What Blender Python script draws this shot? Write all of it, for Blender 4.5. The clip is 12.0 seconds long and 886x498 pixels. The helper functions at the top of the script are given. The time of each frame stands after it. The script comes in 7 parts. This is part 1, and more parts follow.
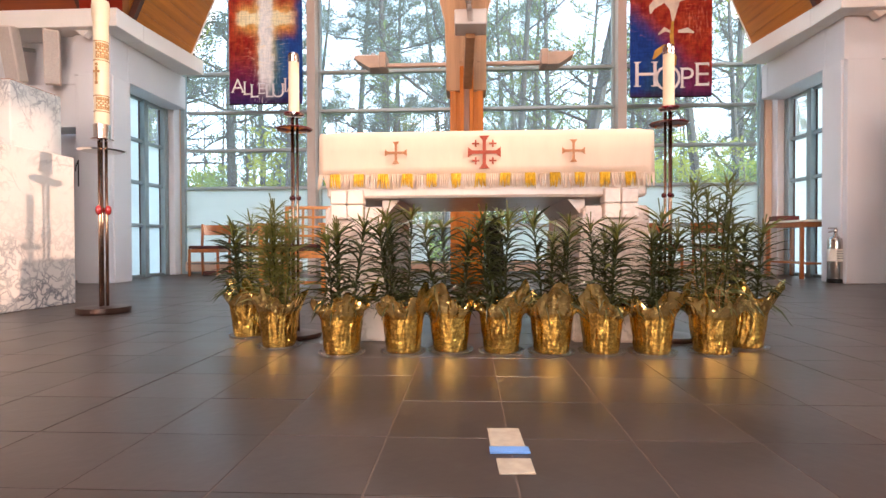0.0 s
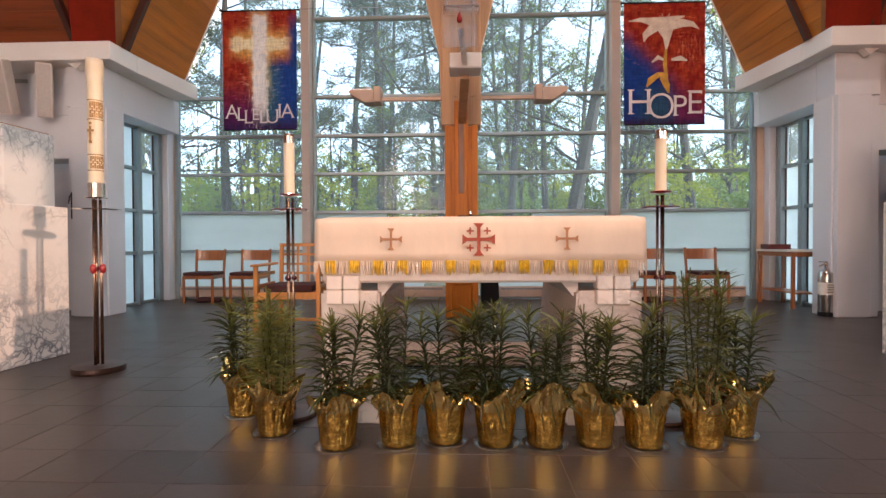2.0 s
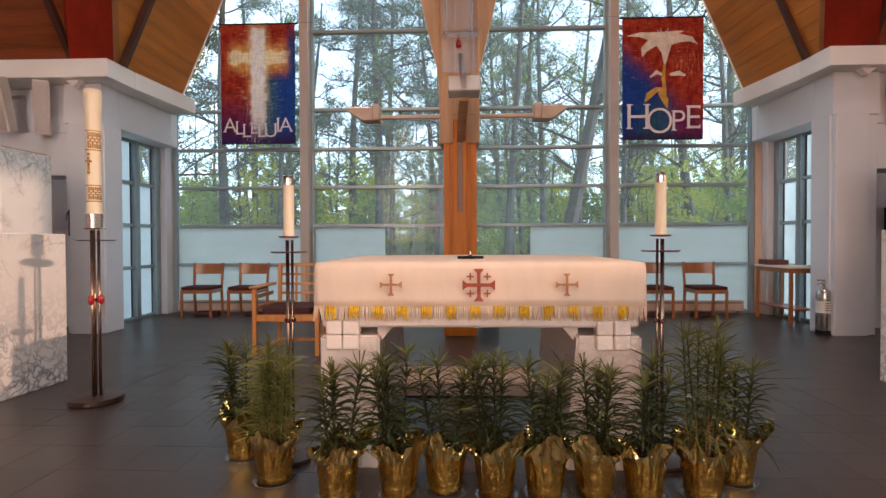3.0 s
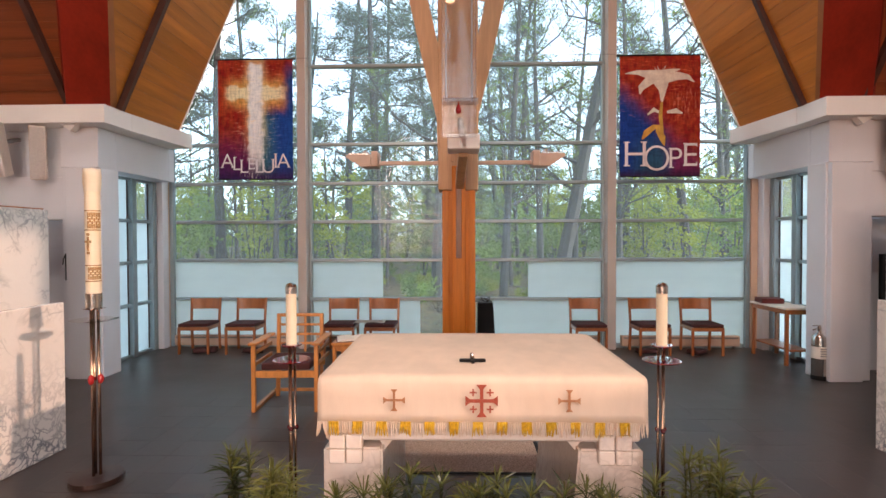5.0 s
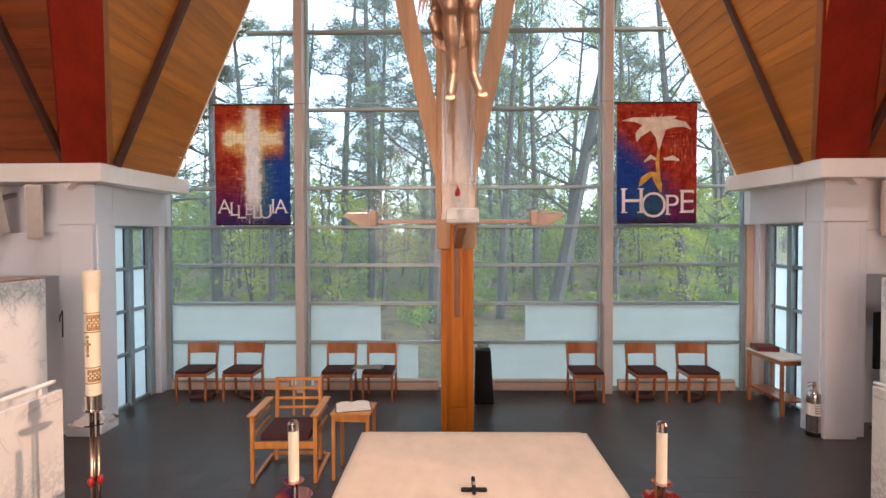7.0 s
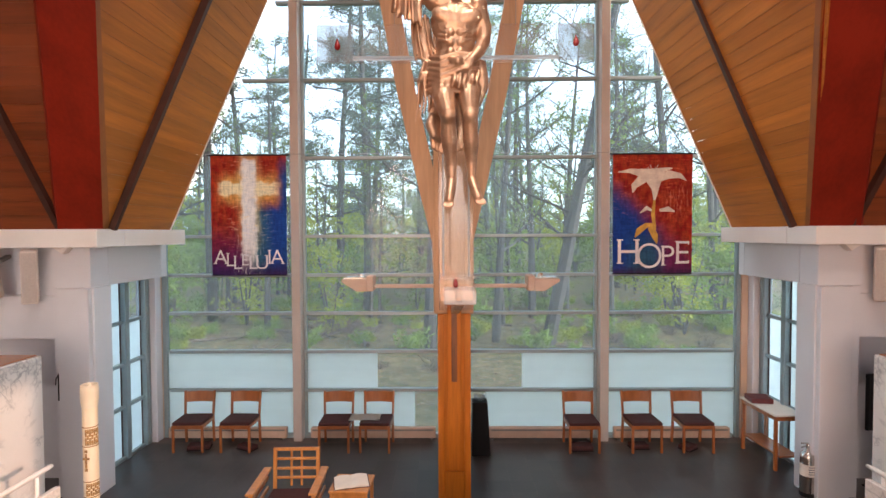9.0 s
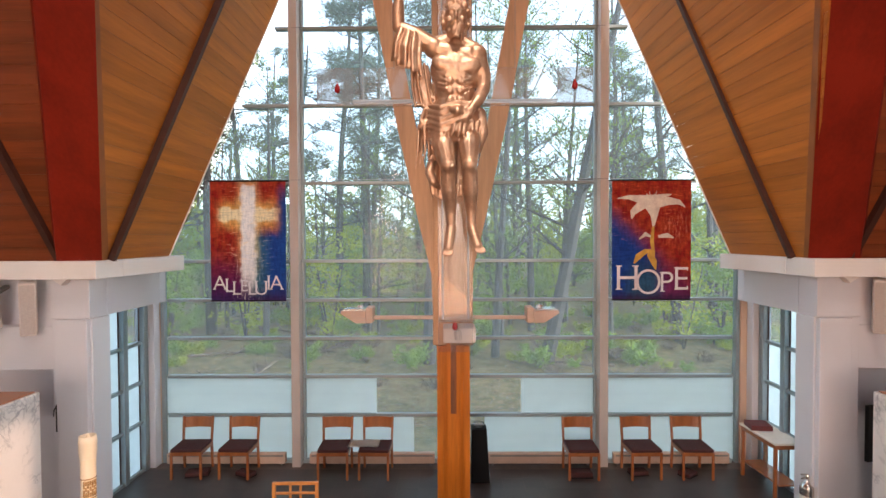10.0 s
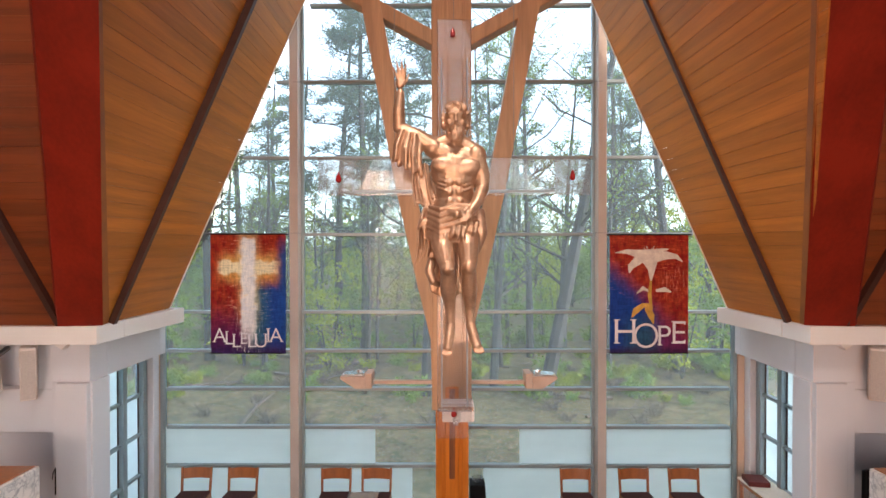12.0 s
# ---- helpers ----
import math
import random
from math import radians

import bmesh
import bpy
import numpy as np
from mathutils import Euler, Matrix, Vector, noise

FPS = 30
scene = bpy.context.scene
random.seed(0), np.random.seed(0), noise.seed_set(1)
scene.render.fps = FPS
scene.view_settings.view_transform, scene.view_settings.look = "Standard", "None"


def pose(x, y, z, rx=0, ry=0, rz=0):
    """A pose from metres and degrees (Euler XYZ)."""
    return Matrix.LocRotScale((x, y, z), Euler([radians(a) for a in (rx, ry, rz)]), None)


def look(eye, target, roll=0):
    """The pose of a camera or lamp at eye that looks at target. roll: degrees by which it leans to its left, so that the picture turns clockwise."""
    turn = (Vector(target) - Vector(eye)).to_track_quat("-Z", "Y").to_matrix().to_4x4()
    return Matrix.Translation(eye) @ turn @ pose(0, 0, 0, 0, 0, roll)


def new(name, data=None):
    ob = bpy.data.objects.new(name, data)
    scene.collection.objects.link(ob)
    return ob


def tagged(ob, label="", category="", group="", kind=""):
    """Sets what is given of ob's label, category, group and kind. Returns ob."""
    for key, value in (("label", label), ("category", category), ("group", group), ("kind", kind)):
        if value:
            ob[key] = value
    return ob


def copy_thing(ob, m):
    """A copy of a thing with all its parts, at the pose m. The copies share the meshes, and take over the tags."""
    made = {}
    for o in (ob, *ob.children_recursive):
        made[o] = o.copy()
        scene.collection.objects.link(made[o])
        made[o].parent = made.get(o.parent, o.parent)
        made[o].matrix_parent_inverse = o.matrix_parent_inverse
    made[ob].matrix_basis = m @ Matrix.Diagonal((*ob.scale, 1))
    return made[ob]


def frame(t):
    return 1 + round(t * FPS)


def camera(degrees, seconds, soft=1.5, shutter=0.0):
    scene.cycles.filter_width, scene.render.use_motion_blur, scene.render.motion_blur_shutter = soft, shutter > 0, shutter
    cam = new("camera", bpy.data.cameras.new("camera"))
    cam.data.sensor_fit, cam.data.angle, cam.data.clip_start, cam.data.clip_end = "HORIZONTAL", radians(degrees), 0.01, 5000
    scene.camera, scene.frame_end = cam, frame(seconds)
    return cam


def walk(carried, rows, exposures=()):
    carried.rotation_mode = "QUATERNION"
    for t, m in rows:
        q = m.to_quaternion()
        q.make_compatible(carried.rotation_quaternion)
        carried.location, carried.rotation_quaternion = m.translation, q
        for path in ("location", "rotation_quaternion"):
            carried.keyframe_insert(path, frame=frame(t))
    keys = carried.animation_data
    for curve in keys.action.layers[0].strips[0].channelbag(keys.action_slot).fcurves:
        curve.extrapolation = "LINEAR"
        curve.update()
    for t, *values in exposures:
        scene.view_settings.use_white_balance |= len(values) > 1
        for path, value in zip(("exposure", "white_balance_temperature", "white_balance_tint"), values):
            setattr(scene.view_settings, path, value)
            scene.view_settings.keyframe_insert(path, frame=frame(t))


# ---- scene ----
# camera and its rise
cam = camera(80.5, 12.0)
PATH = [
    (0, (0.516, 0.122, 0.512), (0.416, 2.119, 0.489), -0.2),
    (0.5, (0.515, 0.112, 0.591), (0.422, 2.11, 0.568), -0.25),
    (1, (0.517, 0.106, 0.713), (0.429, 2.104, 0.689), -0.25),
    (1.5, (0.519, 0.104, 0.824), (0.434, 2.102, 0.795), -0.25),
    (2, (0.518, 0.105, 0.961), (0.438, 2.103, 0.93), -0.25),
    (2.5, (0.516, 0.108, 1.073), (0.44, 2.106, 1.04), -0.25),
    (3, (0.508, 0.112, 1.195), (0.436, 2.11, 1.162), -0.22),
    (5, (0.472, 0.112, 1.794), (0.417, 2.111, 1.755), -0.2),
    (5.5, (0.469, 0.109, 1.937), (0.416, 2.107, 1.894), -0.2),
    (6, (0.464, 0.109, 2.139), (0.415, 2.108, 2.096), -0.2),
    (6.5, (0.453, 0.112, 2.336), (0.409, 2.111, 2.289), -0.2),
    (7, (0.44, 0.115, 2.557), (0.402, 2.114, 2.509), -0.2),
    (9, (0.42, 0.123, 3.41), (0.4, 2.122, 3.349), -0.25),
    (9.5, (0.417, 0.127, 3.556), (0.4, 2.127, 3.505), -0.25),
    (10, (0.417, 0.129, 3.753), (0.401, 2.128, 3.708), -0.22),
    (10.5, (0.418, 0.13, 3.924), (0.404, 2.129, 3.887), -0.2),
    (11, (0.421, 0.115, 4.125), (0.407, 2.115, 4.092), -0.15),
    (11.5, (0.42, 0.101, 4.292), (0.407, 2.101, 4.266), -0.1),
    (12, (0.413, 0.087, 4.484), (0.402, 2.087, 4.467), -0.05),
]
EXPOSURES = [(0, 0.72), (1, 0.55), (1.5, 0.32), (2, 0.1), (2.5, -0.04), (3.2, -0.15), (4.8, 0.17), (7.2, 0.22), (12, 0.27)]
walk(cam, [(t, look(eye, target, roll)) for t, eye, target, roll in PATH], EXPOSURES)

# ---- daylight: low evening sun from behind and to the right ----
SUN_WAY = Vector((-0.89, 0.40, -0.23)).normalized()
world = bpy.data.worlds.new("sky")
scene.world = world
world.use_nodes = True
wn = world.node_tree
sky = wn.nodes.new("ShaderNodeTexSky")
sky.sky_type = 'NISHITA'
sky.sun_disc = False
sky.sun_elevation = math.asin(-SUN_WAY.z)
sky.sun_rotation = math.atan2(-SUN_WAY.x, -SUN_WAY.y)
sky.air_density, sky.dust_density, sky.ozone_density = 1.0, 1.0, 1.0
haze = wn.nodes.new("ShaderNodeHueSaturation")
haze.inputs["Saturation"].default_value = 0.35
wn.links.new(sky.outputs[0], haze.inputs["Color"])
wn.links.new(haze.outputs[0], wn.nodes["Background"].inputs[0])
wn.nodes["Background"].inputs[1].default_value = 0.85

sun = new("sun", bpy.data.lights.new("sun", 'SUN'))
sun.data.energy, sun.data.angle, sun.data.color = 2.2, radians(0.8), (1.0, 0.62, 0.42)
sun.matrix_world = look((20, -9, 6), Vector((20, -9, 6)) + SUN_WAY)


def area_lamp(eye, target, w, h, watts, colour):
    """An area lamp, for the added fills and for the uplight bulbs."""
    lamp = new("area_light", bpy.data.lights.new("area_light", 'AREA'))
    lamp.data.shape, lamp.data.size, lamp.data.size_y = 'RECTANGLE', w, h
    lamp.data.energy, lamp.data.color = watts, colour
    lamp.matrix_world = look(eye, target)
    return lamp


# added warm fill from behind the camera, aimed up at the ceiling
area_lamp((-1.2, -9.3, 4.2), (4.2, 2.0, 10.5), 5.5, 7.0, 1080, (1.0, 0.54, 0.34))

# added fill above the crossing; no fixture is known there
overhead_fill = area_lamp((0.49, -0.2, 12.6), (0.49, 0.6, 0.0), 1.6, 1.6, 460, (1.0, 0.81, 0.68))
overhead_fill.data.spread = radians(100)   # narrow, so that less of it reaches the flank walls
for x in (-0.70, 1.60):
    up = area_lamp((x, 6.70, 2.93), (x, 6.70, 6.0), 0.16, 0.14, 16, (1.0, 0.66, 0.42))
    up.name = "uplight_bulb"


# ---- materials ----
def links(nt, a, b):
    nt.links.new(a, b)


def material(name, colour, rough=0.5, metal=0.0, vary=0.12, scale=6.0, bump=0.0, bump_scale=40.0, stretch=(1, 1, 1), second=None, piece=0.0, island=0.0, spec=0.5, coat=0.0):
    """A surface with colour change at two scales, fine relief, and an uneven gloss."""
    m = bpy.data.materials.new(name)
    m.use_nodes = True
    nt = m.node_tree
    b = nt.nodes["Principled BSDF"]
    b.inputs["Roughness"].default_value = rough
    b.inputs["Metallic"].default_value = metal
    b.inputs["Specular IOR Level"].default_value = spec
    if coat:
        b.inputs["Coat Weight"].default_value = coat
        b.inputs["Coat Roughness"].default_value = 0.15
    tc = nt.nodes.new("ShaderNodeTexCoord")
    mp = nt.nodes.new("ShaderNodeMapping")
    mp.inputs["Scale"].default_value = stretch
    links(nt, tc.outputs["Object"], mp.inputs[0])
    big = nt.nodes.new("ShaderNodeTexNoise")
    big.inputs["Scale"].default_value = scale
    big.inputs["Detail"].default_value = 6
    links(nt, mp.outputs[0], big.inputs["Vector"])
    fine = nt.nodes.new("ShaderNodeTexNoise")
    fine.inputs["Scale"].default_value = bump_scale
    fine.inputs["Detail"].default_value = 4
    links(nt, mp.outputs[0], fine.inputs["Vector"])
    ramp = nt.nodes.new("ShaderNodeValToRGB")
    c0 = second if second else tuple(c * (1 - 2 * vary) for c in colour)
    ramp.color_ramp.elements[0].position, ramp.color_ramp.elements[1].position = 0.3, 0.68
    ramp.color_ramp.elements[0].color = (*c0, 1)
    ramp.color_ramp.elements[1].color = (*colour, 1)
    add = nt.nodes.new("ShaderNodeMath")
    add.operation = 'MULTIPLY_ADD'
    links(nt, fine.outputs[0], add.inputs[0])
    add.inputs[1].default_value = 0.35
    sub = nt.nodes.new("ShaderNodeMath")
    sub.operation = 'SUBTRACT'
    links(nt, big.outputs[0], sub.inputs[0])
    sub.inputs[1].default_value = 0.175
    links(nt, sub.outputs[0], add.inputs[2])
    links(nt, add.outputs[0], ramp.inputs[0])
    col = ramp.outputs[0]
    if piece or island:
        hsv = nt.nodes.new("ShaderNodeHueSaturation")
        if piece:
            src = nt.nodes.new("ShaderNodeObjectInfo").outputs["Random"]
        else:
            src = nt.nodes.new("ShaderNodeNewGeometry").outputs["Random Per Island"]
        mr = nt.nodes.new("ShaderNodeMapRange")
        amount = piece or island
        mr.inputs[3].default_value, mr.inputs[4].default_value = 1 - amount, 1 + amount
        links(nt, src, mr.inputs[0])
        links(nt, mr.outputs[0], hsv.inputs["Value"])
        links(nt, col, hsv.inputs["Color"])
        col = hsv.outputs[0]
    links(nt, col, b.inputs["Base Color"])
    rr = nt.nodes.new("ShaderNodeMapRange")
    rr.inputs[3].default_value, rr.inputs[4].default_value = max(0.02, rough * 0.8), min(1, rough * 1.2)
    links(nt, big.outputs[0], rr.inputs[0])
    links(nt, rr.outputs[0], b.inputs["Roughness"])
    if bump:
        bp = nt.nodes.new("ShaderNodeBump")
        bp.inputs["Strength"].default_value = bump
        bp.inputs["Distance"].default_value = 0.01
        links(nt, fine.outputs[0], bp.inputs["Height"])
        links(nt, bp.outputs[0], b.inputs["Normal"])
    return m


def glass_material(name, tint, gloss=0.08, rough=0.0, veil=0.0):
    """Thin clear sheet: light passes, a little is mirrored."""
    m = bpy.data.materials.new(name)
    m.use_nodes = True
    nt = m.node_tree
    nt.nodes.remove(nt.nodes["Principled BSDF"])
    tr = nt.nodes.new("ShaderNodeBsdfTransparent")
    tr.inputs[0].default_value = (*tint, 1)
    gl = nt.nodes.new("ShaderNodeBsdfGlossy")
    gl.inputs["Roughness"].default_value = rough
    fr = nt.nodes.new("ShaderNodeFresnel")
    fr.inputs[0].default_value = 1.45
    mul = nt.nodes.new("ShaderNodeMath")
    mul.operation = 'MULTIPLY_ADD'
    mul.inputs[1].default_value, mul.inputs[2].default_value = gloss, 0.0
    mul.use_clamp = True
    links(nt, fr.outputs[0], mul.inputs[0])
    mix = nt.nodes.new("ShaderNodeMixShader")
    links(nt, mul.outputs[0], mix.inputs[0])
    links(nt, tr.outputs[0], mix.inputs[1])
    links(nt, gl.outputs[0], mix.inputs[2])
    if veil:
        tl = nt.nodes.new("ShaderNodeBsdfTranslucent")
        tl.inputs[0].default_value = (0.86, 0.92, 0.96, 1)
        mx2 = nt.nodes.new("ShaderNodeMixShader")
        mx2.inputs[0].default_value = veil
        links(nt, mix.outputs[0], mx2.inputs[1])
        links(nt, tl.outputs[0], mx2.inputs[2])
        mix = mx2
    links(nt, mix.outputs[0], nt.nodes["Material Output"].inputs[0])
    return m


def translucent_material(name, colour, share=0.6, rough=0.4):
    """Frosted sheet, wax or leaf: part of the light comes through, scattered."""
    m = bpy.data.materials.new(name)
    m.use_nodes = True
    nt = m.node_tree
    b = nt.nodes["Principled BSDF"]
    b.inputs["Base Color"].default_value = (*colour, 1)
    b.inputs["Roughness"].default_value = rough
    no = nt.nodes.new("ShaderNodeTexNoise")
    no.inputs["Scale"].default_value = 3.0
    mx = nt.nodes.new("ShaderNodeMix")
    mx.data_type = 'RGBA'
    mx.inputs[6].default_value = (*[c * 0.88 for c in colour], 1)
    mx.inputs[7].default_value = (*colour, 1)
    links(nt, no.outputs[0], mx.inputs[0])
    links(nt, mx.outputs[2], b.inputs["Base Color"])
    tl = nt.nodes.new("ShaderNodeBsdfTranslucent")
    links(nt, mx.outputs[2], tl.inputs[0])
    mix = nt.nodes.new("ShaderNodeMixShader")
    mix.inputs[0].default_value = share
    links(nt, b.outputs[0], mix.inputs[1])
    links(nt, tl.outputs[0], mix.inputs[2])
    links(nt, mix.outputs[0], nt.nodes["Material Output"].inputs[0])
    return m


def marble_material(name, base, vein):
    m = material(name, base, 0.25, vary=0.03, scale=2.0, bump=0.02)
    nt = m.node_tree
    b = nt.nodes["Principled BSDF"]
    old = b.inputs["Base Color"].links[0].from_socket
    tc = nt.nodes.new("ShaderNodeTexCoord")
    warp = nt.nodes.new("ShaderNodeTexNoise")
    warp.inputs["Scale"].default_value, warp.inputs["Detail"].default_value = 3.6, 7
    links(nt, tc.outputs["Object"], warp.inputs["Vector"])
    addv = nt.nodes.new("ShaderNodeVectorMath")
    addv.operation = 'MULTIPLY_ADD'
    addv.inputs[1].default_value = (0.95, 0.95, 0.95)
    links(nt, warp.outputs["Color"], addv.inputs[0])
    links(nt, tc.outputs["Object"], addv.inputs[2])
    vor = nt.nodes.new("ShaderNodeTexVoronoi")
    vor.feature = 'DISTANCE_TO_EDGE'
    vor.inputs["Scale"].default_value = 6.5
    links(nt, addv.outputs[0], vor.inputs["Vector"])
    cell = nt.nodes.new("ShaderNodeMapRange")
    cell.inputs[1].default_value, cell.inputs[2].default_value = 0.15, 0.0
    links(nt, vor.outputs["Distance"], cell.inputs[0])
    mask = nt.nodes.new("ShaderNodeTexNoise")
    mask.inputs["Scale"].default_value, mask.inputs["Detail"].default_value = 1.7, 5
    links(nt, tc.outputs["Object"], mask.inputs["Vector"])
    patch = nt.nodes.new("ShaderNodeMapRange")
    patch.inputs[1].default_value, patch.inputs[2].default_value = 0.50, 0.72
    links(nt, mask.outputs[0], patch.inputs[0])
    # the breccia thickens towards one side of the quarried bed
    bed = nt.nodes.new("ShaderNodeSeparateXYZ")
    links(nt, tc.outputs["Object"], bed.inputs[0])
    low = nt.nodes.new("ShaderNodeMapRange")
    low.inputs[1].default_value, low.inputs[2].default_value, low.inputs[4].default_value = 0.9, 0.0, 0.75
    links(nt, bed.outputs[2], low.inputs[0])
    both = nt.nodes.new("ShaderNodeMath")
    both.use_clamp = True
    links(nt, patch.outputs[0], both.inputs[0])
    links(nt, low.outputs[0], both.inputs[1])
    net = nt.nodes.new("ShaderNodeMath")
    net.operation = 'MULTIPLY'
    links(nt, cell.outputs[0], net.inputs[0])
    links(nt, both.outputs[0], net.inputs[1])
    # long wandering threads
    wan = nt.nodes.new("ShaderNodeTexNoise")
    wan.inputs["Scale"].default_value, wan.inputs["Detail"].default_value, wan.inputs["Distortion"].default_value = 2.0, 7, 0.9
    links(nt, tc.outputs["Object"], wan.inputs["Vector"])
    off = nt.nodes.new("ShaderNodeMath")
    off.operation = 'SUBTRACT'
    off.inputs[1].default_value = 0.5
    links(nt, wan.outputs[0], off.inputs[0])
    mag = nt.nodes.new("ShaderNodeMath")
    mag.operation = 'ABSOLUTE'
    links(nt, off.outputs[0], mag.inputs[0])
    thr = nt.nodes.new("ShaderNodeMapRange")
    thr.inputs[1].default_value, thr.inputs[2].default_value, thr.inputs[4].default_value = 0.022, 0.0, 0.7
    links(nt, mag.outputs[0], thr.inputs[0])
    part_ = nt.nodes.new("ShaderNodeMath")
    part_.operation = 'MULTIPLY'
    links(nt, thr.outputs[0], part_.inputs[0])
    gate = nt.nodes.new("ShaderNodeMapRange")
    gate.inputs[1].default_value, gate.inputs[2].default_value = 0.42, 0.60
    links(nt, mask.outputs[0], gate.inputs[0])
    links(nt, gate.outputs[0], part_.inputs[1])
    mul = nt.nodes.new("ShaderNodeMath")
    mul.operation = 'MAXIMUM'
    links(nt, net.outputs[0], mul.inputs[0])
    links(nt, part_.outputs[0], mul.inputs[1])
    mx = nt.nodes.new("ShaderNodeMix")
    mx.data_type = 'RGBA'
    links(nt, mul.outputs[0], mx.inputs[0])
    links(nt, old, mx.inputs[6])
    mx.inputs[7].default_value = (*vein, 1)
    links(nt, mx.outputs[2], b.inputs["Base Color"])
    return m


M_WALL = material("white_paint", (0.66, 0.65, 0.68), 0.6, vary=0.03, scale=1.5, bump=0.05, bump_scale=90)
M_LEDGE = material("ledge_paint", (0.80, 0.76, 0.73), 0.5, vary=0.03, scale=2)
M_CEDAR = material("cedar_boards", (0.54, 0.19, 0.032), 0.42, vary=0.17, scale=2.4, bump=0.08, bump_scale=18, stretch=(1, 0.18, 4), island=0.14, spec=0.3)
# transept boards: a darker, redder colour than the bay's cedar
M_CEDAR_X = material("dark_red_boards_across", (0.27, 0.062, 0.016), 0.45, vary=0.2, scale=2.4, bump=0.08, bump_scale=18, stretch=(0.18, 1, 4), island=0.12)
M_REDBEAM = material("red_stained_timber", (0.27, 0.021, 0.008), 0.55, vary=0.18, scale=1.2, bump=0.06, bump_scale=14, stretch=(2, 2, 0.3), spec=0.2)
M_DARKRIB = material("dark_steel_rib", (0.07, 0.025, 0.018), 0.5, vary=0.2)
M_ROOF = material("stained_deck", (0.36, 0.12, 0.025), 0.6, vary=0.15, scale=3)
M_PALEWOOD = material("pale_fir_timber", (0.56, 0.335, 0.19), 0.5, vary=0.16, scale=2.5, bump=0.06, bump_scale=16, stretch=(4, 4, 0.3), spec=0.35)
M_ORANGEWOOD = material("orange_oak", (0.66, 0.20, 0.016), 0.45, vary=0.16, scale=3, bump=0.06, bump_scale=18, stretch=(4, 4, 0.35), spec=0.25)
M_TANTRIM = material("tan_trim_paint", (0.62, 0.45, 0.33), 0.5, vary=0.05, scale=3)
M_ALU = material("window_metal", (0.31, 0.37, 0.39), 0.4, 0.4, vary=0.05)
M_MULLION = material("taupe_mullion_paint", (0.50, 0.44, 0.40), 0.5, vary=0.05, scale=3)
# the veil lays a pale haze over the view, standing in for reflections
M_GLASS = glass_material("window_glass", (0.82, 0.92, 0.98), 0.22, 0.0, 0.085)
M_FROST = translucent_material("frosted_glass", (0.94, 0.98, 0.98), 0.9, 0.35)
M_SLATE = material("slate_tile", (0.049, 0.038, 0.036), 0.345, vary=0.20, scale=2.2, bump=0.08, bump_scale=22, piece=0.18, spec=0.6)
M_GROUT = material("grout", (0.145, 0.105, 0.09), 0.38, vary=0.2, scale=8)
M_MARBLE = marble_material("white_marble", (0.70, 0.67, 0.65), (0.15, 0.165, 0.20))


# ---- mesh helpers ----
def mesh_of(name, bm, mat, smooth=False):
    me = bpy.data.meshes.new(name)
    bm.normal_update()
    bm.to_mesh(me)
    bm.free()
    me.materials.append(mat)
    if smooth:
        me.polygons.foreach_set("use_smooth", [True] * len(me.polygons))
    return me


def part(name, bm, mat, parent, label="", smooth=False):
    ob = new(name, mesh_of(name, bm, mat, smooth))
    ob.parent = parent
    if label:
        ob["label"] = label
    return ob


def root(name, label="", category="", group="", kind="", at=None):
    ob = new(name)
    ob.empty_display_size = 0.2
    if at is not None:
        ob.matrix_basis = at
    return tagged(ob, label, category, group, kind)


def thing(name, bm, mat, label="", category="", group="", kind="", smooth=False):
    return tagged(new(name, mesh_of(name, bm, mat, smooth)), label, category, group, kind)


def box(bm, x0, x1, y0, y1, z0, z1, bevel=0.0, seg=1):
    """A box between limits, its edges rounded."""
    m = Matrix.Translation(((x0 + x1) / 2, (y0 + y1) / 2, (z0 + z1) / 2)) @ Matrix.Diagonal((x1 - x0, y1 - y0, z1 - z0, 1))
    vs = bmesh.ops.create_cube(bm, size=1, matrix=m)["verts"]
    if bevel:
        es = list({e for v in vs for e in v.link_edges})
        bmesh.ops.bevel(bm, geom=es, offset=bevel, segments=seg, affect='EDGES', profile=0.6)
    return bm


def boxes(*lims, bevel=0.0):
    bm = bmesh.new()
    for l in lims:
        box(bm, *l, bevel=bevel)
    return bm


def beam(bm, a, b, w, h, up=(0, 0, 1), bevel=0.0):
    """A bar of section w x h from a to b."""
    a, b = Vector(a), Vector(b)
    d = b - a
    z = d.normalized()
    x = Vector(up).cross(z)
    if x.length < 1e-4:
        x = Vector((1, 0, 0))
    x.normalize()
    y = z.cross(x)
    r = Matrix((x, y, z)).transposed().to_4x4()
    m = Matrix.Translation((a + b) / 2) @ r @ Matrix.Diagonal((w, h, d.length, 1))
    vs = bmesh.ops.create_cube(bm, size=1, matrix=m)["verts"]
    if bevel:
        bmesh.ops.bevel(bm, geom=list({e for v in vs for e in v.link_edges}), offset=bevel, segments=1, affect='EDGES')
    return bm


def lathe(bm, prof, n=24, at=(0, 0, 0), cap=True):
    """Turn a profile of (radius, height) about the upright through at."""
    rings = []
    for r, z in prof:
        rings.append([bm.verts.new((at[0] + r * math.cos(2 * math.pi * i / n), at[1] + r * math.sin(2 * math.pi * i / n), at[2] + z)) for i in range(n)])
    for a, b in zip(rings, rings[1:]):
        for i in range(n):
            bm.faces.new((a[i], a[(i + 1) % n], b[(i + 1) % n], b[i]))
    if cap:
        bm.faces.new(list(reversed(rings[0])))
        bm.faces.new(rings[-1])
    return bm


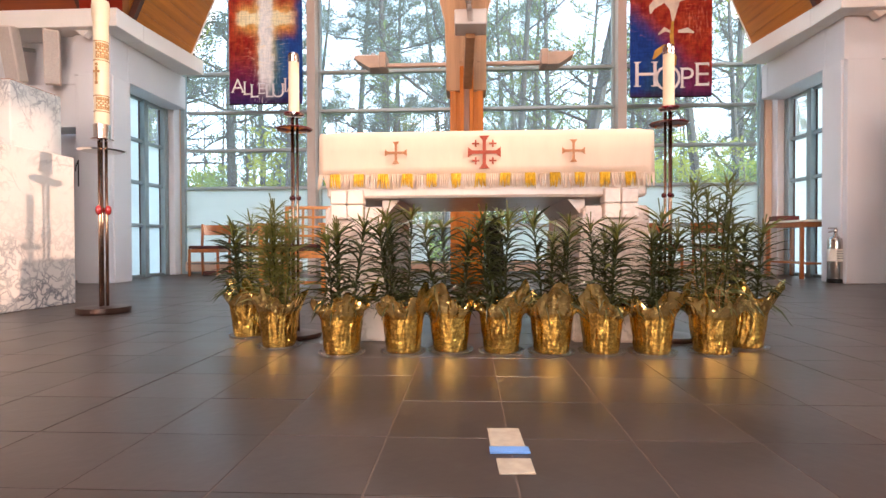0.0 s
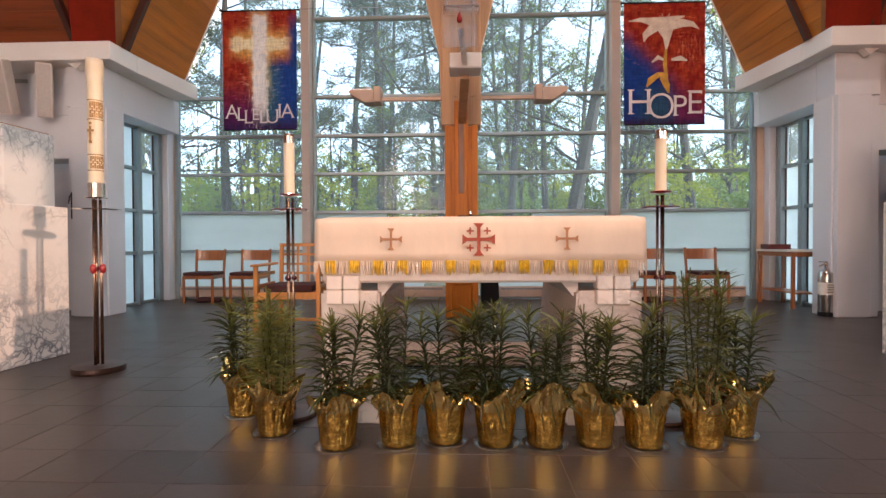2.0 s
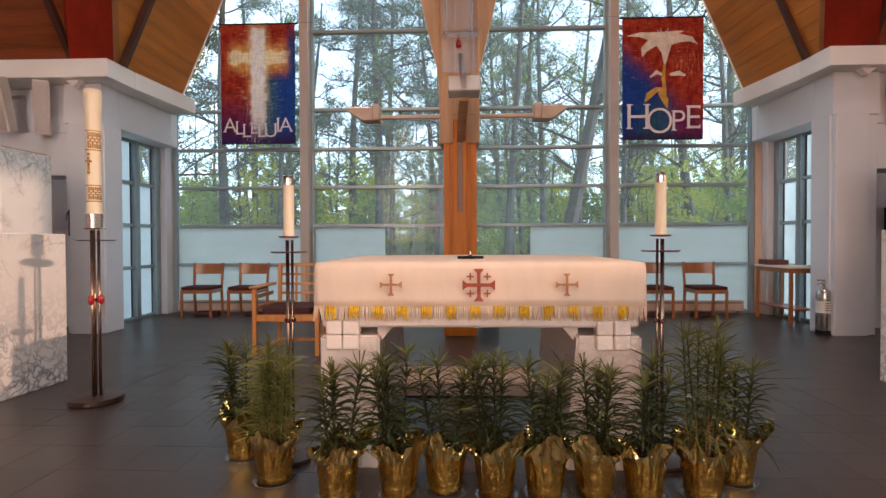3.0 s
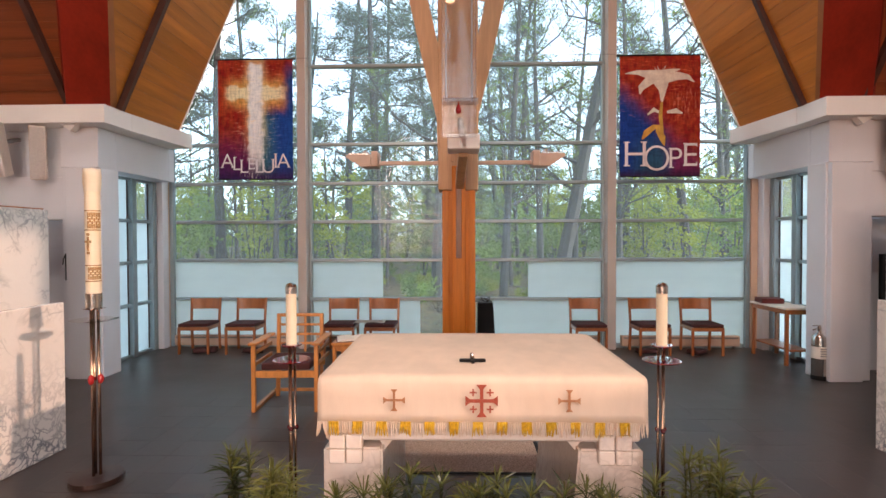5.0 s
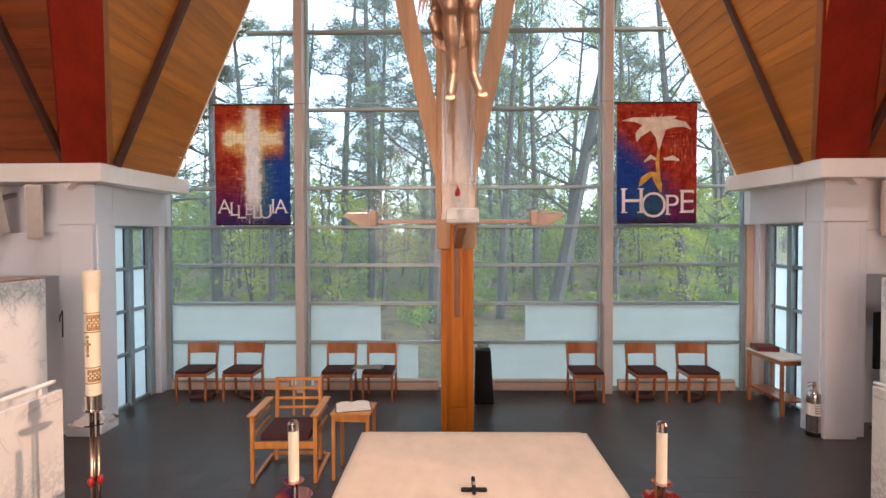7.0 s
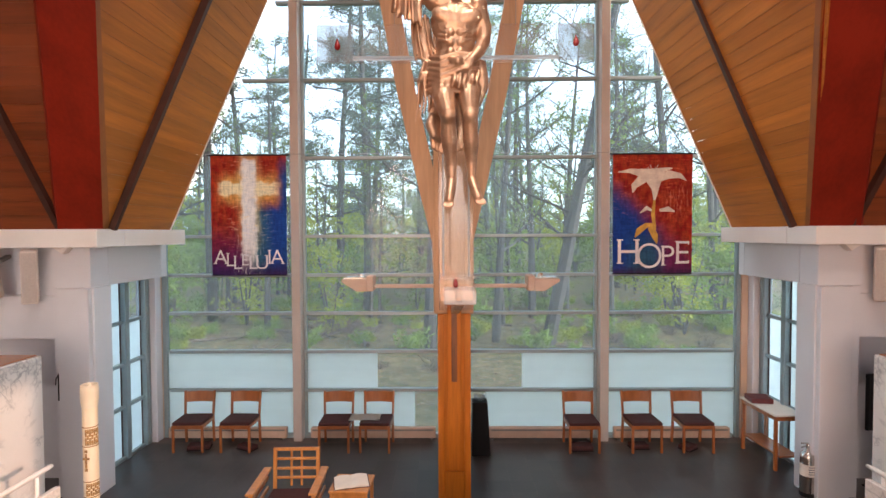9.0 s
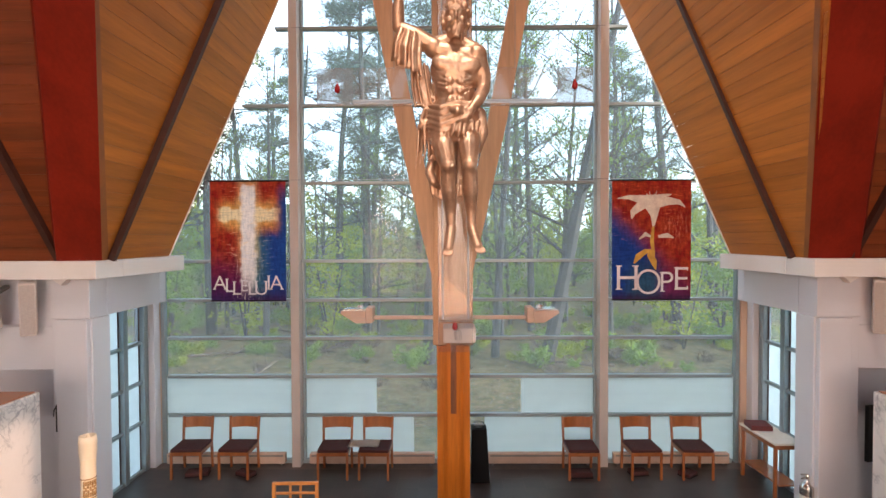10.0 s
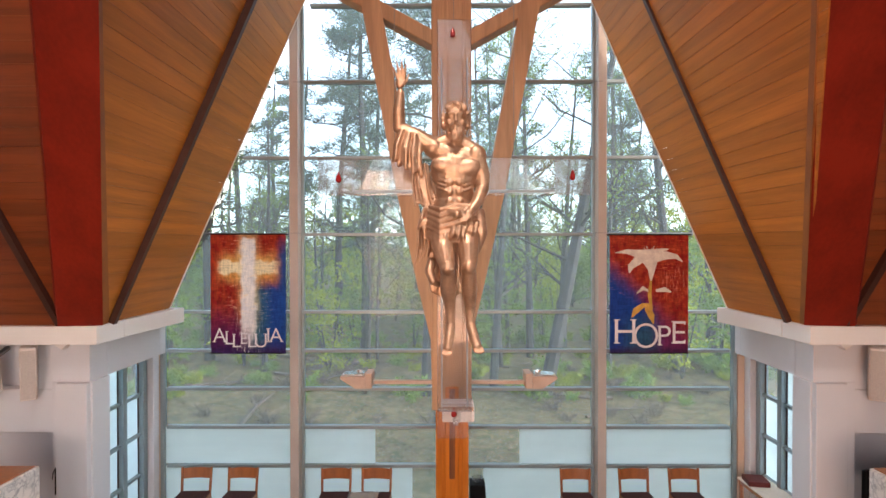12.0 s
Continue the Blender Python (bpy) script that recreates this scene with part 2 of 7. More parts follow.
def tube(bm, pts, radii, n=8):
    """A tapered tube along points."""
    pts = [Vector(p) for p in pts]
    rings = []
    for i, p in enumerate(pts):
        d = (pts[min(i + 1, len(pts) - 1)] - pts[max(i - 1, 0)]).normalized()
        x = d.orthogonal().normalized() if abs(d.z) < 0.99 else Vector((1, 0, 0))
        if abs(d.z) < 0.99:
            x = Vector((0, 0, 1)).cross(d).normalized()
        y = d.cross(x)
        rings.append([bm.verts.new(p + radii[i] * (math.cos(2 * math.pi * k / n) * x + math.sin(2 * math.pi * k / n) * y)) for k in range(n)])
    for a, b in zip(rings, rings[1:]):
        for k in range(n):
            bm.faces.new((a[k], a[(k + 1) % n], b[(k + 1) % n], b[k]))
    bm.faces.new(list(reversed(rings[0])))
    bm.faces.new(rings[-1])
    return bm


def prism(bm, quad, way):
    """A slab: a polygon pushed along way."""
    a = [bm.verts.new(p) for p in quad]
    b = [bm.verts.new(Vector(p) + Vector(way)) for p in quad]
    bm.faces.new(a)
    bm.faces.new(list(reversed(b)))
    n = len(a)
    for i in range(n):
        bm.faces.new((a[(i + 1) % n], a[i], b[i], b[(i + 1) % n]))
    return bm


# ---- plan: a cross-shaped church, its crossing above CX, CY ----
CX, CY = 0.49, -0.20
EAVE = 3.48            # top of the ledge
BAY = 4.42             # half width of the chancel bay at the eave
TRAN = 6.80            # half width of the transepts at the eave
SB, ST = BAY / 9.93, TRAN / 9.93   # run per metre of rise
YW = 8.82              # glass plane of the chancel
GEND = 8.36            # gable edge of the boards
SKEW = -0.05           # the gable end stands slightly off the axis of the crossing
XEND = 10.6            # unseen gable ends of the transepts, from CX
TOP = 9.30             # the slopes stop short of the ridge, where unseen glazing is added


def roof_rows(lo, hi, step):
    z = lo
    while z < hi - 1e-6:
        yield z, min(z + step, hi)
        z += step


def bay_boards(sx, sy):
    """Boards of one slope of a bay: sx the side, sy +1 chancel or -1 nave end."""
    bm = bmesh.new()
    end = GEND - CY
    for a, b in roof_rows(0.0, TOP, 0.165):
        b2 = b - 0.0035
        q = []
        for dz, far in ((a, 0), (a, 1), (b2, 1), (b2, 0)):
            x = CX + sx * (BAY - SB * dz) + (SKEW if far and sy > 0 else 0)
            y = CY + sy * (end if far else (TRAN - 0.02 - ST * dz if sx < 0 else TRAN + 0.05 - (ST + 0.05) * dz))
            q.append((x, y, EAVE + dz))
        prism(bm, q, (sx * 0.02, 0, 0.008))
    return bm


def transept_boards(sx, sy):
    bm = bmesh.new()
    for a, b in roof_rows(0.0, TOP, 0.165):
        b2 = b - 0.0035
        q = []
        for dz, far in ((a, 0), (a, 1), (b2, 1), (b2, 0)):
            y = CY + sy * (TRAN - ST * dz)
            x = CX + sx * (XEND if far else BAY + 0.40 - SB * dz)
            q.append((x, y, EAVE + dz))
        prism(bm, q, (0, sy * 0.02, 0.010))
    return bm


def build_roof():
    for sx in (-1, 1):
        for sy in (1, -1):
            thing("ceiling_boards", bay_boards(sx, sy), M_CEDAR, "orange-brown cedar board ceiling over the bay", "ceiling", kind="structure")
            thing("ceiling_boards", transept_boards(sx, sy), M_CEDAR_X, "red-brown board ceiling over the transept, darker than over the bay", "ceiling", kind="structure")
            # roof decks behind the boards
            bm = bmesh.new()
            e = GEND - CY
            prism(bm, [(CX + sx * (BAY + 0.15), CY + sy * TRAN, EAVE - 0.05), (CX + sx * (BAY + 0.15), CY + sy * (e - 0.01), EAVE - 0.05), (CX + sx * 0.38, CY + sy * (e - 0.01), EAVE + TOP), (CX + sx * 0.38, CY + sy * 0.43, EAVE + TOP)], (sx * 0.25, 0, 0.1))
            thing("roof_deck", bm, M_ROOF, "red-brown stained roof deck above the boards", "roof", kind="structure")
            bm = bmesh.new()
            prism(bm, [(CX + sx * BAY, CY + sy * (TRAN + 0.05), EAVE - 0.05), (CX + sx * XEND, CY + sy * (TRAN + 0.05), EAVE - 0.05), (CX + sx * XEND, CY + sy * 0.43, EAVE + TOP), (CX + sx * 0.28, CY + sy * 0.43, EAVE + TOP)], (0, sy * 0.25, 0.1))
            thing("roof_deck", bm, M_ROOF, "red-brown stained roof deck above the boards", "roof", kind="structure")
            # broad red valley beam
            bm = bmesh.new()
            rise = 9.2
            def edge(dz, k):
                run = SB * (1.0 if sx < 0 else 0.945)
                return Vector((CX + sx * (BAY - 0.05 + (0.50 if sx < 0 else 0.56) * k - run * dz), CY + sy * (TRAN + 0.0 - 0.09 * k - ST * dz), EAVE + dz))
            p = [edge(0, 0), edge(0, 1), edge(rise, 1), edge(rise, 0)]
            way = Vector((sx * 0.16, sy * 0.16, 0.0))
            q = [v - way * 0.06 for v in p]
            prism(bm, q, way * 1.4)
            thing("valley_beam", bm, M_REDBEAM, "broad dark red stained timber valley beam on the white ledge", "beam", group="valley beams")
            # slim dark ribs on both slopes
            bm = bmesh.new()
            y = CY + sy * (7.01 if sx < 0 else 7.12)
            beam(bm, (CX + sx * (BAY - 0.03), y, EAVE), (CX + sx * 0.33, y, EAVE + TOP - 0.1), 0.10, 0.07, (0, 1, 0))
            thing("roof_rib", bm, M_DARKRIB, "slim dark rib running up the cedar ceiling", "rib", group="roof ribs")
            bm = bmesh.new()
            x = CX + sx * 4.86
            beam(bm, (x, CY + sy * (TRAN - 0.03), EAVE), (x, CY + sy * 0.5, EAVE + TOP - 0.1), 0.10, 0.07, (1, 0, 0))
            thing("roof_rib", bm, M_DARKRIB, "slim dark rib running up the cedar ceiling", "rib", group="roof ribs")
            # pale trim at the gable edge
            bm = bmesh.new()
            y = CY + sy * (e + 0.012)
            o_ = SKEW if sy > 0 else 0
            beam(bm, (CX + o_ + sx * (BAY + 0.01), y, EAVE), (CX + o_ + sx * 0.30, y, EAVE + TOP), 0.045, 0.02, (0, 1, 0))
            thing("gable_trim", bm, M_LEDGE, "pale thin trim along the gable edge", "trim", kind="structure")


build_roof()


# made-up glazing along the unseen ridge, so that sky light enters from above
def build_ridge_glazing():
    win = root("window_ridge", "unseen ridge glazing, added to let light in from above", "window", kind="structure")
    for a in ((CX - 0.33, CX + 0.33, CY - (GEND - CY), CY - 0.5), (CX - 0.33, CX + 0.33, CY + 0.5, GEND), (CX - XEND, CX - 0.33, CY - 0.5, CY + 0.5), (CX + 0.33, CX + XEND, CY - 0.5, CY + 0.5), (CX - 0.33, CX + 0.33, CY - 0.5, CY + 0.5)):
        o = part("pane", boxes((*a, EAVE + TOP + 0.12, EAVE + TOP + 0.13)), M_GLASS, win)
        o.visible_shadow = False


build_ridge_glazing()

Z_ROWS = [0.02, 0.798, 1.445, 2.083, 2.718, 3.365, 4.653, 5.925, 7.18, 8.44, 9.7, 10.9]
X_MULL = [-2.06, 2.95]
X_JAMB = [-4.285, 5.165]


def slope_x(side, z):
    """Where the gable's edge cuts the glass at height z."""
    inner = BAY + 0.16 - SB * (z - EAVE) if z > EAVE else BAY + 0.5
    x = CX + side * inner
    return max(X_JAMB[0], x) if side < 0 else min(X_JAMB[1], x)


def build_chancel_window():
    win = root("window_1", "tall glazed gable window with metal transoms and frosted lower panes", "window", kind="structure")
    cols = [(None, X_MULL[0]), (X_MULL[0], X_MULL[1]), (X_MULL[1], None)]
    for ci, (xa, xb) in enumerate(cols):
        for r in range(len(Z_ROWS) - 1):
            za, zb = Z_ROWS[r] + 0.02, Z_ROWS[r + 1] - 0.02
            la = xa + 0.06 if xa is not None else slope_x(-1, za)
            lb = xa + 0.06 if xa is not None else slope_x(-1, zb)
            ra = xb - 0.06 if xb is not None else slope_x(1, za)
            rb = xb - 0.06 if xb is not None else slope_x(1, zb)
            if ci == 1:
                la, lb = max(la, slope_x(-1, za)), max(lb, slope_x(-1, zb))
                ra, rb = min(ra, slope_x(1, za)), min(rb, slope_x(1, zb))
            if ra - la < 0.05:
                continue
            if rb - lb < 0.02:
                mid = (la + ra) / 2 if ci == 1 else (la if ci == 2 else ra)
                lb, rb = mid - 0.01, mid + 0.01
            bm = bmesh.new()
            prism(bm, [(la, YW, za), (ra, YW, za), (rb, YW, zb), (lb, YW, zb)], (0, 0.008, 0))
            ob = part("pane", bm, M_GLASS, win)
            ob.visible_shadow = False
            if r < 2:
                f = bmesh.new()
                if ci != 1:
                    sp = [(la, ra)]
                elif r == 1:
                    sp = [(la, -0.77), (1.64, ra)]
                else:
                    sp = [(la, -0.15), (1.03, ra)]
                for s0, s1 in sp:
                    f = bmesh.new()
                    box(f, s0, s1, YW - 0.008, YW - 0.004, za, zb)
                    o2 = part("frosted_film", f, M_FROST, win, "pale blue frosted film on the lower pane")
    # transoms
    for r, z in enumerate(Z_ROWS):
        h = 0.05 if r else 0.09
        xa, xb = slope_x(-1, z), slope_x(1, z)
        if xb - xa < 0.3:
            continue
        cuts = [xa] + [x for x in X_MULL if xa < x < xb] + [xb]
        for s0, s1 in zip(cuts, cuts[1:]):
            bm = boxes((s0 + 0.05, s1 - 0.05, YW - 0.075, YW + 0.03, z - h / 2, z + h / 2), bevel=0.004)
            part("transom", bm, M_ALU, win)
    for x in X_MULL:
        side = -1 if x < CX else 1
        top = EAVE + (BAY + 0.35 - abs(x - CX)) / SB
        part("mullion", boxes((x - 0.07, x + 0.07, YW - 0.24, YW + 0.05, 0, top), bevel=0.006), M_MULLION, win)
        part("mullion_frame", boxes((x - 0.115, x - 0.075, YW - 0.07, YW + 0.03, 0, top), bevel=0.004), M_ALU, win)
        part("mullion_frame", boxes((x + 0.075, x + 0.115, YW - 0.07, YW + 0.03, 0, top), bevel=0.004), M_ALU, win)
    for x, s in ((X_JAMB[0], -1), (X_JAMB[1], 1)):
        part("jamb", boxes((min(x, x + s * 0.06), max(x, x + s * 0.06), YW - 0.075, YW + 0.03, 0, 3.6), bevel=0.004), M_ALU, win)
        part("jamb_trim", boxes((min(x + s * 0.063, x + s * 0.25), max(x + s * 0.063, x + s * 0.25), YW - 0.10, YW + 0.05, 0, 3.245), bevel=0.004), M_TANTRIM, win, "tan painted trim beside the glass")
    return win


build_chancel_window()


def build_side(sx):
    """Walls, column, lintel, side window and ledge of one flank of the chancel; sx -1 or +1."""
    def bx(bm, x0, x1, *r, bevel=0.006):
        a, b = CX + sx * x0, CX + sx * x1
        box(bm, min(a, b), max(a, b), *r, bevel=bevel)
        return bm
    n = "west" if sx < 0 else "east"
    pi = BAY + 0.20 if sx < 0 else BAY + 0.15   # inner face of the pier
    # ledge: along the transept wall, then back along the bay
    bm = bx(bmesh.new(), BAY - 0.04, XEND, 6.50, 7.05, 3.25, EAVE - 0.002)
    thing("ledge_" + n, bm, M_LEDGE, "white painted ledge along the transept wall", "ledge", kind="structure")
    far = 4.27 if sx < 0 else 4.24
    q = [(CX + sx * (BAY - 0.04), 7.052, 3.25), (CX + sx * (BAY + 0.6), 7.052, 3.25), (CX + sx * (BAY + 0.6), 8.44, 3.25), (CX + sx * far, 8.44, 3.25)]
    bm = prism(bmesh.new(), q if sx > 0 else q[::-1], (0, 0, EAVE - 3.252))
    bmesh.ops.bevel(bm, geom=bm.edges[:], offset=0.006, segments=1, affect='EDGES')
    thing("ledge_bay_" + n, bm, M_LEDGE, "white painted ledge along the bay wall", "ledge", kind="structure")
    # wall above the side window
    bm = bx(bmesh.new(), pi + 0.02, BAY + 0.72, 7.10, 8.40, 2.73, 3.248)
    bx(bm, pi + 0.02, BAY + 0.72, 6.75, 7.098, 2.73, 3.248)
    thing("wall_lintel_" + n, bm, M_WALL, "white painted lintel wall above the side window", "wall", kind="structure")
    bm = bx(bmesh.new(), pi, BAY + 0.72, 6.77, 7.12, 0, 2.728)
    thing("wall_pier_" + n, bm, M_WALL, "white painted pier at the bay corner", "wall", kind="structure")
    bm = bx(bmesh.new(), pi + 0.02, pi + 0.42, 6.69, 6.768, 0, 2.72)
    thing("wall_pilaster_" + n, bm, M_WALL, "white painted pilaster standing proud of the wall", "wall", kind="structure")
    bm = bx(bmesh.new(), BAY + 0.42, BAY + 0.72, 8.56, 8.90, 0, 3.248)
    thing("wall_end_" + n, bm, M_WALL, "white painted end pier beside the great window", "wall", kind="structure")
    bm = bx(bmesh.new(), pi + 0.02, BAY + 0.72, 8.402, 8.558, 2.73, 3.248)
    thing("wall_end_" + n, bm, M_WALL, "white painted wall end above the side window", "wall", kind="structure")
    # transept wall with a deep recess below its band
    bm = bx(bmesh.new(), BAY + 0.722, XEND, 6.80, 7.25, 2.06, 2.62)
    bx(bm, BAY + 0.722, XEND, 6.98, 7.25, 2.60, 3.248)
    bx(bm, BAY + 0.722, BAY + 1.0, 6.80, 6.978, 2.622, 3.248)
    thing("wall_band_" + n, bm, M_WALL, "white painted wall band over the recess", "wall", kind="structure")
    bm = bx(bmesh.new(), BAY + 0.722, XEND, 7.30, 7.55, 0, 2.10)
    thing("wall_recess_" + n, bm, M_WALL, "white painted back wall of the recess", "wall", kind="structure")
    # side window
    win = root("window_side", "narrow side window with metal bars and frosted panes", "window", group="side windows", kind="structure")
    xg = BAY + 0.60
    for k, (ya, yb) in enumerate(((7.16, 7.90), (8.02, 8.42))):
        for za, zb in zip(Z_ROWS[:5], Z_ROWS[1:5]):
            o = part("pane", bx(bmesh.new(), xg, xg + 0.008, ya, yb, za + 0.02, zb - 0.02, bevel=0), M_GLASS, win)
            o.visible_shadow = False
            part("gasket", bx(bmesh.new(), xg - 0.02, xg - 0.007, yb - 0.012, yb + 0.002, za + 0.025, zb - 0.025, bevel=0), M_DARKRIB, win, "dark rubber gasket")
            if not (k and za > 2):
                part("frosted_film", bx(bmesh.new(), xg - 0.006, xg - 0.003, ya, yb - 0.013, za + 0.02, zb - 0.02, bevel=0), M_FROST, win, "pale blue frosted film")
    for z in Z_ROWS[:5]:
        part("transom", bx(bmesh.new(), xg - 0.06, xg + 0.03, 7.125, 8.55, z - 0.025, z + 0.025, bevel=0.004), M_ALU, win)
    for y, w in ((7.14, 0.02), (7.96, 0.05), (8.46, 0.03), (8.53, 0.02)):
        part("mullion", bx(bmesh.new(), xg - 0.09, xg + 0.035, y - w, y + w, 0, 2.725, bevel=0.004), M_ALU, win)


build_side(-1)
build_side(1)


def build_unseen_sides():
    """Made-up walls and glazing behind and beside the camera, which close the place and shape its light."""
    y0 = CY - TRAN
    for sx in (-1, 1):
        n = "west" if sx < 0 else "east"
        def bx(bm, x0, x1, *r):
            a, b = CX + sx * x0, CX + sx * x1
            return box(bm, min(a, b), max(a, b), *r)
        bm = bx(bmesh.new(), BAY, XEND, y0 - 0.3, y0 - 0.01, 0, EAVE)
        bx(bm, BAY + 0.01, BAY + 0.3, CY - (GEND - CY), y0 - 0.3, 0, EAVE)
        thing("wall_rear_" + n, bm, M_WALL, "plain white unseen rear wall, added to close the transept", "wall", kind="structure")
        xg = XEND + 0.02
        if sx < 0:
            # unseen west gable, closed to cut the sky light inside
            q = [(CX - xg, CY - TRAN, 0), (CX - xg, CY + TRAN + 0.5, 0), (CX - xg, CY + TRAN + 0.5, EAVE), (CX - xg, CY, EAVE + 10.0), (CX - xg, CY - TRAN, EAVE)]
            thing("added_wall_west", prism(bmesh.new(), q, (-0.3, 0, 0)), M_WALL, "plain white unseen gable wall, added to keep out sky light", "wall", kind="structure")
            continue
        # east gable, unseen: solid but for an opening sized for the sun
        ya, yb, za, zb = -3.25, -1.25, 3.5, 5.85
        pieces = [
            [(CY - TRAN, 0), (CY + TRAN + 0.5, 0), (CY + TRAN + 0.5, za), (CY - TRAN, za)],
            [(CY - TRAN, za), (ya, za), (ya, EAVE + (ya - CY + TRAN) / ST), (CY - TRAN, EAVE)],
            [(yb, za), (CY + TRAN + 0.5, za), (CY + TRAN + 0.5, EAVE), (CY + TRAN, EAVE), (yb, EAVE + (CY + TRAN - yb) / ST)],
            [(ya, zb), (yb, zb), (yb, EAVE + (CY + TRAN - yb) / ST), (CY, EAVE + 10.0), (ya, EAVE + (ya - CY + TRAN) / ST)],
        ]
        bm = bmesh.new()
        for pc in pieces:
            prism(bm, [(CX + xg, y, z) for y, z in pc], (0.3, 0, 0))
        thing("added_wall_east", bm, M_WALL, "plain white unseen gable wall, added round the sun's opening", "wall", kind="structure")
        win = root("window_gable", "unseen glazed opening, added to let the sun in", "window", kind="structure")
        o = part("pane", boxes((CX + xg + 0.1, CX + xg + 0.11, ya, yb, za, zb)), M_GLASS, win)
        o.visible_shadow = False
        part("sill", boxes((CX + xg - 0.04, CX + xg + 0.09, ya, yb, za + 0.002, za + 0.03)), M_ALU, win)
    # unseen rear glazing, added in front of the rear fill
    win = root("window_rear", "unseen glazed rear gable, added to let daylight in", "window", kind="structure")
    yg = CY - (GEND - CY) - 0.2
    for za, zb in ((0.9, 3.4), (3.46, 6.0), (6.06, 8.6), (8.66, 11.0)):
        half = BAY - SB * max(0, zb - EAVE)
        for i in range(4):
            a, b = CX - half + 2 * half * i / 4, CX - half + 2 * half * (i + 1) / 4
            o = part("pane", boxes((a + 0.04, b - 0.04, yg - 0.01, yg, za, zb)), M_GLASS, win)
            o.visible_shadow = False
            part("mullion", boxes((b - 0.04, b + 0.04, yg - 0.05, yg + 0.05, za, zb)), M_ALU, win)
        part("transom", boxes((CX - half, CX + half, yg - 0.05, yg + 0.05, zb + 0.003, zb + 0.057)), M_ALU, win)
    thing("wall_rear_sill", boxes((CX - BAY - 0.3, CX + BAY + 0.3, yg - 0.2, yg + 0.1, 0, 0.88)), M_WALL, "plain white unseen wall, added under the rear glazing", "wall", kind="structure")


build_unseen_sides()


# ---- ground outside ----
def ground_height(x, y):
    d = max(0.0, y - 13.0)
    return -0.06 + 0.035 * d * min(1.0, d / 14) + 0.10 * noise.noise(Vector((x * 0.22, y * 0.22, 0))) * min(1, d / 3)


M_GROUND = material("leaf_litter", (0.29, 0.20, 0.095), 0.9, scale=2.6, bump=1.0, bump_scale=11, second=(0.085, 0.095, 0.03))


def build_ground():
    bm = bmesh.new()
    xs = [-400, -150, -70] + [-40 + 1.6 * i for i in range(51)] + [70, 150, 400]
    ys = [-400, -100, -20, 5, 9.0] + [10 + 1.2 * i for i in range(50)] + [80, 110, 160, 260, 600]
    grid = [[bm.verts.new((x, y, ground_height(x, y) if 9 < y < 80 else (-0.06 if y <= 9 else ground_height(0, 79)))) for x in xs] for y in ys]
    for j in range(len(ys) - 1):
        for i in range(len(xs) - 1):
            bm.faces.new((grid[j][i], grid[j][i + 1], grid[j + 1][i + 1], grid[j + 1][i]))
    thing("ground", bm, M_GROUND, "brown leaf litter and thin grass on the woodland floor", "ground", kind="structure", smooth=True)


build_ground()


def build_litter():
    g = np.random.default_rng(3)
    n = 34000
    x, y = g.uniform(-14, 15, n), 10.5 + 15 * g.uniform(0, 1, n) ** 1.3
    a, tilt, sz = g.uniform(0, 6.28, n), g.uniform(-0.7, 0.7, n), g.uniform(0.025, 0.065, n)
    verts = np.empty((n, 4, 3))
    for k, (u, v) in enumerate(((1, 0), (0, 0.55), (-1, 0), (0, -0.55))):
        verts[:, k, 0] = x + sz * (u * np.cos(a) - v * np.sin(a))
        verts[:, k, 1] = y + sz * (u * np.sin(a) + v * np.cos(a))
        verts[:, k, 2] = np.array([ground_height(p, q) for p, q in zip(x, y)]) + 0.035 + sz * u * tilt * 0.6
    me = bpy.data.meshes.new("leaf_litter")
    me.from_pydata(verts.reshape(-1, 3).tolist(), [], np.arange(n * 4).reshape(-1, 4).tolist())
    me.materials.append(material("fallen_leaves", (0.36, 0.22, 0.115), 0.8, vary=0.3, scale=3, island=0.7))
    tagged(new("leaf_litter", me), "scattered brown fallen leaves on the woodland floor", "leaf litter", kind="stuff")


build_litter()
thing("floor", boxes((CX - XEND - 0.3, CX + XEND + 0.3, CY - 9.2, 8.9, -0.05, -0.0016)), M_GROUT, "grout bed under the slate floor", "floor", kind="structure")
floor_ob = bpy.data.objects["floor"]


# ---- woodland outside ----
M_BARK = material("bark", (0.060, 0.054, 0.054), 0.9, scale=5, vary=0.25, bump=0.6, bump_scale=24, stretch=(3, 3, 0.6))
M_BARK_GREY = material("grey_bark", (0.085, 0.078, 0.076), 0.9, scale=4, vary=0.25, bump=0.4, bump_scale=24, stretch=(3, 3, 0.6))
M_NEEDLE = translucent_material("pine_needles", (0.105, 0.15, 0.115), 0.45, 0.6)
M_LEAF_SPRING = translucent_material("spring_leaves", (0.39, 0.44, 0.045), 0.5, 0.6)
M_LEAF_MID = translucent_material("mid_green_leaves", (0.22, 0.33, 0.06), 0.45, 0.6)
M_TWIG = material("dead_twigs", (0.20, 0.15, 0.115), 0.9, scale=4, vary=0.25)


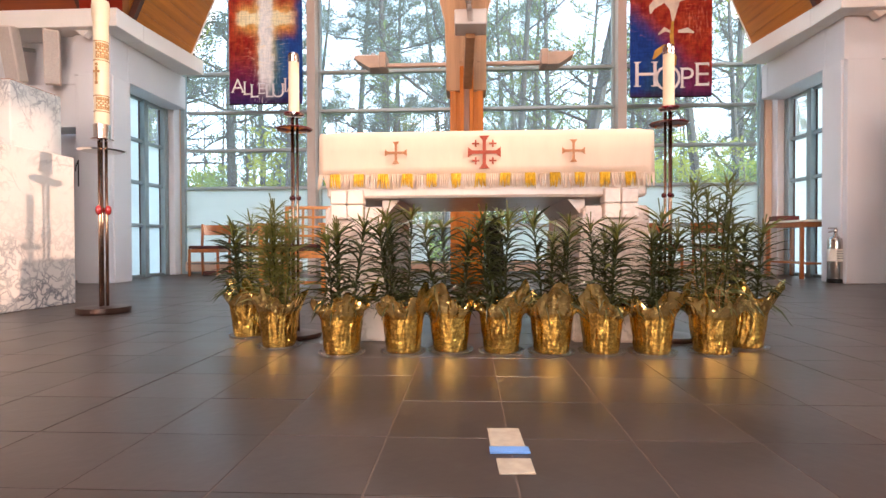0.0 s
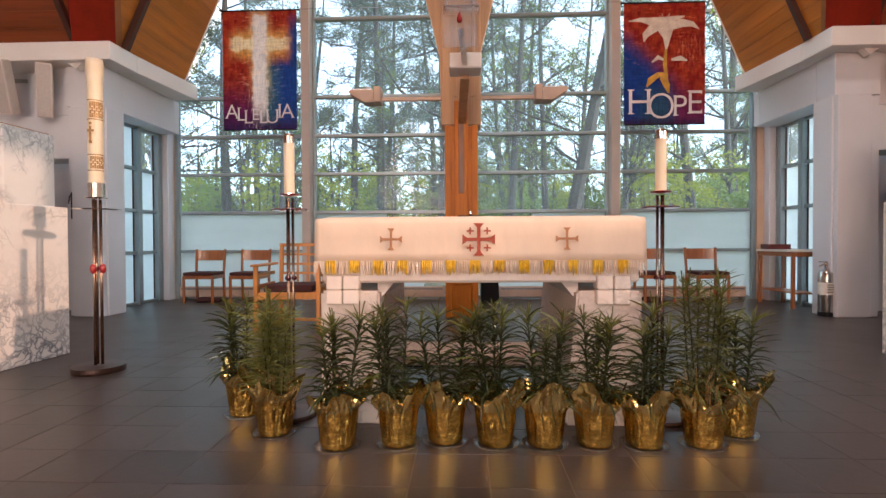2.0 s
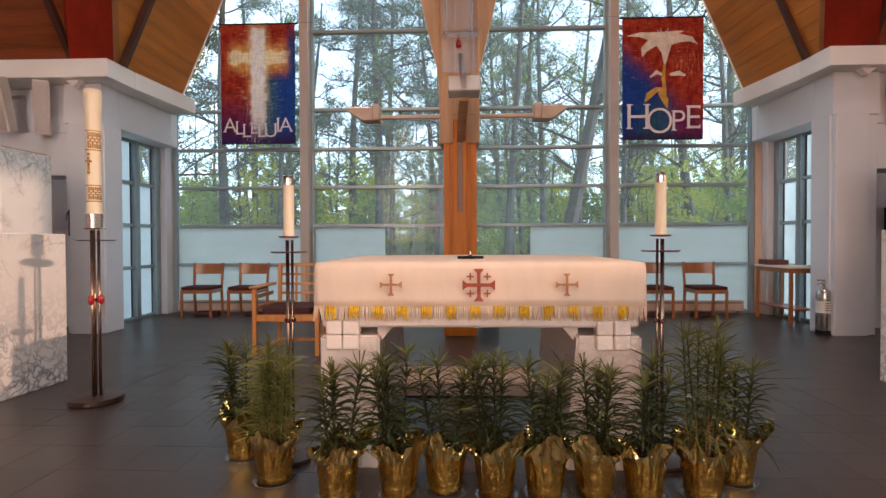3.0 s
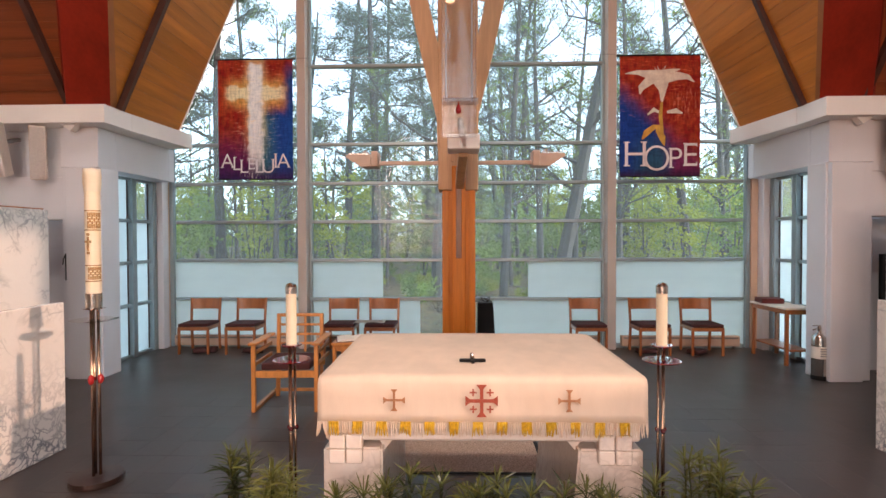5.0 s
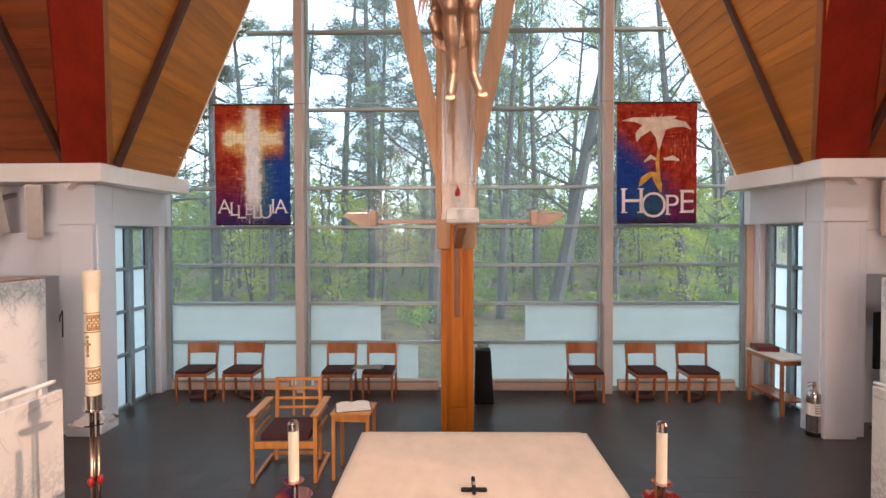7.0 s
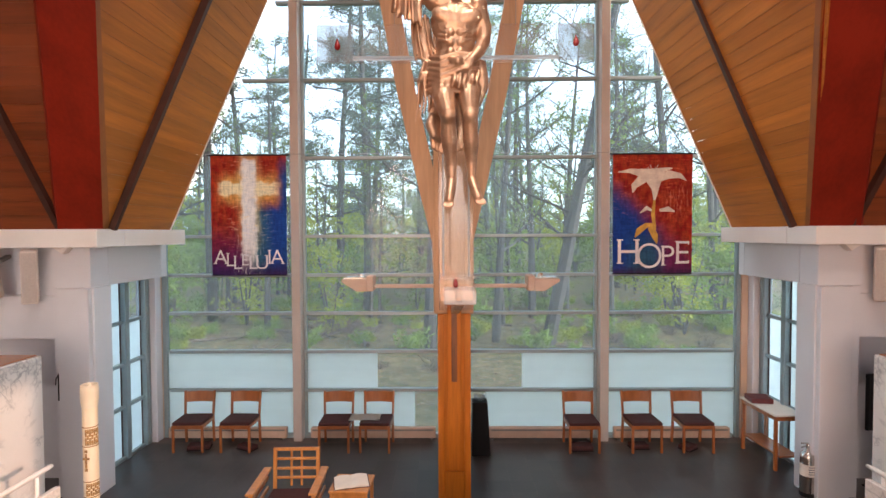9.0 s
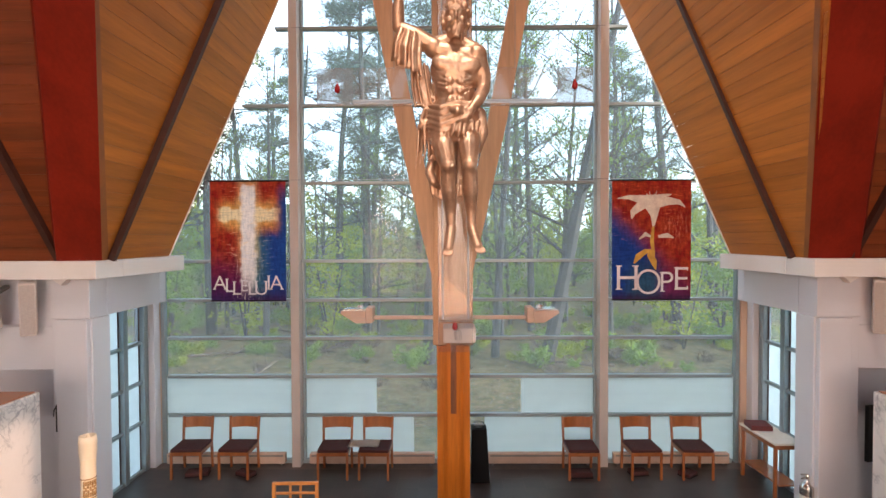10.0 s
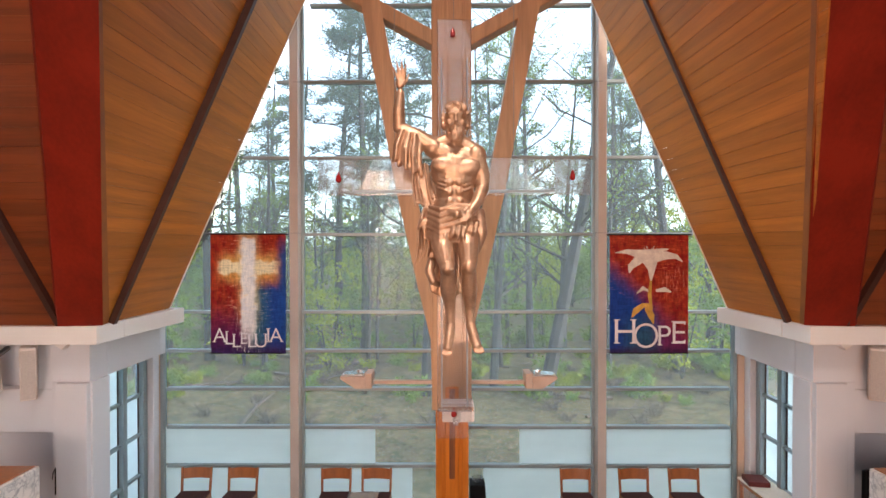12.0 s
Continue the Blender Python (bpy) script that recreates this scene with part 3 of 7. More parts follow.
def blades_mesh(name, centres, size, count, rng, mat, narrow=0.35, droop=0.0):
    """Many small pointed leaves scattered about the given centres."""
    n = len(centres) * count
    g = np.random.default_rng(rng.randrange(10 ** 6))
    c = np.repeat(np.array(centres, dtype=float), count, axis=0)
    d = g.normal(size=(n, 3))
    d[:, 2] = d[:, 2] * 0.8 - droop
    d /= np.linalg.norm(d, axis=1)[:, None]
    s = np.cross(d, g.normal(size=(n, 3)))
    s /= np.linalg.norm(s, axis=1)[:, None] + 1e-9
    ln = size * g.uniform(0.6, 1.3, size=(n, 1))
    a = c + d * ln * g.uniform(0.0, 1.2, size=(n, 1))
    mid = a + d * ln * 0.5
    v = np.empty((n, 4, 3))
    v[:, 0], v[:, 2] = a, a + d * ln
    v[:, 1], v[:, 3] = mid + s * ln * narrow * 0.5, mid - s * ln * narrow * 0.5
    me = bpy.data.meshes.new(name)
    me.from_pydata(v.reshape(-1, 3).tolist(), [], np.arange(n * 4).reshape(-1, 4).tolist())
    me.materials.append(mat)
    return me


def pine(seed, height, lean=(0, 0), mat=None):
    """Pitch pine: wavering trunk, crooked limbs, needles in tufts at the twig ends."""
    rng = random.Random(seed)
    t = root("pine_tree", "tall pine with crooked limbs and dark tufts of needles", "tree", group="woodland trees")
    bm = bmesh.new()
    pts, rad = [], []
    w0, w1 = rng.uniform(0, 6.28), rng.uniform(0, 6.28)
    n = 12
    for i in range(n + 1):
        k = i / n
        pts.append(Vector((lean[0] * k + 0.28 * math.sin(3.7 * k + w0) * k, lean[1] * k + 0.28 * math.sin(4.6 * k + w1) * k, height * k - 0.2)))
        rad.append(0.19 * (1 - 0.86 * k) + 0.015)
    tube(bm, pts, rad, 9)
    centres = []

    def limb(p, d, ln, r, steps, rise):
        q = [p]
        for _ in range(steps):
            d = (d + Vector((rng.gauss(0, 0.22), rng.gauss(0, 0.22), rng.gauss(rise, 0.16)))).normalized()
            q.append(q[-1] + d * ln / steps)
        tube(bm, q, [r * (1 - 0.75 * i / steps) + 0.004 for i in range(steps + 1)], 5 if r > 0.03 else 4)
        return q

    for i in range(30):
        k = rng.uniform(0.24, 0.99)
        f = k * n
        p = pts[int(f)].lerp(pts[min(n, int(f) + 1)], f - int(f))
        a = rng.uniform(0, 2 * math.pi)
        live = k > 0.34 or rng.random() < 0.4
        ln = (0.7 + 2.9 * (1 - k) ** 0.65) * rng.uniform(0.55, 1.1)
        q = limb(p, Vector((math.cos(a), math.sin(a), rng.uniform(-0.1, 0.5))).normalized(), ln, 0.05 * (1.15 - 0.7 * k), 5, 0.05)
        for s in range(2, 6):
            for _ in range(2):
                b = rng.uniform(0, 2 * math.pi)
                e = limb(q[s], Vector((math.cos(b), math.sin(b), rng.uniform(0.0, 0.8))).normalized(), (0.35 + 0.22 * ln) * rng.uniform(0.6, 1.1), 0.016, 3, 0.12)
                if live and rng.random() < 0.85:
                    centres += e[1:]
    part("trunk", bm, M_BARK if mat is None else mat, t)
    ob = new("crown", blades_mesh("crown", centres, 0.20, 22, rng, M_NEEDLE, 0.16))
    ob.parent = t
    return t


def bare_tree(seed, height, lean=(0, 0), leaves=5, mat=None, leaf=None, girth=1.0):
    rng = random.Random(seed)
    t = root("broadleaf_tree", "slender broadleaf tree with fine branches and young leaves", "tree", group="woodland trees")
    bm = bmesh.new()
    tips = []

    def grow(p, d, ln, r, depth):
        q = [p]
        for s in range(3):
            d = (d + Vector((rng.gauss(0, 0.2), rng.gauss(0, 0.2), rng.gauss(0.07, 0.12)))).normalized()
            q.append(q[-1] + d * ln / 3)
        tube(bm, q, [r, r * 0.82, r * 0.64, r * 0.42], 5 if depth < 1 else (4 if depth < 2 else 3))
        tips.extend(q[1:])
        if depth == 3:
            return
        for k in range(4 if depth < 2 else 2):
            a = rng.uniform(0, 2 * math.pi)
            nd = (d * 0.8 + Vector((math.cos(a) * 0.8, math.sin(a) * 0.8, rng.uniform(-0.1, 0.35)))).normalized()
            grow(q[1 + k % 3], nd, ln * rng.uniform(0.35, 0.6), r * 0.45, depth + 1)

    n = 10
    pts, rad = [], []
    wob = [rng.uniform(0, 6.28) for _ in range(2)]
    for i in range(n + 1):
        k = i / n
        pts.append(Vector((lean[0] * k + 0.16 * math.sin(4 * k + wob[0]) * k, lean[1] * k + 0.16 * math.sin(5 * k + wob[1]) * k, height * k - 0.2)))
        rad.append(0.15 * girth * (1 - 0.9 * k) + 0.012)
    tube(bm, pts, rad, 8)
    for i in range(20):
        k = rng.uniform(0.22, 0.98)
        f = k * n
        p = pts[int(f)].lerp(pts[min(n, int(f) + 1)], f - int(f))
        a = rng.uniform(0, 2 * math.pi)
        d = Vector((math.cos(a), math.sin(a), rng.uniform(0.35, 1.1))).normalized()
        grow(p, d, height * 0.20 * (1.15 - 0.65 * k) * rng.uniform(0.7, 1.2), 0.055 * (1.1 - 0.8 * k), 0)
    part("trunk", bm, mat or M_BARK_GREY, t)
    ob = new("crown", blades_mesh("crown", rng.sample(tips, int(len(tips) * leaves)), 0.11, 1, rng, leaf or M_LEAF_MID, 0.5))
    ob.parent = t
    return t


def sapling(seed, height, leaf, density=7):
    rng = random.Random(seed)
    t = root("understory_sapling", "leafy spring sapling with yellow-green leaves", "sapling", group="understory saplings")
    bm = bmesh.new()
    tips = []
    for _ in range(rng.randint(2, 4)):
        a, sp = rng.uniform(0, 2 * math.pi), rng.uniform(0.1, 0.5)
        h = height * rng.uniform(0.7, 1.0)
        q = [Vector((math.cos(a) * sp * f * h * 0.5, math.sin(a) * sp * f * h * 0.5, f * h - 0.1 * (f == 0))) for f in (0, 0.25, 0.5, 0.75, 1.0)]
        tube(bm, q, [0.035, 0.03, 0.022, 0.015, 0.006], 5)
        for i in range(16):
            f = rng.uniform(0.12, 1.0)
            p = q[0].lerp(q[-1], f)
            b = rng.uniform(0, 2 * math.pi)
            ln = rng.uniform(0.4, 1.3) * (1.1 - 0.6 * f)
            e = p + Vector((math.cos(b) * ln, math.sin(b) * ln, rng.uniform(0.0, 0.45) * ln))
            tube(bm, [p, p.lerp(e, 0.5) + Vector((0, 0, 0.06)), e], [0.012, 0.008, 0.004], 4)
            tips += [p.lerp(e, g) for g in (0.45, 0.65, 0.82, 1.0)]
    part("stem", bm, M_BARK_GREY, t)
    ob = new("crown", blades_mesh("crown", tips, 0.15, density, rng, leaf, 0.55))
    ob.parent = t
    return t


def shrub(seed, leaf):
    rng = random.Random(seed)
    t = root("low_shrub", "low leafy shrub on the woodland floor", "shrub", group="low shrubs")
    bm = bmesh.new()
    tips = []
    for _ in range(14):
        a = rng.uniform(0, 2 * math.pi)
        ln = rng.uniform(0.4, 1.0)
        e = Vector((math.cos(a) * ln * 0.8, math.sin(a) * ln * 0.8, rng.uniform(0.2, 0.8)))
        tube(bm, [Vector((0, 0, -0.1)), e * 0.5 + Vector((0, 0, 0.15)), e], [0.015, 0.01, 0.004], 4)
        tips += [e * g for g in (0.5, 0.7, 0.85, 1.0)]
    part("stem", bm, M_BARK_GREY, t)
    ob = new("crown", blades_mesh("crown", tips, 0.13, 12, rng, leaf, 0.55))
    ob.parent = t
    return t


def brush(seed):
    """Leafless brush: a tangle of thin arching twigs."""
    rng = random.Random(seed)
    bm = bmesh.new()
    for _ in range(38):
        a, b = rng.uniform(0, 2 * math.pi), rng.uniform(0, 2 * math.pi)
        ln = rng.uniform(0.35, 1.1)
        p = Vector((math.cos(b), math.sin(b), 0)) * rng.uniform(0, 0.45) - Vector((0, 0, 0.05))
        e = p + Vector((math.cos(a) * ln * 0.7, math.sin(a) * ln * 0.7, rng.uniform(0.15, 0.85)))
        mid = p.lerp(e, 0.5) + Vector((0, 0, 0.14))
        tube(bm, [p, mid, e], [0.020, 0.014, 0.007], 4)
        for _ in range(3):
            q = mid.lerp(e, rng.random())
            tube(bm, [q, q + Vector((rng.uniform(-0.25, 0.25), rng.uniform(-0.25, 0.25), rng.uniform(-0.02, 0.25)))], [0.010, 0.005], 3)
    return thing("dry_brush", bm, M_TWIG, "leafless tangle of brown brush on the woodland floor", "brush", group="dry brush")


def fallen_branch(seed):
    rng = random.Random(seed)
    bm = bmesh.new()
    pts = [Vector((-1.3 + 0.65 * i, rng.uniform(-0.12, 0.12), 0.05 + rng.uniform(0, 0.05))) for i in range(5)]
    tube(bm, pts, [0.06, 0.055, 0.045, 0.035, 0.015], 7)
    for _ in range(6):
        p = pts[rng.randrange(1, 4)]
        tube(bm, [p, p + Vector((rng.uniform(0.1, 0.6), rng.uniform(-0.5, 0.5), rng.uniform(0.05, 0.4)))], [0.02, 0.006], 5)
    return thing("fallen_branch", bm, M_TWIG, "fallen dead branch lying in the leaf litter", "branch", group="fallen branches")


def stand(base, x, y, turn=0.0, size=1.0):
    """Stand a tree on the ground; the first use moves the model itself."""
    m = Matrix.Translation((x, y, ground_height(x, y))) @ Matrix.Rotation(turn, 4, 'Z') @ Matrix.Scale(size, 4)
    if not base.get("used"):
        base["used"] = 1
        base.matrix_basis = m
        return base
    return copy_thing(base, m)


def build_woods():
    rng = random.Random(11)
    # trees seen singly through the glass
    leaning = bare_tree(41, 15, (3.2, 0.3), 0.4, M_BARK, None, 1.5)
    stand(leaning, 3.3, 15.6)
    pines = [pine(1, 15), pine(2, 17, (0.6, 0.2)), pine(3, 13.5, (-0.5, 0.3)), pine(4, 16, (0.2, -0.4))]
    bares = [bare_tree(21, 13, (0.3, 0.1), 0.5), bare_tree(22, 15, (0.8, 0.2), 0.7), bare_tree(23, 14, (-1.5, 0.4), 0.3, M_BARK), bare_tree(24, 12, (0.5, 0), 1.0)]
    stand(bares[2], 8.6, 18.5, 0.4, 1.15)
    for i, (x, y, k, turn, s) in enumerate([(-0.15, 15.8, 1, 0.3, 1.0), (-2.9, 21.5, 0, 1.0, 1.05), (-4.6, 24.5, 3, 2.1, 1.0), (-8.6, 20.0, 0, 3.3, 1.0), (-3.8, 29.0, 1, 0.4, 1.0), (-1.2, 31.0, 2, 1.4, 1.1), (4.4, 30.0, 0, 2.4, 1.0), (9.4, 28.0, 1, 3.9, 1.0), (-10.2, 27.0, 3, 5.1, 1.0), (-12.5, 23.0, 2, 0.9, 1.1), (12.6, 24.0, 0, 2.6, 1.1)]):
        stand(pines[k], x, y, turn, s)
    for x, y, k, turn, s in [(1.9, 16.5, 1, 0.2, 0.9), (3.7, 20.5, 0, 1.9, 1.0), (5.3, 22.0, 3, 0.4, 1.0), (2.5, 25.0, 1, 2.9, 1.1), (6.0, 18.0, 0, 4.0, 0.8), (-10.5, 18.5, 3, 5.2, 0.9), (10.7, 20.5, 1, 3.6, 1.0), (-6.0, 18.5, 0, 5.9, 0.75)]:
        stand(bares[k], x, y, turn, s)
    # the wood behind
    for j in range(4):
        for i in range(14):
            y = 28 + j * 7.5 + rng.uniform(-2.4, 2.4)
            x = -31 + i * 4.8 + rng.uniform(-1.7, 1.7)
            if abs(x) > 6 + 0.95 * y:
                continue
            b = rng.choice(pines) if rng.random() < 0.4 else rng.choice(bares)
            if rng.random() < 0.35:
                continue
            stand(b, x, y, rng.uniform(0, 6.28), rng.uniform(0.8, 1.1))
    saps = [sapling(61, 4.2, M_LEAF_SPRING), sapling(62, 5.2, M_LEAF_SPRING, 6), sapling(63, 3.2, M_LEAF_MID, 8), sapling(64, 4.6, M_LEAF_MID, 6)]
    for j in range(7):
        for i in range(15):
            y = 18 + j * 3.4 + rng.uniform(-1.6, 1.6)
            x = -20 + i * 2.85 + rng.uniform(-1.3, 1.3)
            if abs(x) > 5 + 0.8 * y or (j == 0 and rng.random() < 0.2):
                continue
            stand(rng.choice(saps), x, y, rng.uniform(0, 6.28), rng.uniform(0.75, 1.15) + 0.07 * j)
    # thicker young growth farther in, which closes the view between the trunks
    for j in range(3):
        for i in range(22):
            y = 44 + j * 7 + rng.uniform(-2.5, 2.5)
            x = -46 + i * 4.4 + rng.uniform(-1.8, 1.8)
            stand(rng.choice(saps), x, y, rng.uniform(0, 6.28), rng.uniform(1.5, 2.3))
    # slim dark trunks in the young growth
    for i in range(22):
        y = 18.5 + 11 * rng.random()
        stand(bares[rng.choice((0, 1, 3))], rng.uniform(-0.42, 0.48) * y, y, rng.uniform(0, 6.28), rng.uniform(0.5, 0.72))
    shrubs = [shrub(71, M_LEAF_SPRING), shrub(72, M_LEAF_MID)]
    for i in range(170):
        y = 14.8 + 9 * rng.random()
        x = rng.uniform(-14, 15)
        stand(rng.choice(shrubs), x, y, rng.uniform(0, 6.28), rng.uniform(0.4, 1.1))
    twigs = [brush(81), brush(82)]
    for i in range(55):
        y = 13.2 + 11 * rng.random() ** 1.3
        x = rng.uniform(-0.35 * y - 4, 0.35 * y + 5)
        stand(rng.choice(twigs), x, y, rng.uniform(0, 6.28), rng.uniform(0.5, 1.1))
    logs = [fallen_branch(91), fallen_branch(92)]
    for i in range(16):
        y = rng.uniform(13.5, 21)
        stand(rng.choice(logs), rng.uniform(-8, 9), y, rng.uniform(0, 6.28), rng.uniform(0.7, 1.3))


build_woods()


# ---- materials of the things ----
M_STONE = marble_material("altar_marble", (0.74, 0.66, 0.60), (0.52, 0.45, 0.40))
M_CLOTH = material("cream_altar_cloth", (0.63, 0.505, 0.405), 0.85, vary=0.06, scale=5, bump=0.22, bump_scale=9, stretch=(1.6, 1, 0.5))
M_GOLDTHREAD = material("gold_thread", (0.70, 0.44, 0.03), 0.45, 0.3, vary=0.2, scale=60)
M_REDTHREAD = material("red_embroidery", (0.36, 0.07, 0.04), 0.8, vary=0.15, scale=120, bump=0.3, bump_scale=400)
M_TANTHREAD = material("tan_embroidery", (0.42, 0.20, 0.10), 0.8, vary=0.15, scale=120, bump=0.3, bump_scale=400)
M_STEEL = material("polished_steel", (0.60, 0.55, 0.50), 0.18, 1.0, vary=0.05)
M_BRONZE_ROD = material("dark_brass_rod", (0.42, 0.28, 0.20), 0.22, 1.0, vary=0.1)
M_BASE = material("dark_bronze_base", (0.07, 0.04, 0.032), 0.3, 0.6, vary=0.1)
M_PAN = material("copper_drip_pan", (0.86, 0.78, 0.72), 0.03, 1.0, vary=0.1)
M_PANRED = material("red_enamelled_pan", (0.17, 0.008, 0.02), 0.04, vary=0.1, spec=0.9)
pan = M_PANRED.node_tree.nodes["Principled BSDF"]
pan.inputs["Coat Weight"].default_value, pan.inputs["Coat IOR"].default_value, pan.inputs["Coat Roughness"].default_value = 1.0, 3.4, 0.02
M_WAX = translucent_material("cream_wax", (0.92, 0.83, 0.66), 0.35, 0.5)
M_FOLLOWER = translucent_material("candle_rim_wax", (0.92, 0.85, 0.72), 0.55, 0.3)
M_RIB = glass_material("frosted_acrylic_edge", (0.90, 0.90, 0.92), 1.0, 0.05, 0.45)
M_WAXGOLD = material("brown_gold_band", (0.46, 0.28, 0.12), 0.45, 0.3, vary=0.3, scale=70)
M_REDGLASS = material("red_enamel", (0.30, 0.01, 0.012), 0.2, vary=0.1, coat=0.5)
M_BEAD = material("dark_red_bead", (0.07, 0.006, 0.008), 0.25, vary=0.1)
M_ACRYLIC = glass_material("clear_acrylic", (0.95, 0.93, 0.92), 0.9, 0.03, 0.05)
M_PANEL = glass_material("frosted_acrylic_panel", (0.92, 0.93, 0.94), 0.9, 0.1, 0.20)
M_BRONZE = material("pale_bronze", (0.60, 0.395, 0.27), 0.43, 0.76, vary=0.16, scale=9, bump=0.25, bump_scale=38)
M_CHAIRWOOD = material("oiled_oak", (0.36, 0.115, 0.028), 0.4, vary=0.15, scale=5, bump=0.05, bump_scale=30, stretch=(3, 3, 0.6), coat=0.7)
M_ARMWOOD = material("honey_oak", (0.60, 0.24, 0.055), 0.4, vary=0.15, scale=5, bump=0.05, bump_scale=30, stretch=(3, 3, 0.6), coat=0.25)
M_INLAY = material("dark_walnut", (0.28, 0.085, 0.02), 0.4, vary=0.3, scale=9, bump=0.1, bump_scale=30, stretch=(4, 4, 0.4))
M_MAROON = material("maroon_upholstery", (0.065, 0.017, 0.018), 0.9, vary=0.2, scale=20, bump=0.3, bump_scale=200)
M_BLACK = material("black_paint", (0.009, 0.009, 0.010), 0.65, vary=0.1, spec=0.2)
M_PAPER = material("white_paper", (0.78, 0.72, 0.64), 0.8, vary=0.05, scale=10)
M_SPEAKER = material("beige_speaker_case", (0.66, 0.58, 0.53), 0.5, vary=0.05, scale=12)
M_GRILLE = material("beige_speaker_grille", (0.52, 0.45, 0.41), 0.7, vary=0.08, scale=90, bump=0.4, bump_scale=300)
M_MAT = material("speckled_mat", (0.52, 0.38, 0.30), 0.95, vary=0.3, scale=70, bump=0.6, bump_scale=220, second=(0.20, 0.13, 0.10))
M_BLUETAPE = material("blue_tape", (0.12, 0.30, 0.72), 0.5, vary=0.08)
M_TAUPE = material("taupe_plate", (0.42, 0.37, 0.31), 0.6, vary=0.12, scale=20, bump=0.1)
M_CABLE = material("grey_cable", (0.25, 0.25, 0.25), 0.4, 0.6)
M_SOIL = material("potting_soil", (0.035, 0.022, 0.015), 0.95, vary=0.3, scale=60, bump=0.6, bump_scale=120)
M_LILY = translucent_material("lily_leaf", (0.034, 0.045, 0.013), 0.18, 0.32)
M_SHOOT = translucent_material("lily_young_leaf", (0.125, 0.138, 0.030), 0.25, 0.4)
M_OLIVE = translucent_material("olive_lily_leaf", (0.10, 0.11, 0.028), 0.22, 0.4)
M_FEATHER = translucent_material("feathery_leaf", (0.175, 0.185, 0.045), 0.25, 0.5)
M_STRAW = material("dry_stems", (0.48, 0.30, 0.13), 0.8, vary=0.2)
M_LAMPWOOD = material("peach_lamp_case", (0.56, 0.40, 0.31), 0.5, vary=0.08)
M_LAMPMETAL = material("lamp_reflector", (0.75, 0.78, 0.78), 0.25, 0.9, vary=0.05)


def foil_material(name, colour, rough, strength, fine):
    m = material(name, colour, rough, 1.0, vary=0.12, scale=9)
    nt = m.node_tree
    b = nt.nodes["Principled BSDF"]
    tc = nt.nodes.new("ShaderNodeTexCoord")
    mp = nt.nodes.new("ShaderNodeMapping")
    mp.inputs["Scale"].default_value = (1, 1, 0.62)
    links(nt, tc.outputs["Object"], mp.inputs[0])
    v = nt.nodes.new("ShaderNodeTexVoronoi")
    v.feature = 'F1'
    v.inputs["Scale"].default_value = 66 * fine
    links(nt, mp.outputs[0], v.inputs["Vector"])
    no = nt.nodes.new("ShaderNodeTexNoise")
    no.inputs["Scale"].default_value, no.inputs["Detail"].default_value, no.inputs["Roughness"].default_value = 46 * fine, 3, 0.55
    links(nt, mp.outputs[0], no.inputs["Vector"])
    ad = nt.nodes.new("ShaderNodeMath")
    ad.operation = 'MULTIPLY_ADD'
    links(nt, v.outputs["Distance"], ad.inputs[0])
    ad.inputs[1].default_value = 0.35
    links(nt, no.outputs[0], ad.inputs[2])
    bp = nt.nodes.new("ShaderNodeBump")
    bp.inputs["Strength"].default_value, bp.inputs["Distance"].default_value = strength, 0.007
    links(nt, ad.outputs[0], bp.inputs["Height"])
    links(nt, bp.outputs[0], b.inputs["Normal"])
    return m


M_FOIL = foil_material("crinkled_gold_foil", (0.97, 0.62, 0.145), 0.18, 0.65, 1.2)
M_FOIL_COLLAR = foil_material("crumpled_pale_gold_foil", (1.0, 0.76, 0.30), 0.11, 1.0, 0.9)


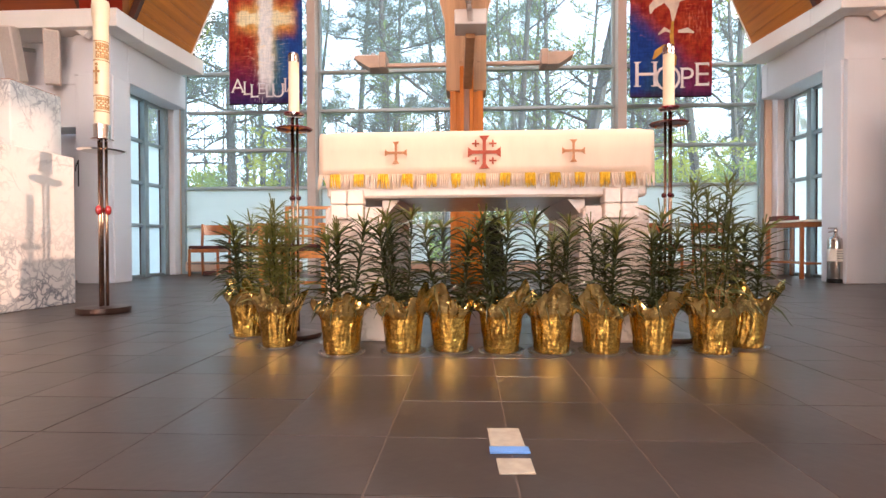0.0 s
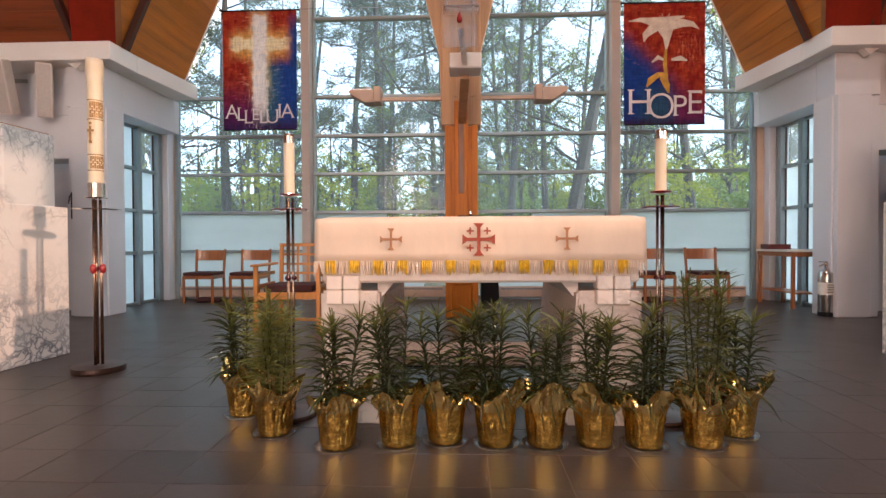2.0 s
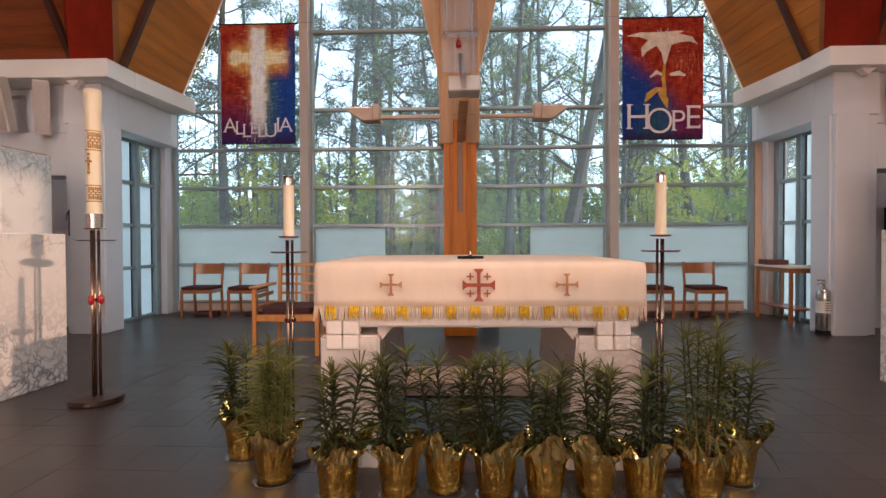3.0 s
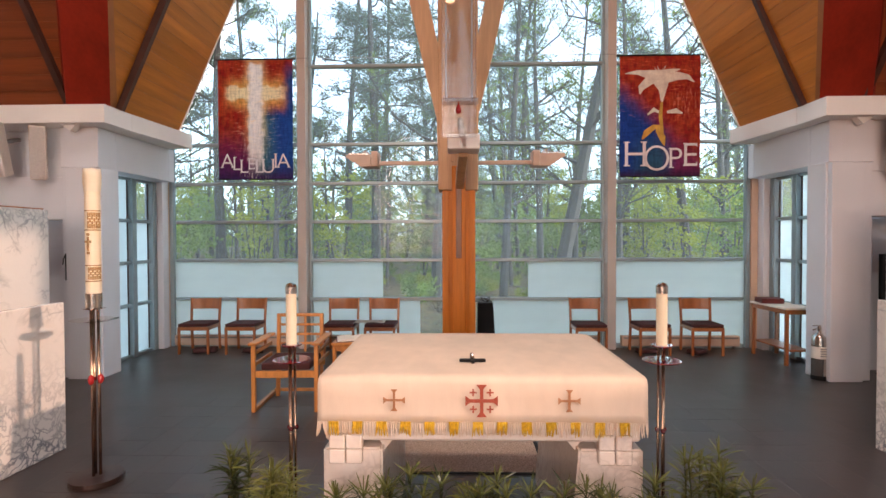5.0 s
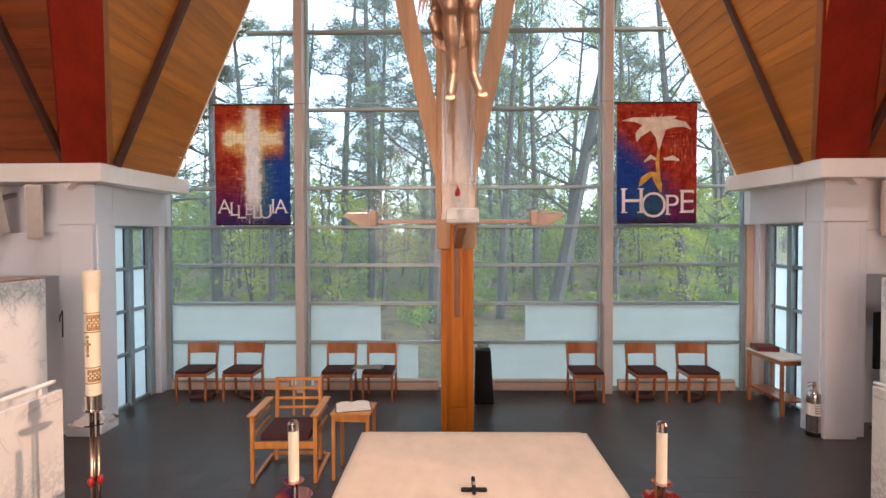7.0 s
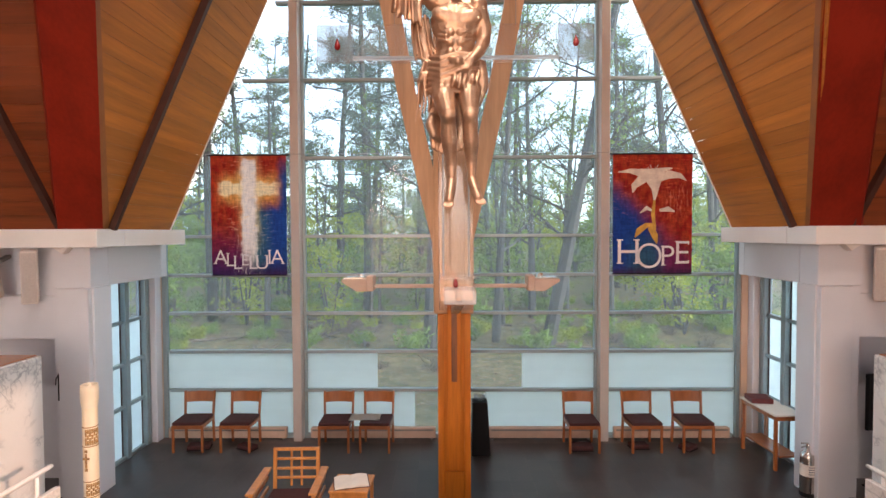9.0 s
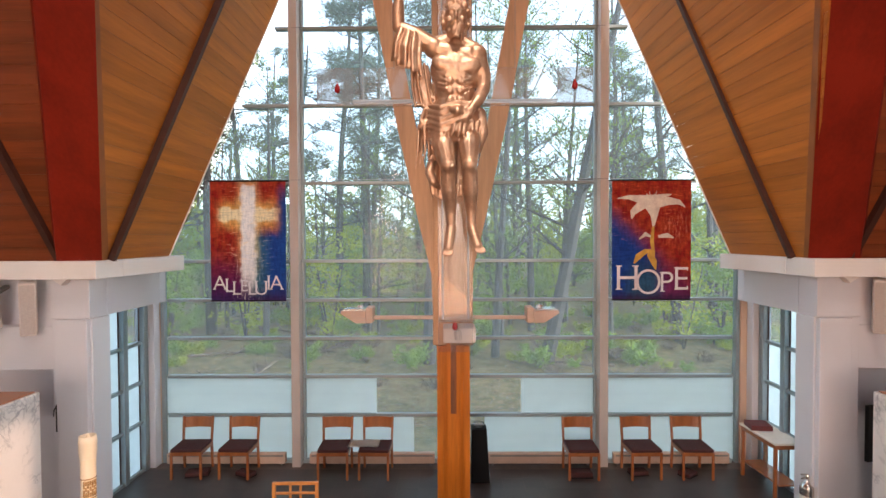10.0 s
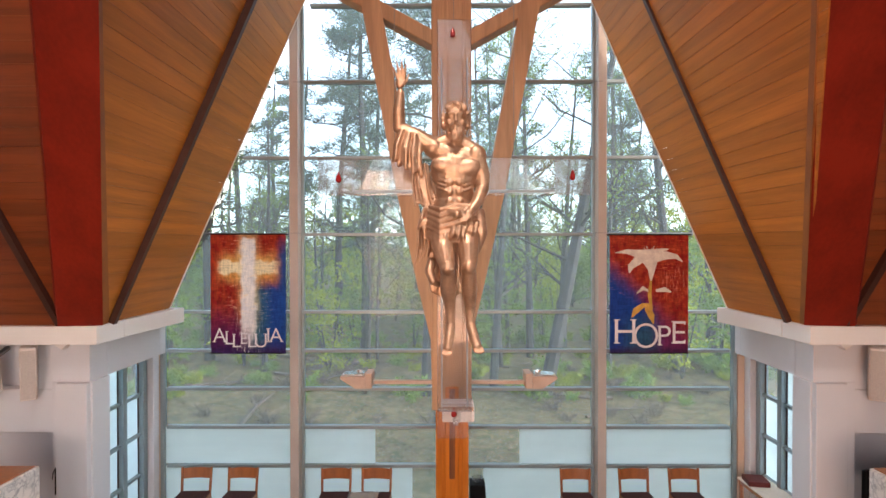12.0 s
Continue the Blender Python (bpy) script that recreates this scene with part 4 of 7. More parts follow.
# ---- timber truss behind the crucifix ----
def build_truss():
    t = root("timber_truss", "pale timber post with V braces and orange oak casing", "truss")
    part("post", boxes((0.235, 0.735, 6.642, 7.0, 2.40, 12.5), bevel=0.012), M_PALEWOOD, t)
    part("post_stile", boxes((0.40, 0.44, 6.61, 6.638, 2.75, 12.5), bevel=0.004), M_PALEWOOD, t)
    part("post_stile", boxes((0.62, 0.66, 6.61, 6.638, 2.75, 12.5), bevel=0.004), M_PALEWOOD, t)
    for s in (-1, 1):
        out = [(9.75, 1.555), (7.55, 1.13), (5.2, 0.69), (4.0, 0.425), (3.3, 0.255), (2.75, 0.237)]
        inn = [(2.75, 0.02), (3.3, 0.05), (4.0, 0.19), (5.2, 0.455), (7.55, 0.89), (9.75, 1.315)]
        q = [(0.474 + s * w, 6.65, z) for z, w in out + inn]
        bm = prism(bmesh.new(), q if s > 0 else q[::-1], (0, 0.20, 0))
        bmesh.ops.recalc_face_normals(bm, faces=bm.faces[:])
        part("v_beam", bm, M_PALEWOOD, t)
        bm = beam(bmesh.new(), (0.484 + s * 0.2, 6.82, 7.07), (0.484 + s * 2.35, 6.82, 8.26), 0.18, 0.26, (0, 1, 0), 0.012)
        part("brace", bm, M_PALEWOOD, t)
    c = part("casing", boxes((0.285, 0.695, 6.66, 6.99, 0.0, 2.395), bevel=0.01), M_ORANGEWOOD, t, "orange oak casing")
    part("casing_stile", boxes((0.285, 0.365, 6.63, 6.658, 0.0, 2.395), bevel=0.006), M_ORANGEWOOD, c)
    part("casing_stile", boxes((0.615, 0.695, 6.63, 6.658, 0.0, 2.395), bevel=0.006), M_ORANGEWOOD, c)
    part("casing_board", boxes((0.405, 0.575, 6.615, 6.658, 0.42, 2.70), bevel=0.008), M_ORANGEWOOD, c)
    part("casing_foot", boxes((0.368, 0.612, 6.63, 6.658, 0.0, 0.40), bevel=0.006), M_ORANGEWOOD, c)
    part("stained_inlay", boxes((0.455, 0.525, 6.606, 6.6135, 1.55, 2.68), bevel=0.003), M_INLAY, c, "darker stained slim inlay board")
    part("bracket", boxes((0.375, 0.70, 5.35, 5.66, 2.69, 2.84), bevel=0.01), M_LEDGE, t, "white painted bracket block")
    bm = beam(bmesh.new(), (0.535, 5.6, 2.70), (0.50, 6.62, 2.46), 0.11, 0.10, (1, 0, 0), 0.006)
    part("strut", bm, M_PALEWOOD, t)
    bm = beam(bmesh.new(), (0.535, 5.36, 2.76), (0.50, 4.92, 2.86), 0.10, 0.05, (1, 0, 0), 0.004)
    part("strut", bm, M_ACRYLIC, t, "clear acrylic arm")


build_truss()


def build_uplight(s):
    cx = 0.446
    t = root("uplight", "peach wedge-shaped uplight on a slim arm from the post", "lamp", group="uplights")
    def X(x):
        return cx + s * (cx - x)
    bm = bmesh.new()
    prism(bm, [(X(-0.907), 6.58, 2.81), (X(-0.72), 6.58, 2.69), (X(-0.60), 6.58, 2.69), (X(-0.60), 6.58, 2.84), (X(-0.90), 6.58, 2.84)], (0, 0.24, 0))
    part("case", bm, M_LAMPWOOD, t)
    part("end_block", boxes((min(X(-0.597), X(-0.51)), max(X(-0.597), X(-0.51)), 6.575, 6.825, 2.69, 2.88), bevel=0.008), M_LAMPWOOD, t)
    part("arm", boxes((min(X(-0.509), X(0.245)), max(X(-0.509), X(0.245)), 6.67, 6.73, 2.722, 2.768), bevel=0.006), M_LAMPWOOD, t)
    part("reflector", boxes((min(X(-0.88), X(-0.62)), max(X(-0.88), X(-0.62)), 6.60, 6.80, 2.842, 2.862), bevel=0.006), M_LAMPMETAL, t, "silvery reflector tray")
    bm = bmesh.new()
    lathe(bm, [(0.035, 0), (0.045, 0.02), (0.03, 0.04)], 12, (X(-0.68), 6.70, 2.863))
    part("bulb_holder", bm, M_LAMPMETAL, t)


build_uplight(1)
build_uplight(-1)


# ---- acrylic cross and the bronze figure ----
def build_acrylic_cross():
    t = root("acrylic_cross", "large clear acrylic cross with red drops hung on cables", "cross")
    part("upright", boxes((0.335, 0.645, 4.86, 4.875, 2.71, 6.53), bevel=0.004), M_ACRYLIC, t)
    part("crossbar", boxes((-0.748, 1.727, 4.84, 4.856, 4.93, 5.27), bevel=0.004), M_ACRYLIC, t)
    for x in (0.375, 0.605):
        part("channel_rib", boxes((x - 0.007, x + 0.007, 4.78, 4.838, 3.02, 6.15), bevel=0.004), M_RIB, t)
    for x0, x1 in ((-0.42, 0.30), (0.68, 1.40)):
        part("crossbar_rib", boxes((x0, x1, 4.79, 4.838, 4.95, 4.975), bevel=0.004), M_RIB, t)
    for x0, x1 in ((-0.744, -0.42), (1.40, 1.723)):
        part("end_panel", boxes((x0, x1, 4.832, 4.8385, 4.94, 5.26), bevel=0.002), M_PANEL, t, "lightly frosted end panel")
    part("foot_shelf", boxes((0.34, 0.66, 4.72, 4.858, 3.0, 3.03), bevel=0.004), M_ACRYLIC, t)
    for x, z in ((-0.56, 5.07), (1.56, 5.09), (0.485, 2.94), (0.475, 6.38)):
        bm = lathe(bmesh.new(), [(0.002, 0.075), (0.012, 0.05), (0.024, 0.02), (0.027, 0.0), (0.020, -0.018), (0.004, -0.026)][::-1], 12, (x, 4.83, z))
        part("red_drop", bm, M_REDGLASS, t, "glossy red glass drop", smooth=True)
    for x in (-0.054, 1.03, 0.485):
        z0 = 5.26 if x != 0.485 else 6.5
        part("cable", tube(bmesh.new(), [(x, 4.85, z0), (x, 4.85, 8.6)], [0.003, 0.003], 5), M_CABLE, t)


build_acrylic_cross()


def build_statue():
    """Robed figure of bronze, one plain mesh."""
    bm = bmesh.new()
    Y = 4.36

    def cap(a, b, ra, rb, n=12):
        a, b = Vector(a), Vector(b)
        pts, rad = [], []
        d = (b - a).normalized()
        for i in range(5):
            f = math.sin(i / 4 * math.pi / 2)
            pts.append(a - d * ra * (1 - f) * 0.98)
            rad.append(max(0.002, ra * math.sqrt(max(0.0, 1 - (1 - f) ** 2))))
        for i in range(5):
            pts.append(b + d * rb * (1 - math.cos(i / 4 * math.pi / 2)))
            rad.append(max(0.002, rb * math.cos(i / 4 * math.pi / 2)))
        tube(bm, pts, rad, n)

    def chain(pts, rad, n=12):
        for i in range(len(pts) - 1):
            cap(pts[i], pts[i + 1], rad[i], rad[i + 1], n)

    def ball(c, r, sx=1, sy=1, sz=1, turn=0.0):
        m = Matrix.Translation(c) @ Matrix.Rotation(turn, 4, 'Y') @ Matrix.Diagonal((r * sx, r * sy, r * sz, 1))
        nu, nv = (16, 9) if r > 0.03 else (8, 5)
        rows = [[bm.verts.new(m @ Vector((math.sin(math.pi * j / nv) * math.cos(2 * math.pi * i / nu), math.sin(math.pi * j / nv) * math.sin(2 * math.pi * i / nu), math.cos(math.pi * j / nv)))) for i in range(nu)] for j in range(1, nv)]
        top, low = bm.verts.new(m @ Vector((0, 0, 1))), bm.verts.new(m @ Vector((0, 0, -1)))
        for i in range(nu):
            k = (i + 1) % nu
            bm.faces.new((top, rows[0][i], rows[0][k]))
            bm.faces.new((low, rows[-1][k], rows[-1][i]))
            for a_, b_ in zip(rows, rows[1:]):
                bm.faces.new((a_[i], b_[i], b_[k], a_[k]))

    rng = random.Random(5)
    # head, hair, beard
    hc, g = Vector((0.492, Y - 0.035, 5.485)), 1.2

    def at(x, y, z):
        return hc + g * Vector((x, y, z))

    ball(at(0, 0, 0), 0.084 * g, 0.90, 1.05, 1.20)
    for s_ in (-1, 1):
        ball(at(s_ * 0.030, -0.070, 0.010), 0.021, 1.1, 0.8, 0.75)
    ball(at(0, -0.078, -0.048), 0.030, 1.2, 0.8, 0.9)
    ball(at(0, -0.03, -0.058), 0.064 * g, 0.98, 1.0, 1.0)
    chain([at(0, -0.088, 0.022), at(0, -0.102, -0.005), at(0, -0.112, -0.030)], [0.010, 0.012, 0.017], 8)
    for s_ in (-1, 1):
        cap(at(s_ * 0.014, -0.084, 0.032), at(s_ * 0.052, -0.070, 0.028), 0.012, 0.010, 8)
        ball(at(s_ * 0.044, -0.066, -0.024), 0.024, 1.0, 0.8, 1.0)
        chain([at(s_ * 0.006, -0.102, -0.047), at(s_ * 0.026, -0.094, -0.054), at(s_ * 0.044, -0.080, -0.078)], [0.010, 0.012, 0.009], 8)
    for i in range(110):
        a, e = rng.uniform(0, 2 * math.pi), rng.uniform(-0.7, 1.45)
        p = Vector((math.cos(a) * math.cos(e) * 0.092, math.sin(a) * math.cos(e) * 0.098, math.sin(e) * 0.112))
        if p.y < -0.025 and p.z < 0.062:
            continue
        ball(at(p.x, p.y + 0.008, p.z + 0.005), rng.uniform(0.014, 0.022), 1.0, 1.0, 1.3)
    for i in range(60):
        a = rng.uniform(-1.35, 1.35)
        f = rng.random()
        ball(at(0.066 * math.sin(a) * (1 - 0.45 * f), -0.012 - 0.082 * math.cos(a), -0.066 - 0.075 * f), rng.uniform(0.012, 0.019), 0.8, 1, 1.6)
    cap((0.488, Y, 5.40), (0.488, Y + 0.02, 5.24), 0.062, 0.08)
    for a, b in (((0.46, Y + 0.015, 5.345), (0.33, Y + 0.01, 5.295)), ((0.515, Y + 0.015, 5.335), (0.645, Y + 0.01, 5.245))):
        cap(a, b, 0.060, 0.070)
    # trunk
    cap((0.34, Y + 0.01, 5.255), (0.63, Y + 0.01, 5.20), 0.085, 0.085)
    ball((0.49, Y, 5.09), 0.19, 1.10, 0.62, 0.98)
    ball((0.485, Y + 0.01, 4.93), 0.165, 0.98, 0.62, 1.1)
    ball((0.475, Y + 0.01, 4.77), 0.17, 0.98, 0.66, 0.9)
    ball((0.40, Y - 0.080, 5.12), 0.095, 1.15, 0.40, 0.75, 0.2)
    ball((0.58, Y - 0.080, 5.10), 0.095, 1.15, 0.40, 0.75, -0.2)
    for k in range(3):
        for s in (-1, 1):
            ball((0.483 + s * 0.038, Y - 0.088 + 0.004 * k, 4.985 - 0.075 * k), 0.034, 1.0, 0.62, 0.95)
    for s in (-1, 1):
        for k in range(4):
            cap((0.485 + s * 0.075, Y - 0.095, 5.02 - 0.035 * k), (0.485 + s * 0.135, Y - 0.05, 5.045 - 0.035 * k), 0.010, 0.010, 8)
    # raised arm
    ball((0.315, Y, 5.27), 0.085)
    chain([(0.31, Y, 5.28), (0.17, Y - 0.01, 5.37), (0.035, Y - 0.02, 5.43)], [0.078, 0.066, 0.052])
    chain([(0.035, Y - 0.02, 5.43), (0.035, Y - 0.05, 5.56), (0.052, Y - 0.07, 5.71)], [0.052, 0.050, 0.031])
    ball((0.047, Y - 0.08, 5.775), 0.042, 0.9, 0.5, 1.1)
    for k, (dx, dz) in enumerate(((-0.045, 0.105), (-0.022, 0.13), (0.002, 0.135), (0.022, 0.11))):
        chain([(0.03 + 0.018 * k, Y - 0.085, 5.80), (0.028 + 0.018 * k + dx * 0.5, Y - 0.11, 5.80 + dz * 0.55), (0.03 + 0.016 * k + dx, Y - 0.13, 5.80 + dz)], [0.012, 0.010, 0.008], 8)
    chain([(0.075, Y - 0.09, 5.755), (0.105, Y - 0.11, 5.785), (0.118, Y - 0.12, 5.83)], [0.014, 0.012, 0.009], 8)
    # lowered arm, hand before the hip
    ball((0.655, Y, 5.21), 0.090)
    chain([(0.665, Y, 5.17), (0.705, Y + 0.01, 5.05), (0.712, Y - 0.01, 4.94)], [0.078, 0.070, 0.054])
    chain([(0.712, Y - 0.01, 4.94), (0.665, Y - 0.10, 4.83), (0.605, Y - 0.16, 4.745)], [0.054, 0.050, 0.032])
    ball((0.585, Y - 0.175, 4.715), 0.04, 1.0, 0.6, 1.1)
    for k in range(4):
        chain([(0.59 - 0.014 * k, Y - 0.185, 4.70), (0.575 - 0.016 * k, Y - 0.195, 4.67), (0.572 - 0.014 * k, Y - 0.18, 4.645)], [0.012, 0.011, 0.009], 8)
    # cloth round the hips, with folds
    ball((0.47, Y - 0.005, 4.70), 0.19, 1.08, 0.72, 0.62)
    for k in range(7):
        f = k / 6
        z0, z1 = 4.79 - 0.042 * k, 4.80 - 0.036 * k
        chain([(0.285 - 0.01 * f, Y - 0.07, z0), (0.37, Y - 0.15 - 0.02 * f, z0 - 0.03 - 0.02 * math.sin(3 * f)), (0.49 + 0.03 * f, Y - 0.16 - 0.03 * math.sin(4 * f), (z0 + z1) / 2 - 0.05 * f), (0.60, Y - 0.14, z1 - 0.01), (0.67, Y - 0.06, z1 + 0.01)], [0.017, 0.022, 0.020, 0.022, 0.016], 8)
    ball((0.48, Y - 0.03, 4.60), 0.19, 1.05, 0.70, 0.50)
    for k in range(8):
        x0, d = 0.315 + 0.046 * k, math.sin(k * 2.3)
        yy = Y - 0.09 - 0.085 * math.sin(math.pi * (k + 0.5) / 8)
        chain([(x0 + 0.03, yy, 4.66), (x0 + 0.012 + 0.012 * d, yy - 0.018, 4.57 + 0.015 * d), (x0 - 0.02 + 0.006 * k, yy - 0.012, 4.515 + 0.03 * d)], [0.012, 0.019 + 0.005 * d, 0.012], 8)
    chain([(0.45, Y - 0.17, 4.74), (0.50, Y - 0.195, 4.72), (0.54, Y - 0.17, 4.70)], [0.026, 0.034, 0.024])
    chain([(0.68, Y - 0.03, 4.74), (0.70, Y - 0.05, 4.58), (0.665, Y - 0.06, 4.42)], [0.05, 0.05, 0.02])
    # legs, knees forward, feet pointing down
    chain([(0.375, Y - 0.02, 4.62), (0.395, Y - 0.13, 4.45), (0.425, Y - 0.19, 4.30)], [0.105, 0.088, 0.064])
    ball((0.425, Y - 0.215, 4.30), 0.058)
    chain([(0.425, Y - 0.18, 4.28), (0.432, Y - 0.12, 4.12), (0.447, Y - 0.06, 3.96), (0.45, Y - 0.05, 3.84)], [0.060, 0.064, 0.044, 0.034])
    chain([(0.45, Y - 0.05, 3.83), (0.437, Y - 0.10, 3.73), (0.425, Y - 0.14, 3.655)], [0.040, 0.042, 0.036])
    chain([(0.585, Y - 0.02, 4.60), (0.588, Y - 0.12, 4.46), (0.592, Y - 0.18, 4.31)], [0.105, 0.088, 0.064])
    ball((0.592, Y - 0.205, 4.31), 0.058)
    chain([(0.592, Y - 0.17, 4.29), (0.602, Y - 0.11, 4.13), (0.607, Y - 0.06, 3.97), (0.61, Y - 0.05, 3.85)], [0.060, 0.064, 0.044, 0.034])
    chain([(0.61, Y - 0.05, 3.84), (0.635, Y - 0.10, 3.745), (0.66, Y - 0.14, 3.675)], [0.040, 0.042, 0.036])
    for bx_, bz, dx in ((0.425, 3.64, -0.006), (0.665, 3.66, 0.014)):
        for k in range(5):
            x = bx_ + (k - 2) * 0.017
            chain([(x, Y - 0.145, bz + 0.005), (x + dx, Y - 0.165, bz - 0.032 + 0.005 * abs(k - 2))], [0.013, 0.010], 8)
    # mantle over the raised arm
    for k in range(12):
        f = k / 11
        x0, x1 = 0.05 + 0.16 * f, -0.01 + 0.225 * f
        zt = 5.40 - 0.05 * f
        zb = 5.15 - 0.10 * f + 0.02 * math.sin(k * 2.1)
        yy = Y - 0.07 - 0.025 * math.sin(k * 1.7)
        chain([(x0, yy + 0.02, zt), ((x0 + x1) / 2 - 0.01, yy - 0.02, (zt + zb) / 2), (x1, yy, zb)], [0.016, 0.019, 0.015], 8)
    ball((0.12, Y - 0.02, 5.27), 0.11, 1.0, 0.5, 1.2)
    ball((0.225, Y + 0.045, 4.97), 0.095, 0.80, 0.28, 2.0, -0.12)
    for k in range(7):
        x = 0.135 + 0.021 * k
        dy = 0.035 * math.sin(k * 2.2)
        chain([(x, Y + 0.02 + dy, 5.14), (x + 0.006 + 0.004 * k, Y + 0.03 + dy, 4.96), (x + 0.03 + 0.006 * k, Y + 0.02, 4.80 + 0.02 * math.sin(k * 1.3))], [0.014, 0.013, 0.010], 8)
    for k in range(5):
        x = 0.205 + 0.022 * k
        dy = 0.03 * math.sin(k * 2.4)
        chain([(x + 0.03, Y + dy, 4.78), (x - 0.012, Y - 0.03 + dy, 4.62), (x - 0.02 + 0.008 * k, Y - 0.01 + dy, 4.45), (x - 0.045 + 0.012 * k, Y + dy, 4.30 + 0.03 * k)], [0.014, 0.016, 0.013, 0.007], 8)
    chain([(0.30, Y - 0.03, 4.70), (0.225, Y - 0.05, 4.665), (0.20, Y - 0.04, 4.62)], [0.022, 0.024, 0.018], 8)
    # mantle behind the calves
    for k in range(8):
        f = k / 7
        chain([(0.30 + 0.25 * f, Y + 0.06, 4.50), (0.285 + 0.27 * f, Y + 0.05 - 0.02 * math.sin(k * 2.3), 4.28), (0.30 + 0.23 * f, Y + 0.04, 4.10 - 0.05 * math.sin(3 * f))], [0.03, 0.03, 0.018], 8)
    chain([(0.295, Y + 0.0, 4.34), (0.28, Y - 0.05, 4.27), (0.31, Y - 0.06, 4.19), (0.36, Y, 4.15)], [0.035, 0.04, 0.035, 0.02])
    ob = thing("bronze_statue", bm, M_BRONZE, "pale bronze statue of a robed figure with raised arm", "statue", smooth=True)
    r = ob.modifiers.new("fuse", 'REMESH')
    r.mode, r.voxel_size, r.use_smooth_shade = 'VOXEL', 0.0075, True
    s = ob.modifiers.new("soften", 'SMOOTH')
    s.factor, s.iterations = 0.5, 2
    # mount to the acrylic
    part("mount", tube(bmesh.new(), [(0.49, 4.40, 5.0), (0.49, 4.838, 5.0)], [0.02, 0.02], 10), M_STEEL, bpy.data.objects["acrylic_cross"], "short steel mounting pin")


build_statue()


# ---- banners ----
def banner_material(name, kind):
    m = material(name, (0.4, 0.05, 0.03), 0.8, bump=0.12, bump_scale=300)
    nt = m.node_tree
    b = nt.nodes["Principled BSDF"]
    tc = nt.nodes.new("ShaderNodeTexCoord")
    warp = nt.nodes.new("ShaderNodeTexNoise")
    warp.inputs["Scale"].default_value, warp.inputs["Detail"].default_value = 7.0, 8
    mp = nt.nodes.new("ShaderNodeMapping")
    mp.inputs["Scale"].default_value = (1.2, 1, 0.9)
    links(nt, tc.outputs["Object"], mp.inputs[0])
    links(nt, mp.outputs[0], warp.inputs["Vector"])
    off = nt.nodes.new("ShaderNodeVectorMath")
    off.operation = 'MULTIPLY_ADD'
    off.inputs[1].default_value = (0.15, 0.0, 0.20)
    links(nt, warp.outputs["Color"], off.inputs[0])
    sh = nt.nodes.new("ShaderNodeVectorMath")
    sh.inputs[1].default_value = (-0.075, 0, -0.10)
    links(nt, tc.outputs["Object"], sh.inputs[0])
    links(nt, sh.outputs[0], off.inputs[2])
    sep = nt.nodes.new("ShaderNodeSeparateXYZ")
    links(nt, off.outputs[0], sep.inputs[0])

    def mathn(op, a, c, d=None):
        n = nt.nodes.new("ShaderNodeMath")
        n.operation = op
        for i, v in enumerate((a, c) if d is None else (a, c, d)):
            if hasattr(v, "links"):
                links(nt, v, n.inputs[i])
            else:
                n.inputs[i].default_value = v
        return n.outputs[0]

    def step(v, lo, hi):
        n = nt.nodes.new("ShaderNodeMapRange")
        n.interpolation_type = 'SMOOTHSTEP'
        links(nt, v, n.inputs[0])
        n.inputs[1].default_value, n.inputs[2].default_value = lo, hi
        return n.outputs[0]

    def mixc(f, a, c):
        n = nt.nodes.new("ShaderNodeMix")
        n.data_type = 'RGBA'
        links(nt, f, n.inputs[0])
        for i, v in ((6, a), (7, c)):
            if hasattr(v, "links"):
                links(nt, v, n.inputs[i])
            else:
                n.inputs[i].default_value = (*v, 1)
        return n.outputs[2]

    x, z = sep.outputs[0], sep.outputs[2]   # banner about x -0.6..0.6, z -0.95..0.95
    red = mixc(step(warp.outputs[0], 0.35, 0.65), (0.50, 0.075, 0.03), (0.34, 0.018, 0.016))
    down = mathn('MULTIPLY', z, -1.0)
    if kind == "cross":
        left = mixc(step(z, -0.75, 0.0), (0.16, 0.012, 0.13), red)
        right = mixc(step(x, 0.05, 0.45), (0.07, 0.22, 0.25), (0.012, 0.09, 0.40))
        low = mixc(step(x, -0.08, 0.12), left, right)
        col = mixc(step(z, 0.02, 0.28), low, red)
        col = mixc(mathn('MULTIPLY', step(x, 0.38, 0.58), step(down, -0.98, -0.62)), col, (0.012, 0.09, 0.36))
        col = mixc(step(down, 0.62, 0.98), col, (0.05, 0.018, 0.13))
        ax = mathn('ABSOLUTE', x, 0)
        az = mathn('ABSOLUTE', mathn('SUBTRACT', z, 0.42), 0)
        glow = mathn('MULTIPLY', step(az, 0.34, 0.08), step(ax, 0.60, 0.30))
        col = mixc(mathn('MULTIPLY', glow, 0.85), col, (0.86, 0.56, 0.20))
        halo = mathn('MULTIPLY', step(ax, 0.24, 0.10), step(z, -0.70, -0.1))
        col = mixc(mathn('MULTIPLY', halo, 0.55), col, (0.80, 0.62, 0.34))
        bar = mathn('MULTIPLY', step(az, 0.13, 0.07), step(ax, 0.54, 0.38))
        col = mixc(mathn('MULTIPLY', bar, 0.9), col, (0.90, 0.80, 0.60))
        core = mathn('MULTIPLY', step(ax, 0.150, 0.075), step(z, -0.95, -0.45))
        core2 = mathn('MULTIPLY', core, step(z, 0.92, 0.84))
        col = mixc(core2, col, (0.90, 0.84, 0.82))
        clear = mathn('MAXIMUM', core2, mathn('MULTIPLY', glow, 0.7))
    else:
        low = mixc(step(x, -0.15, 0.30), (0.01, 0.07, 0.34), (0.24, 0.03, 0.14))
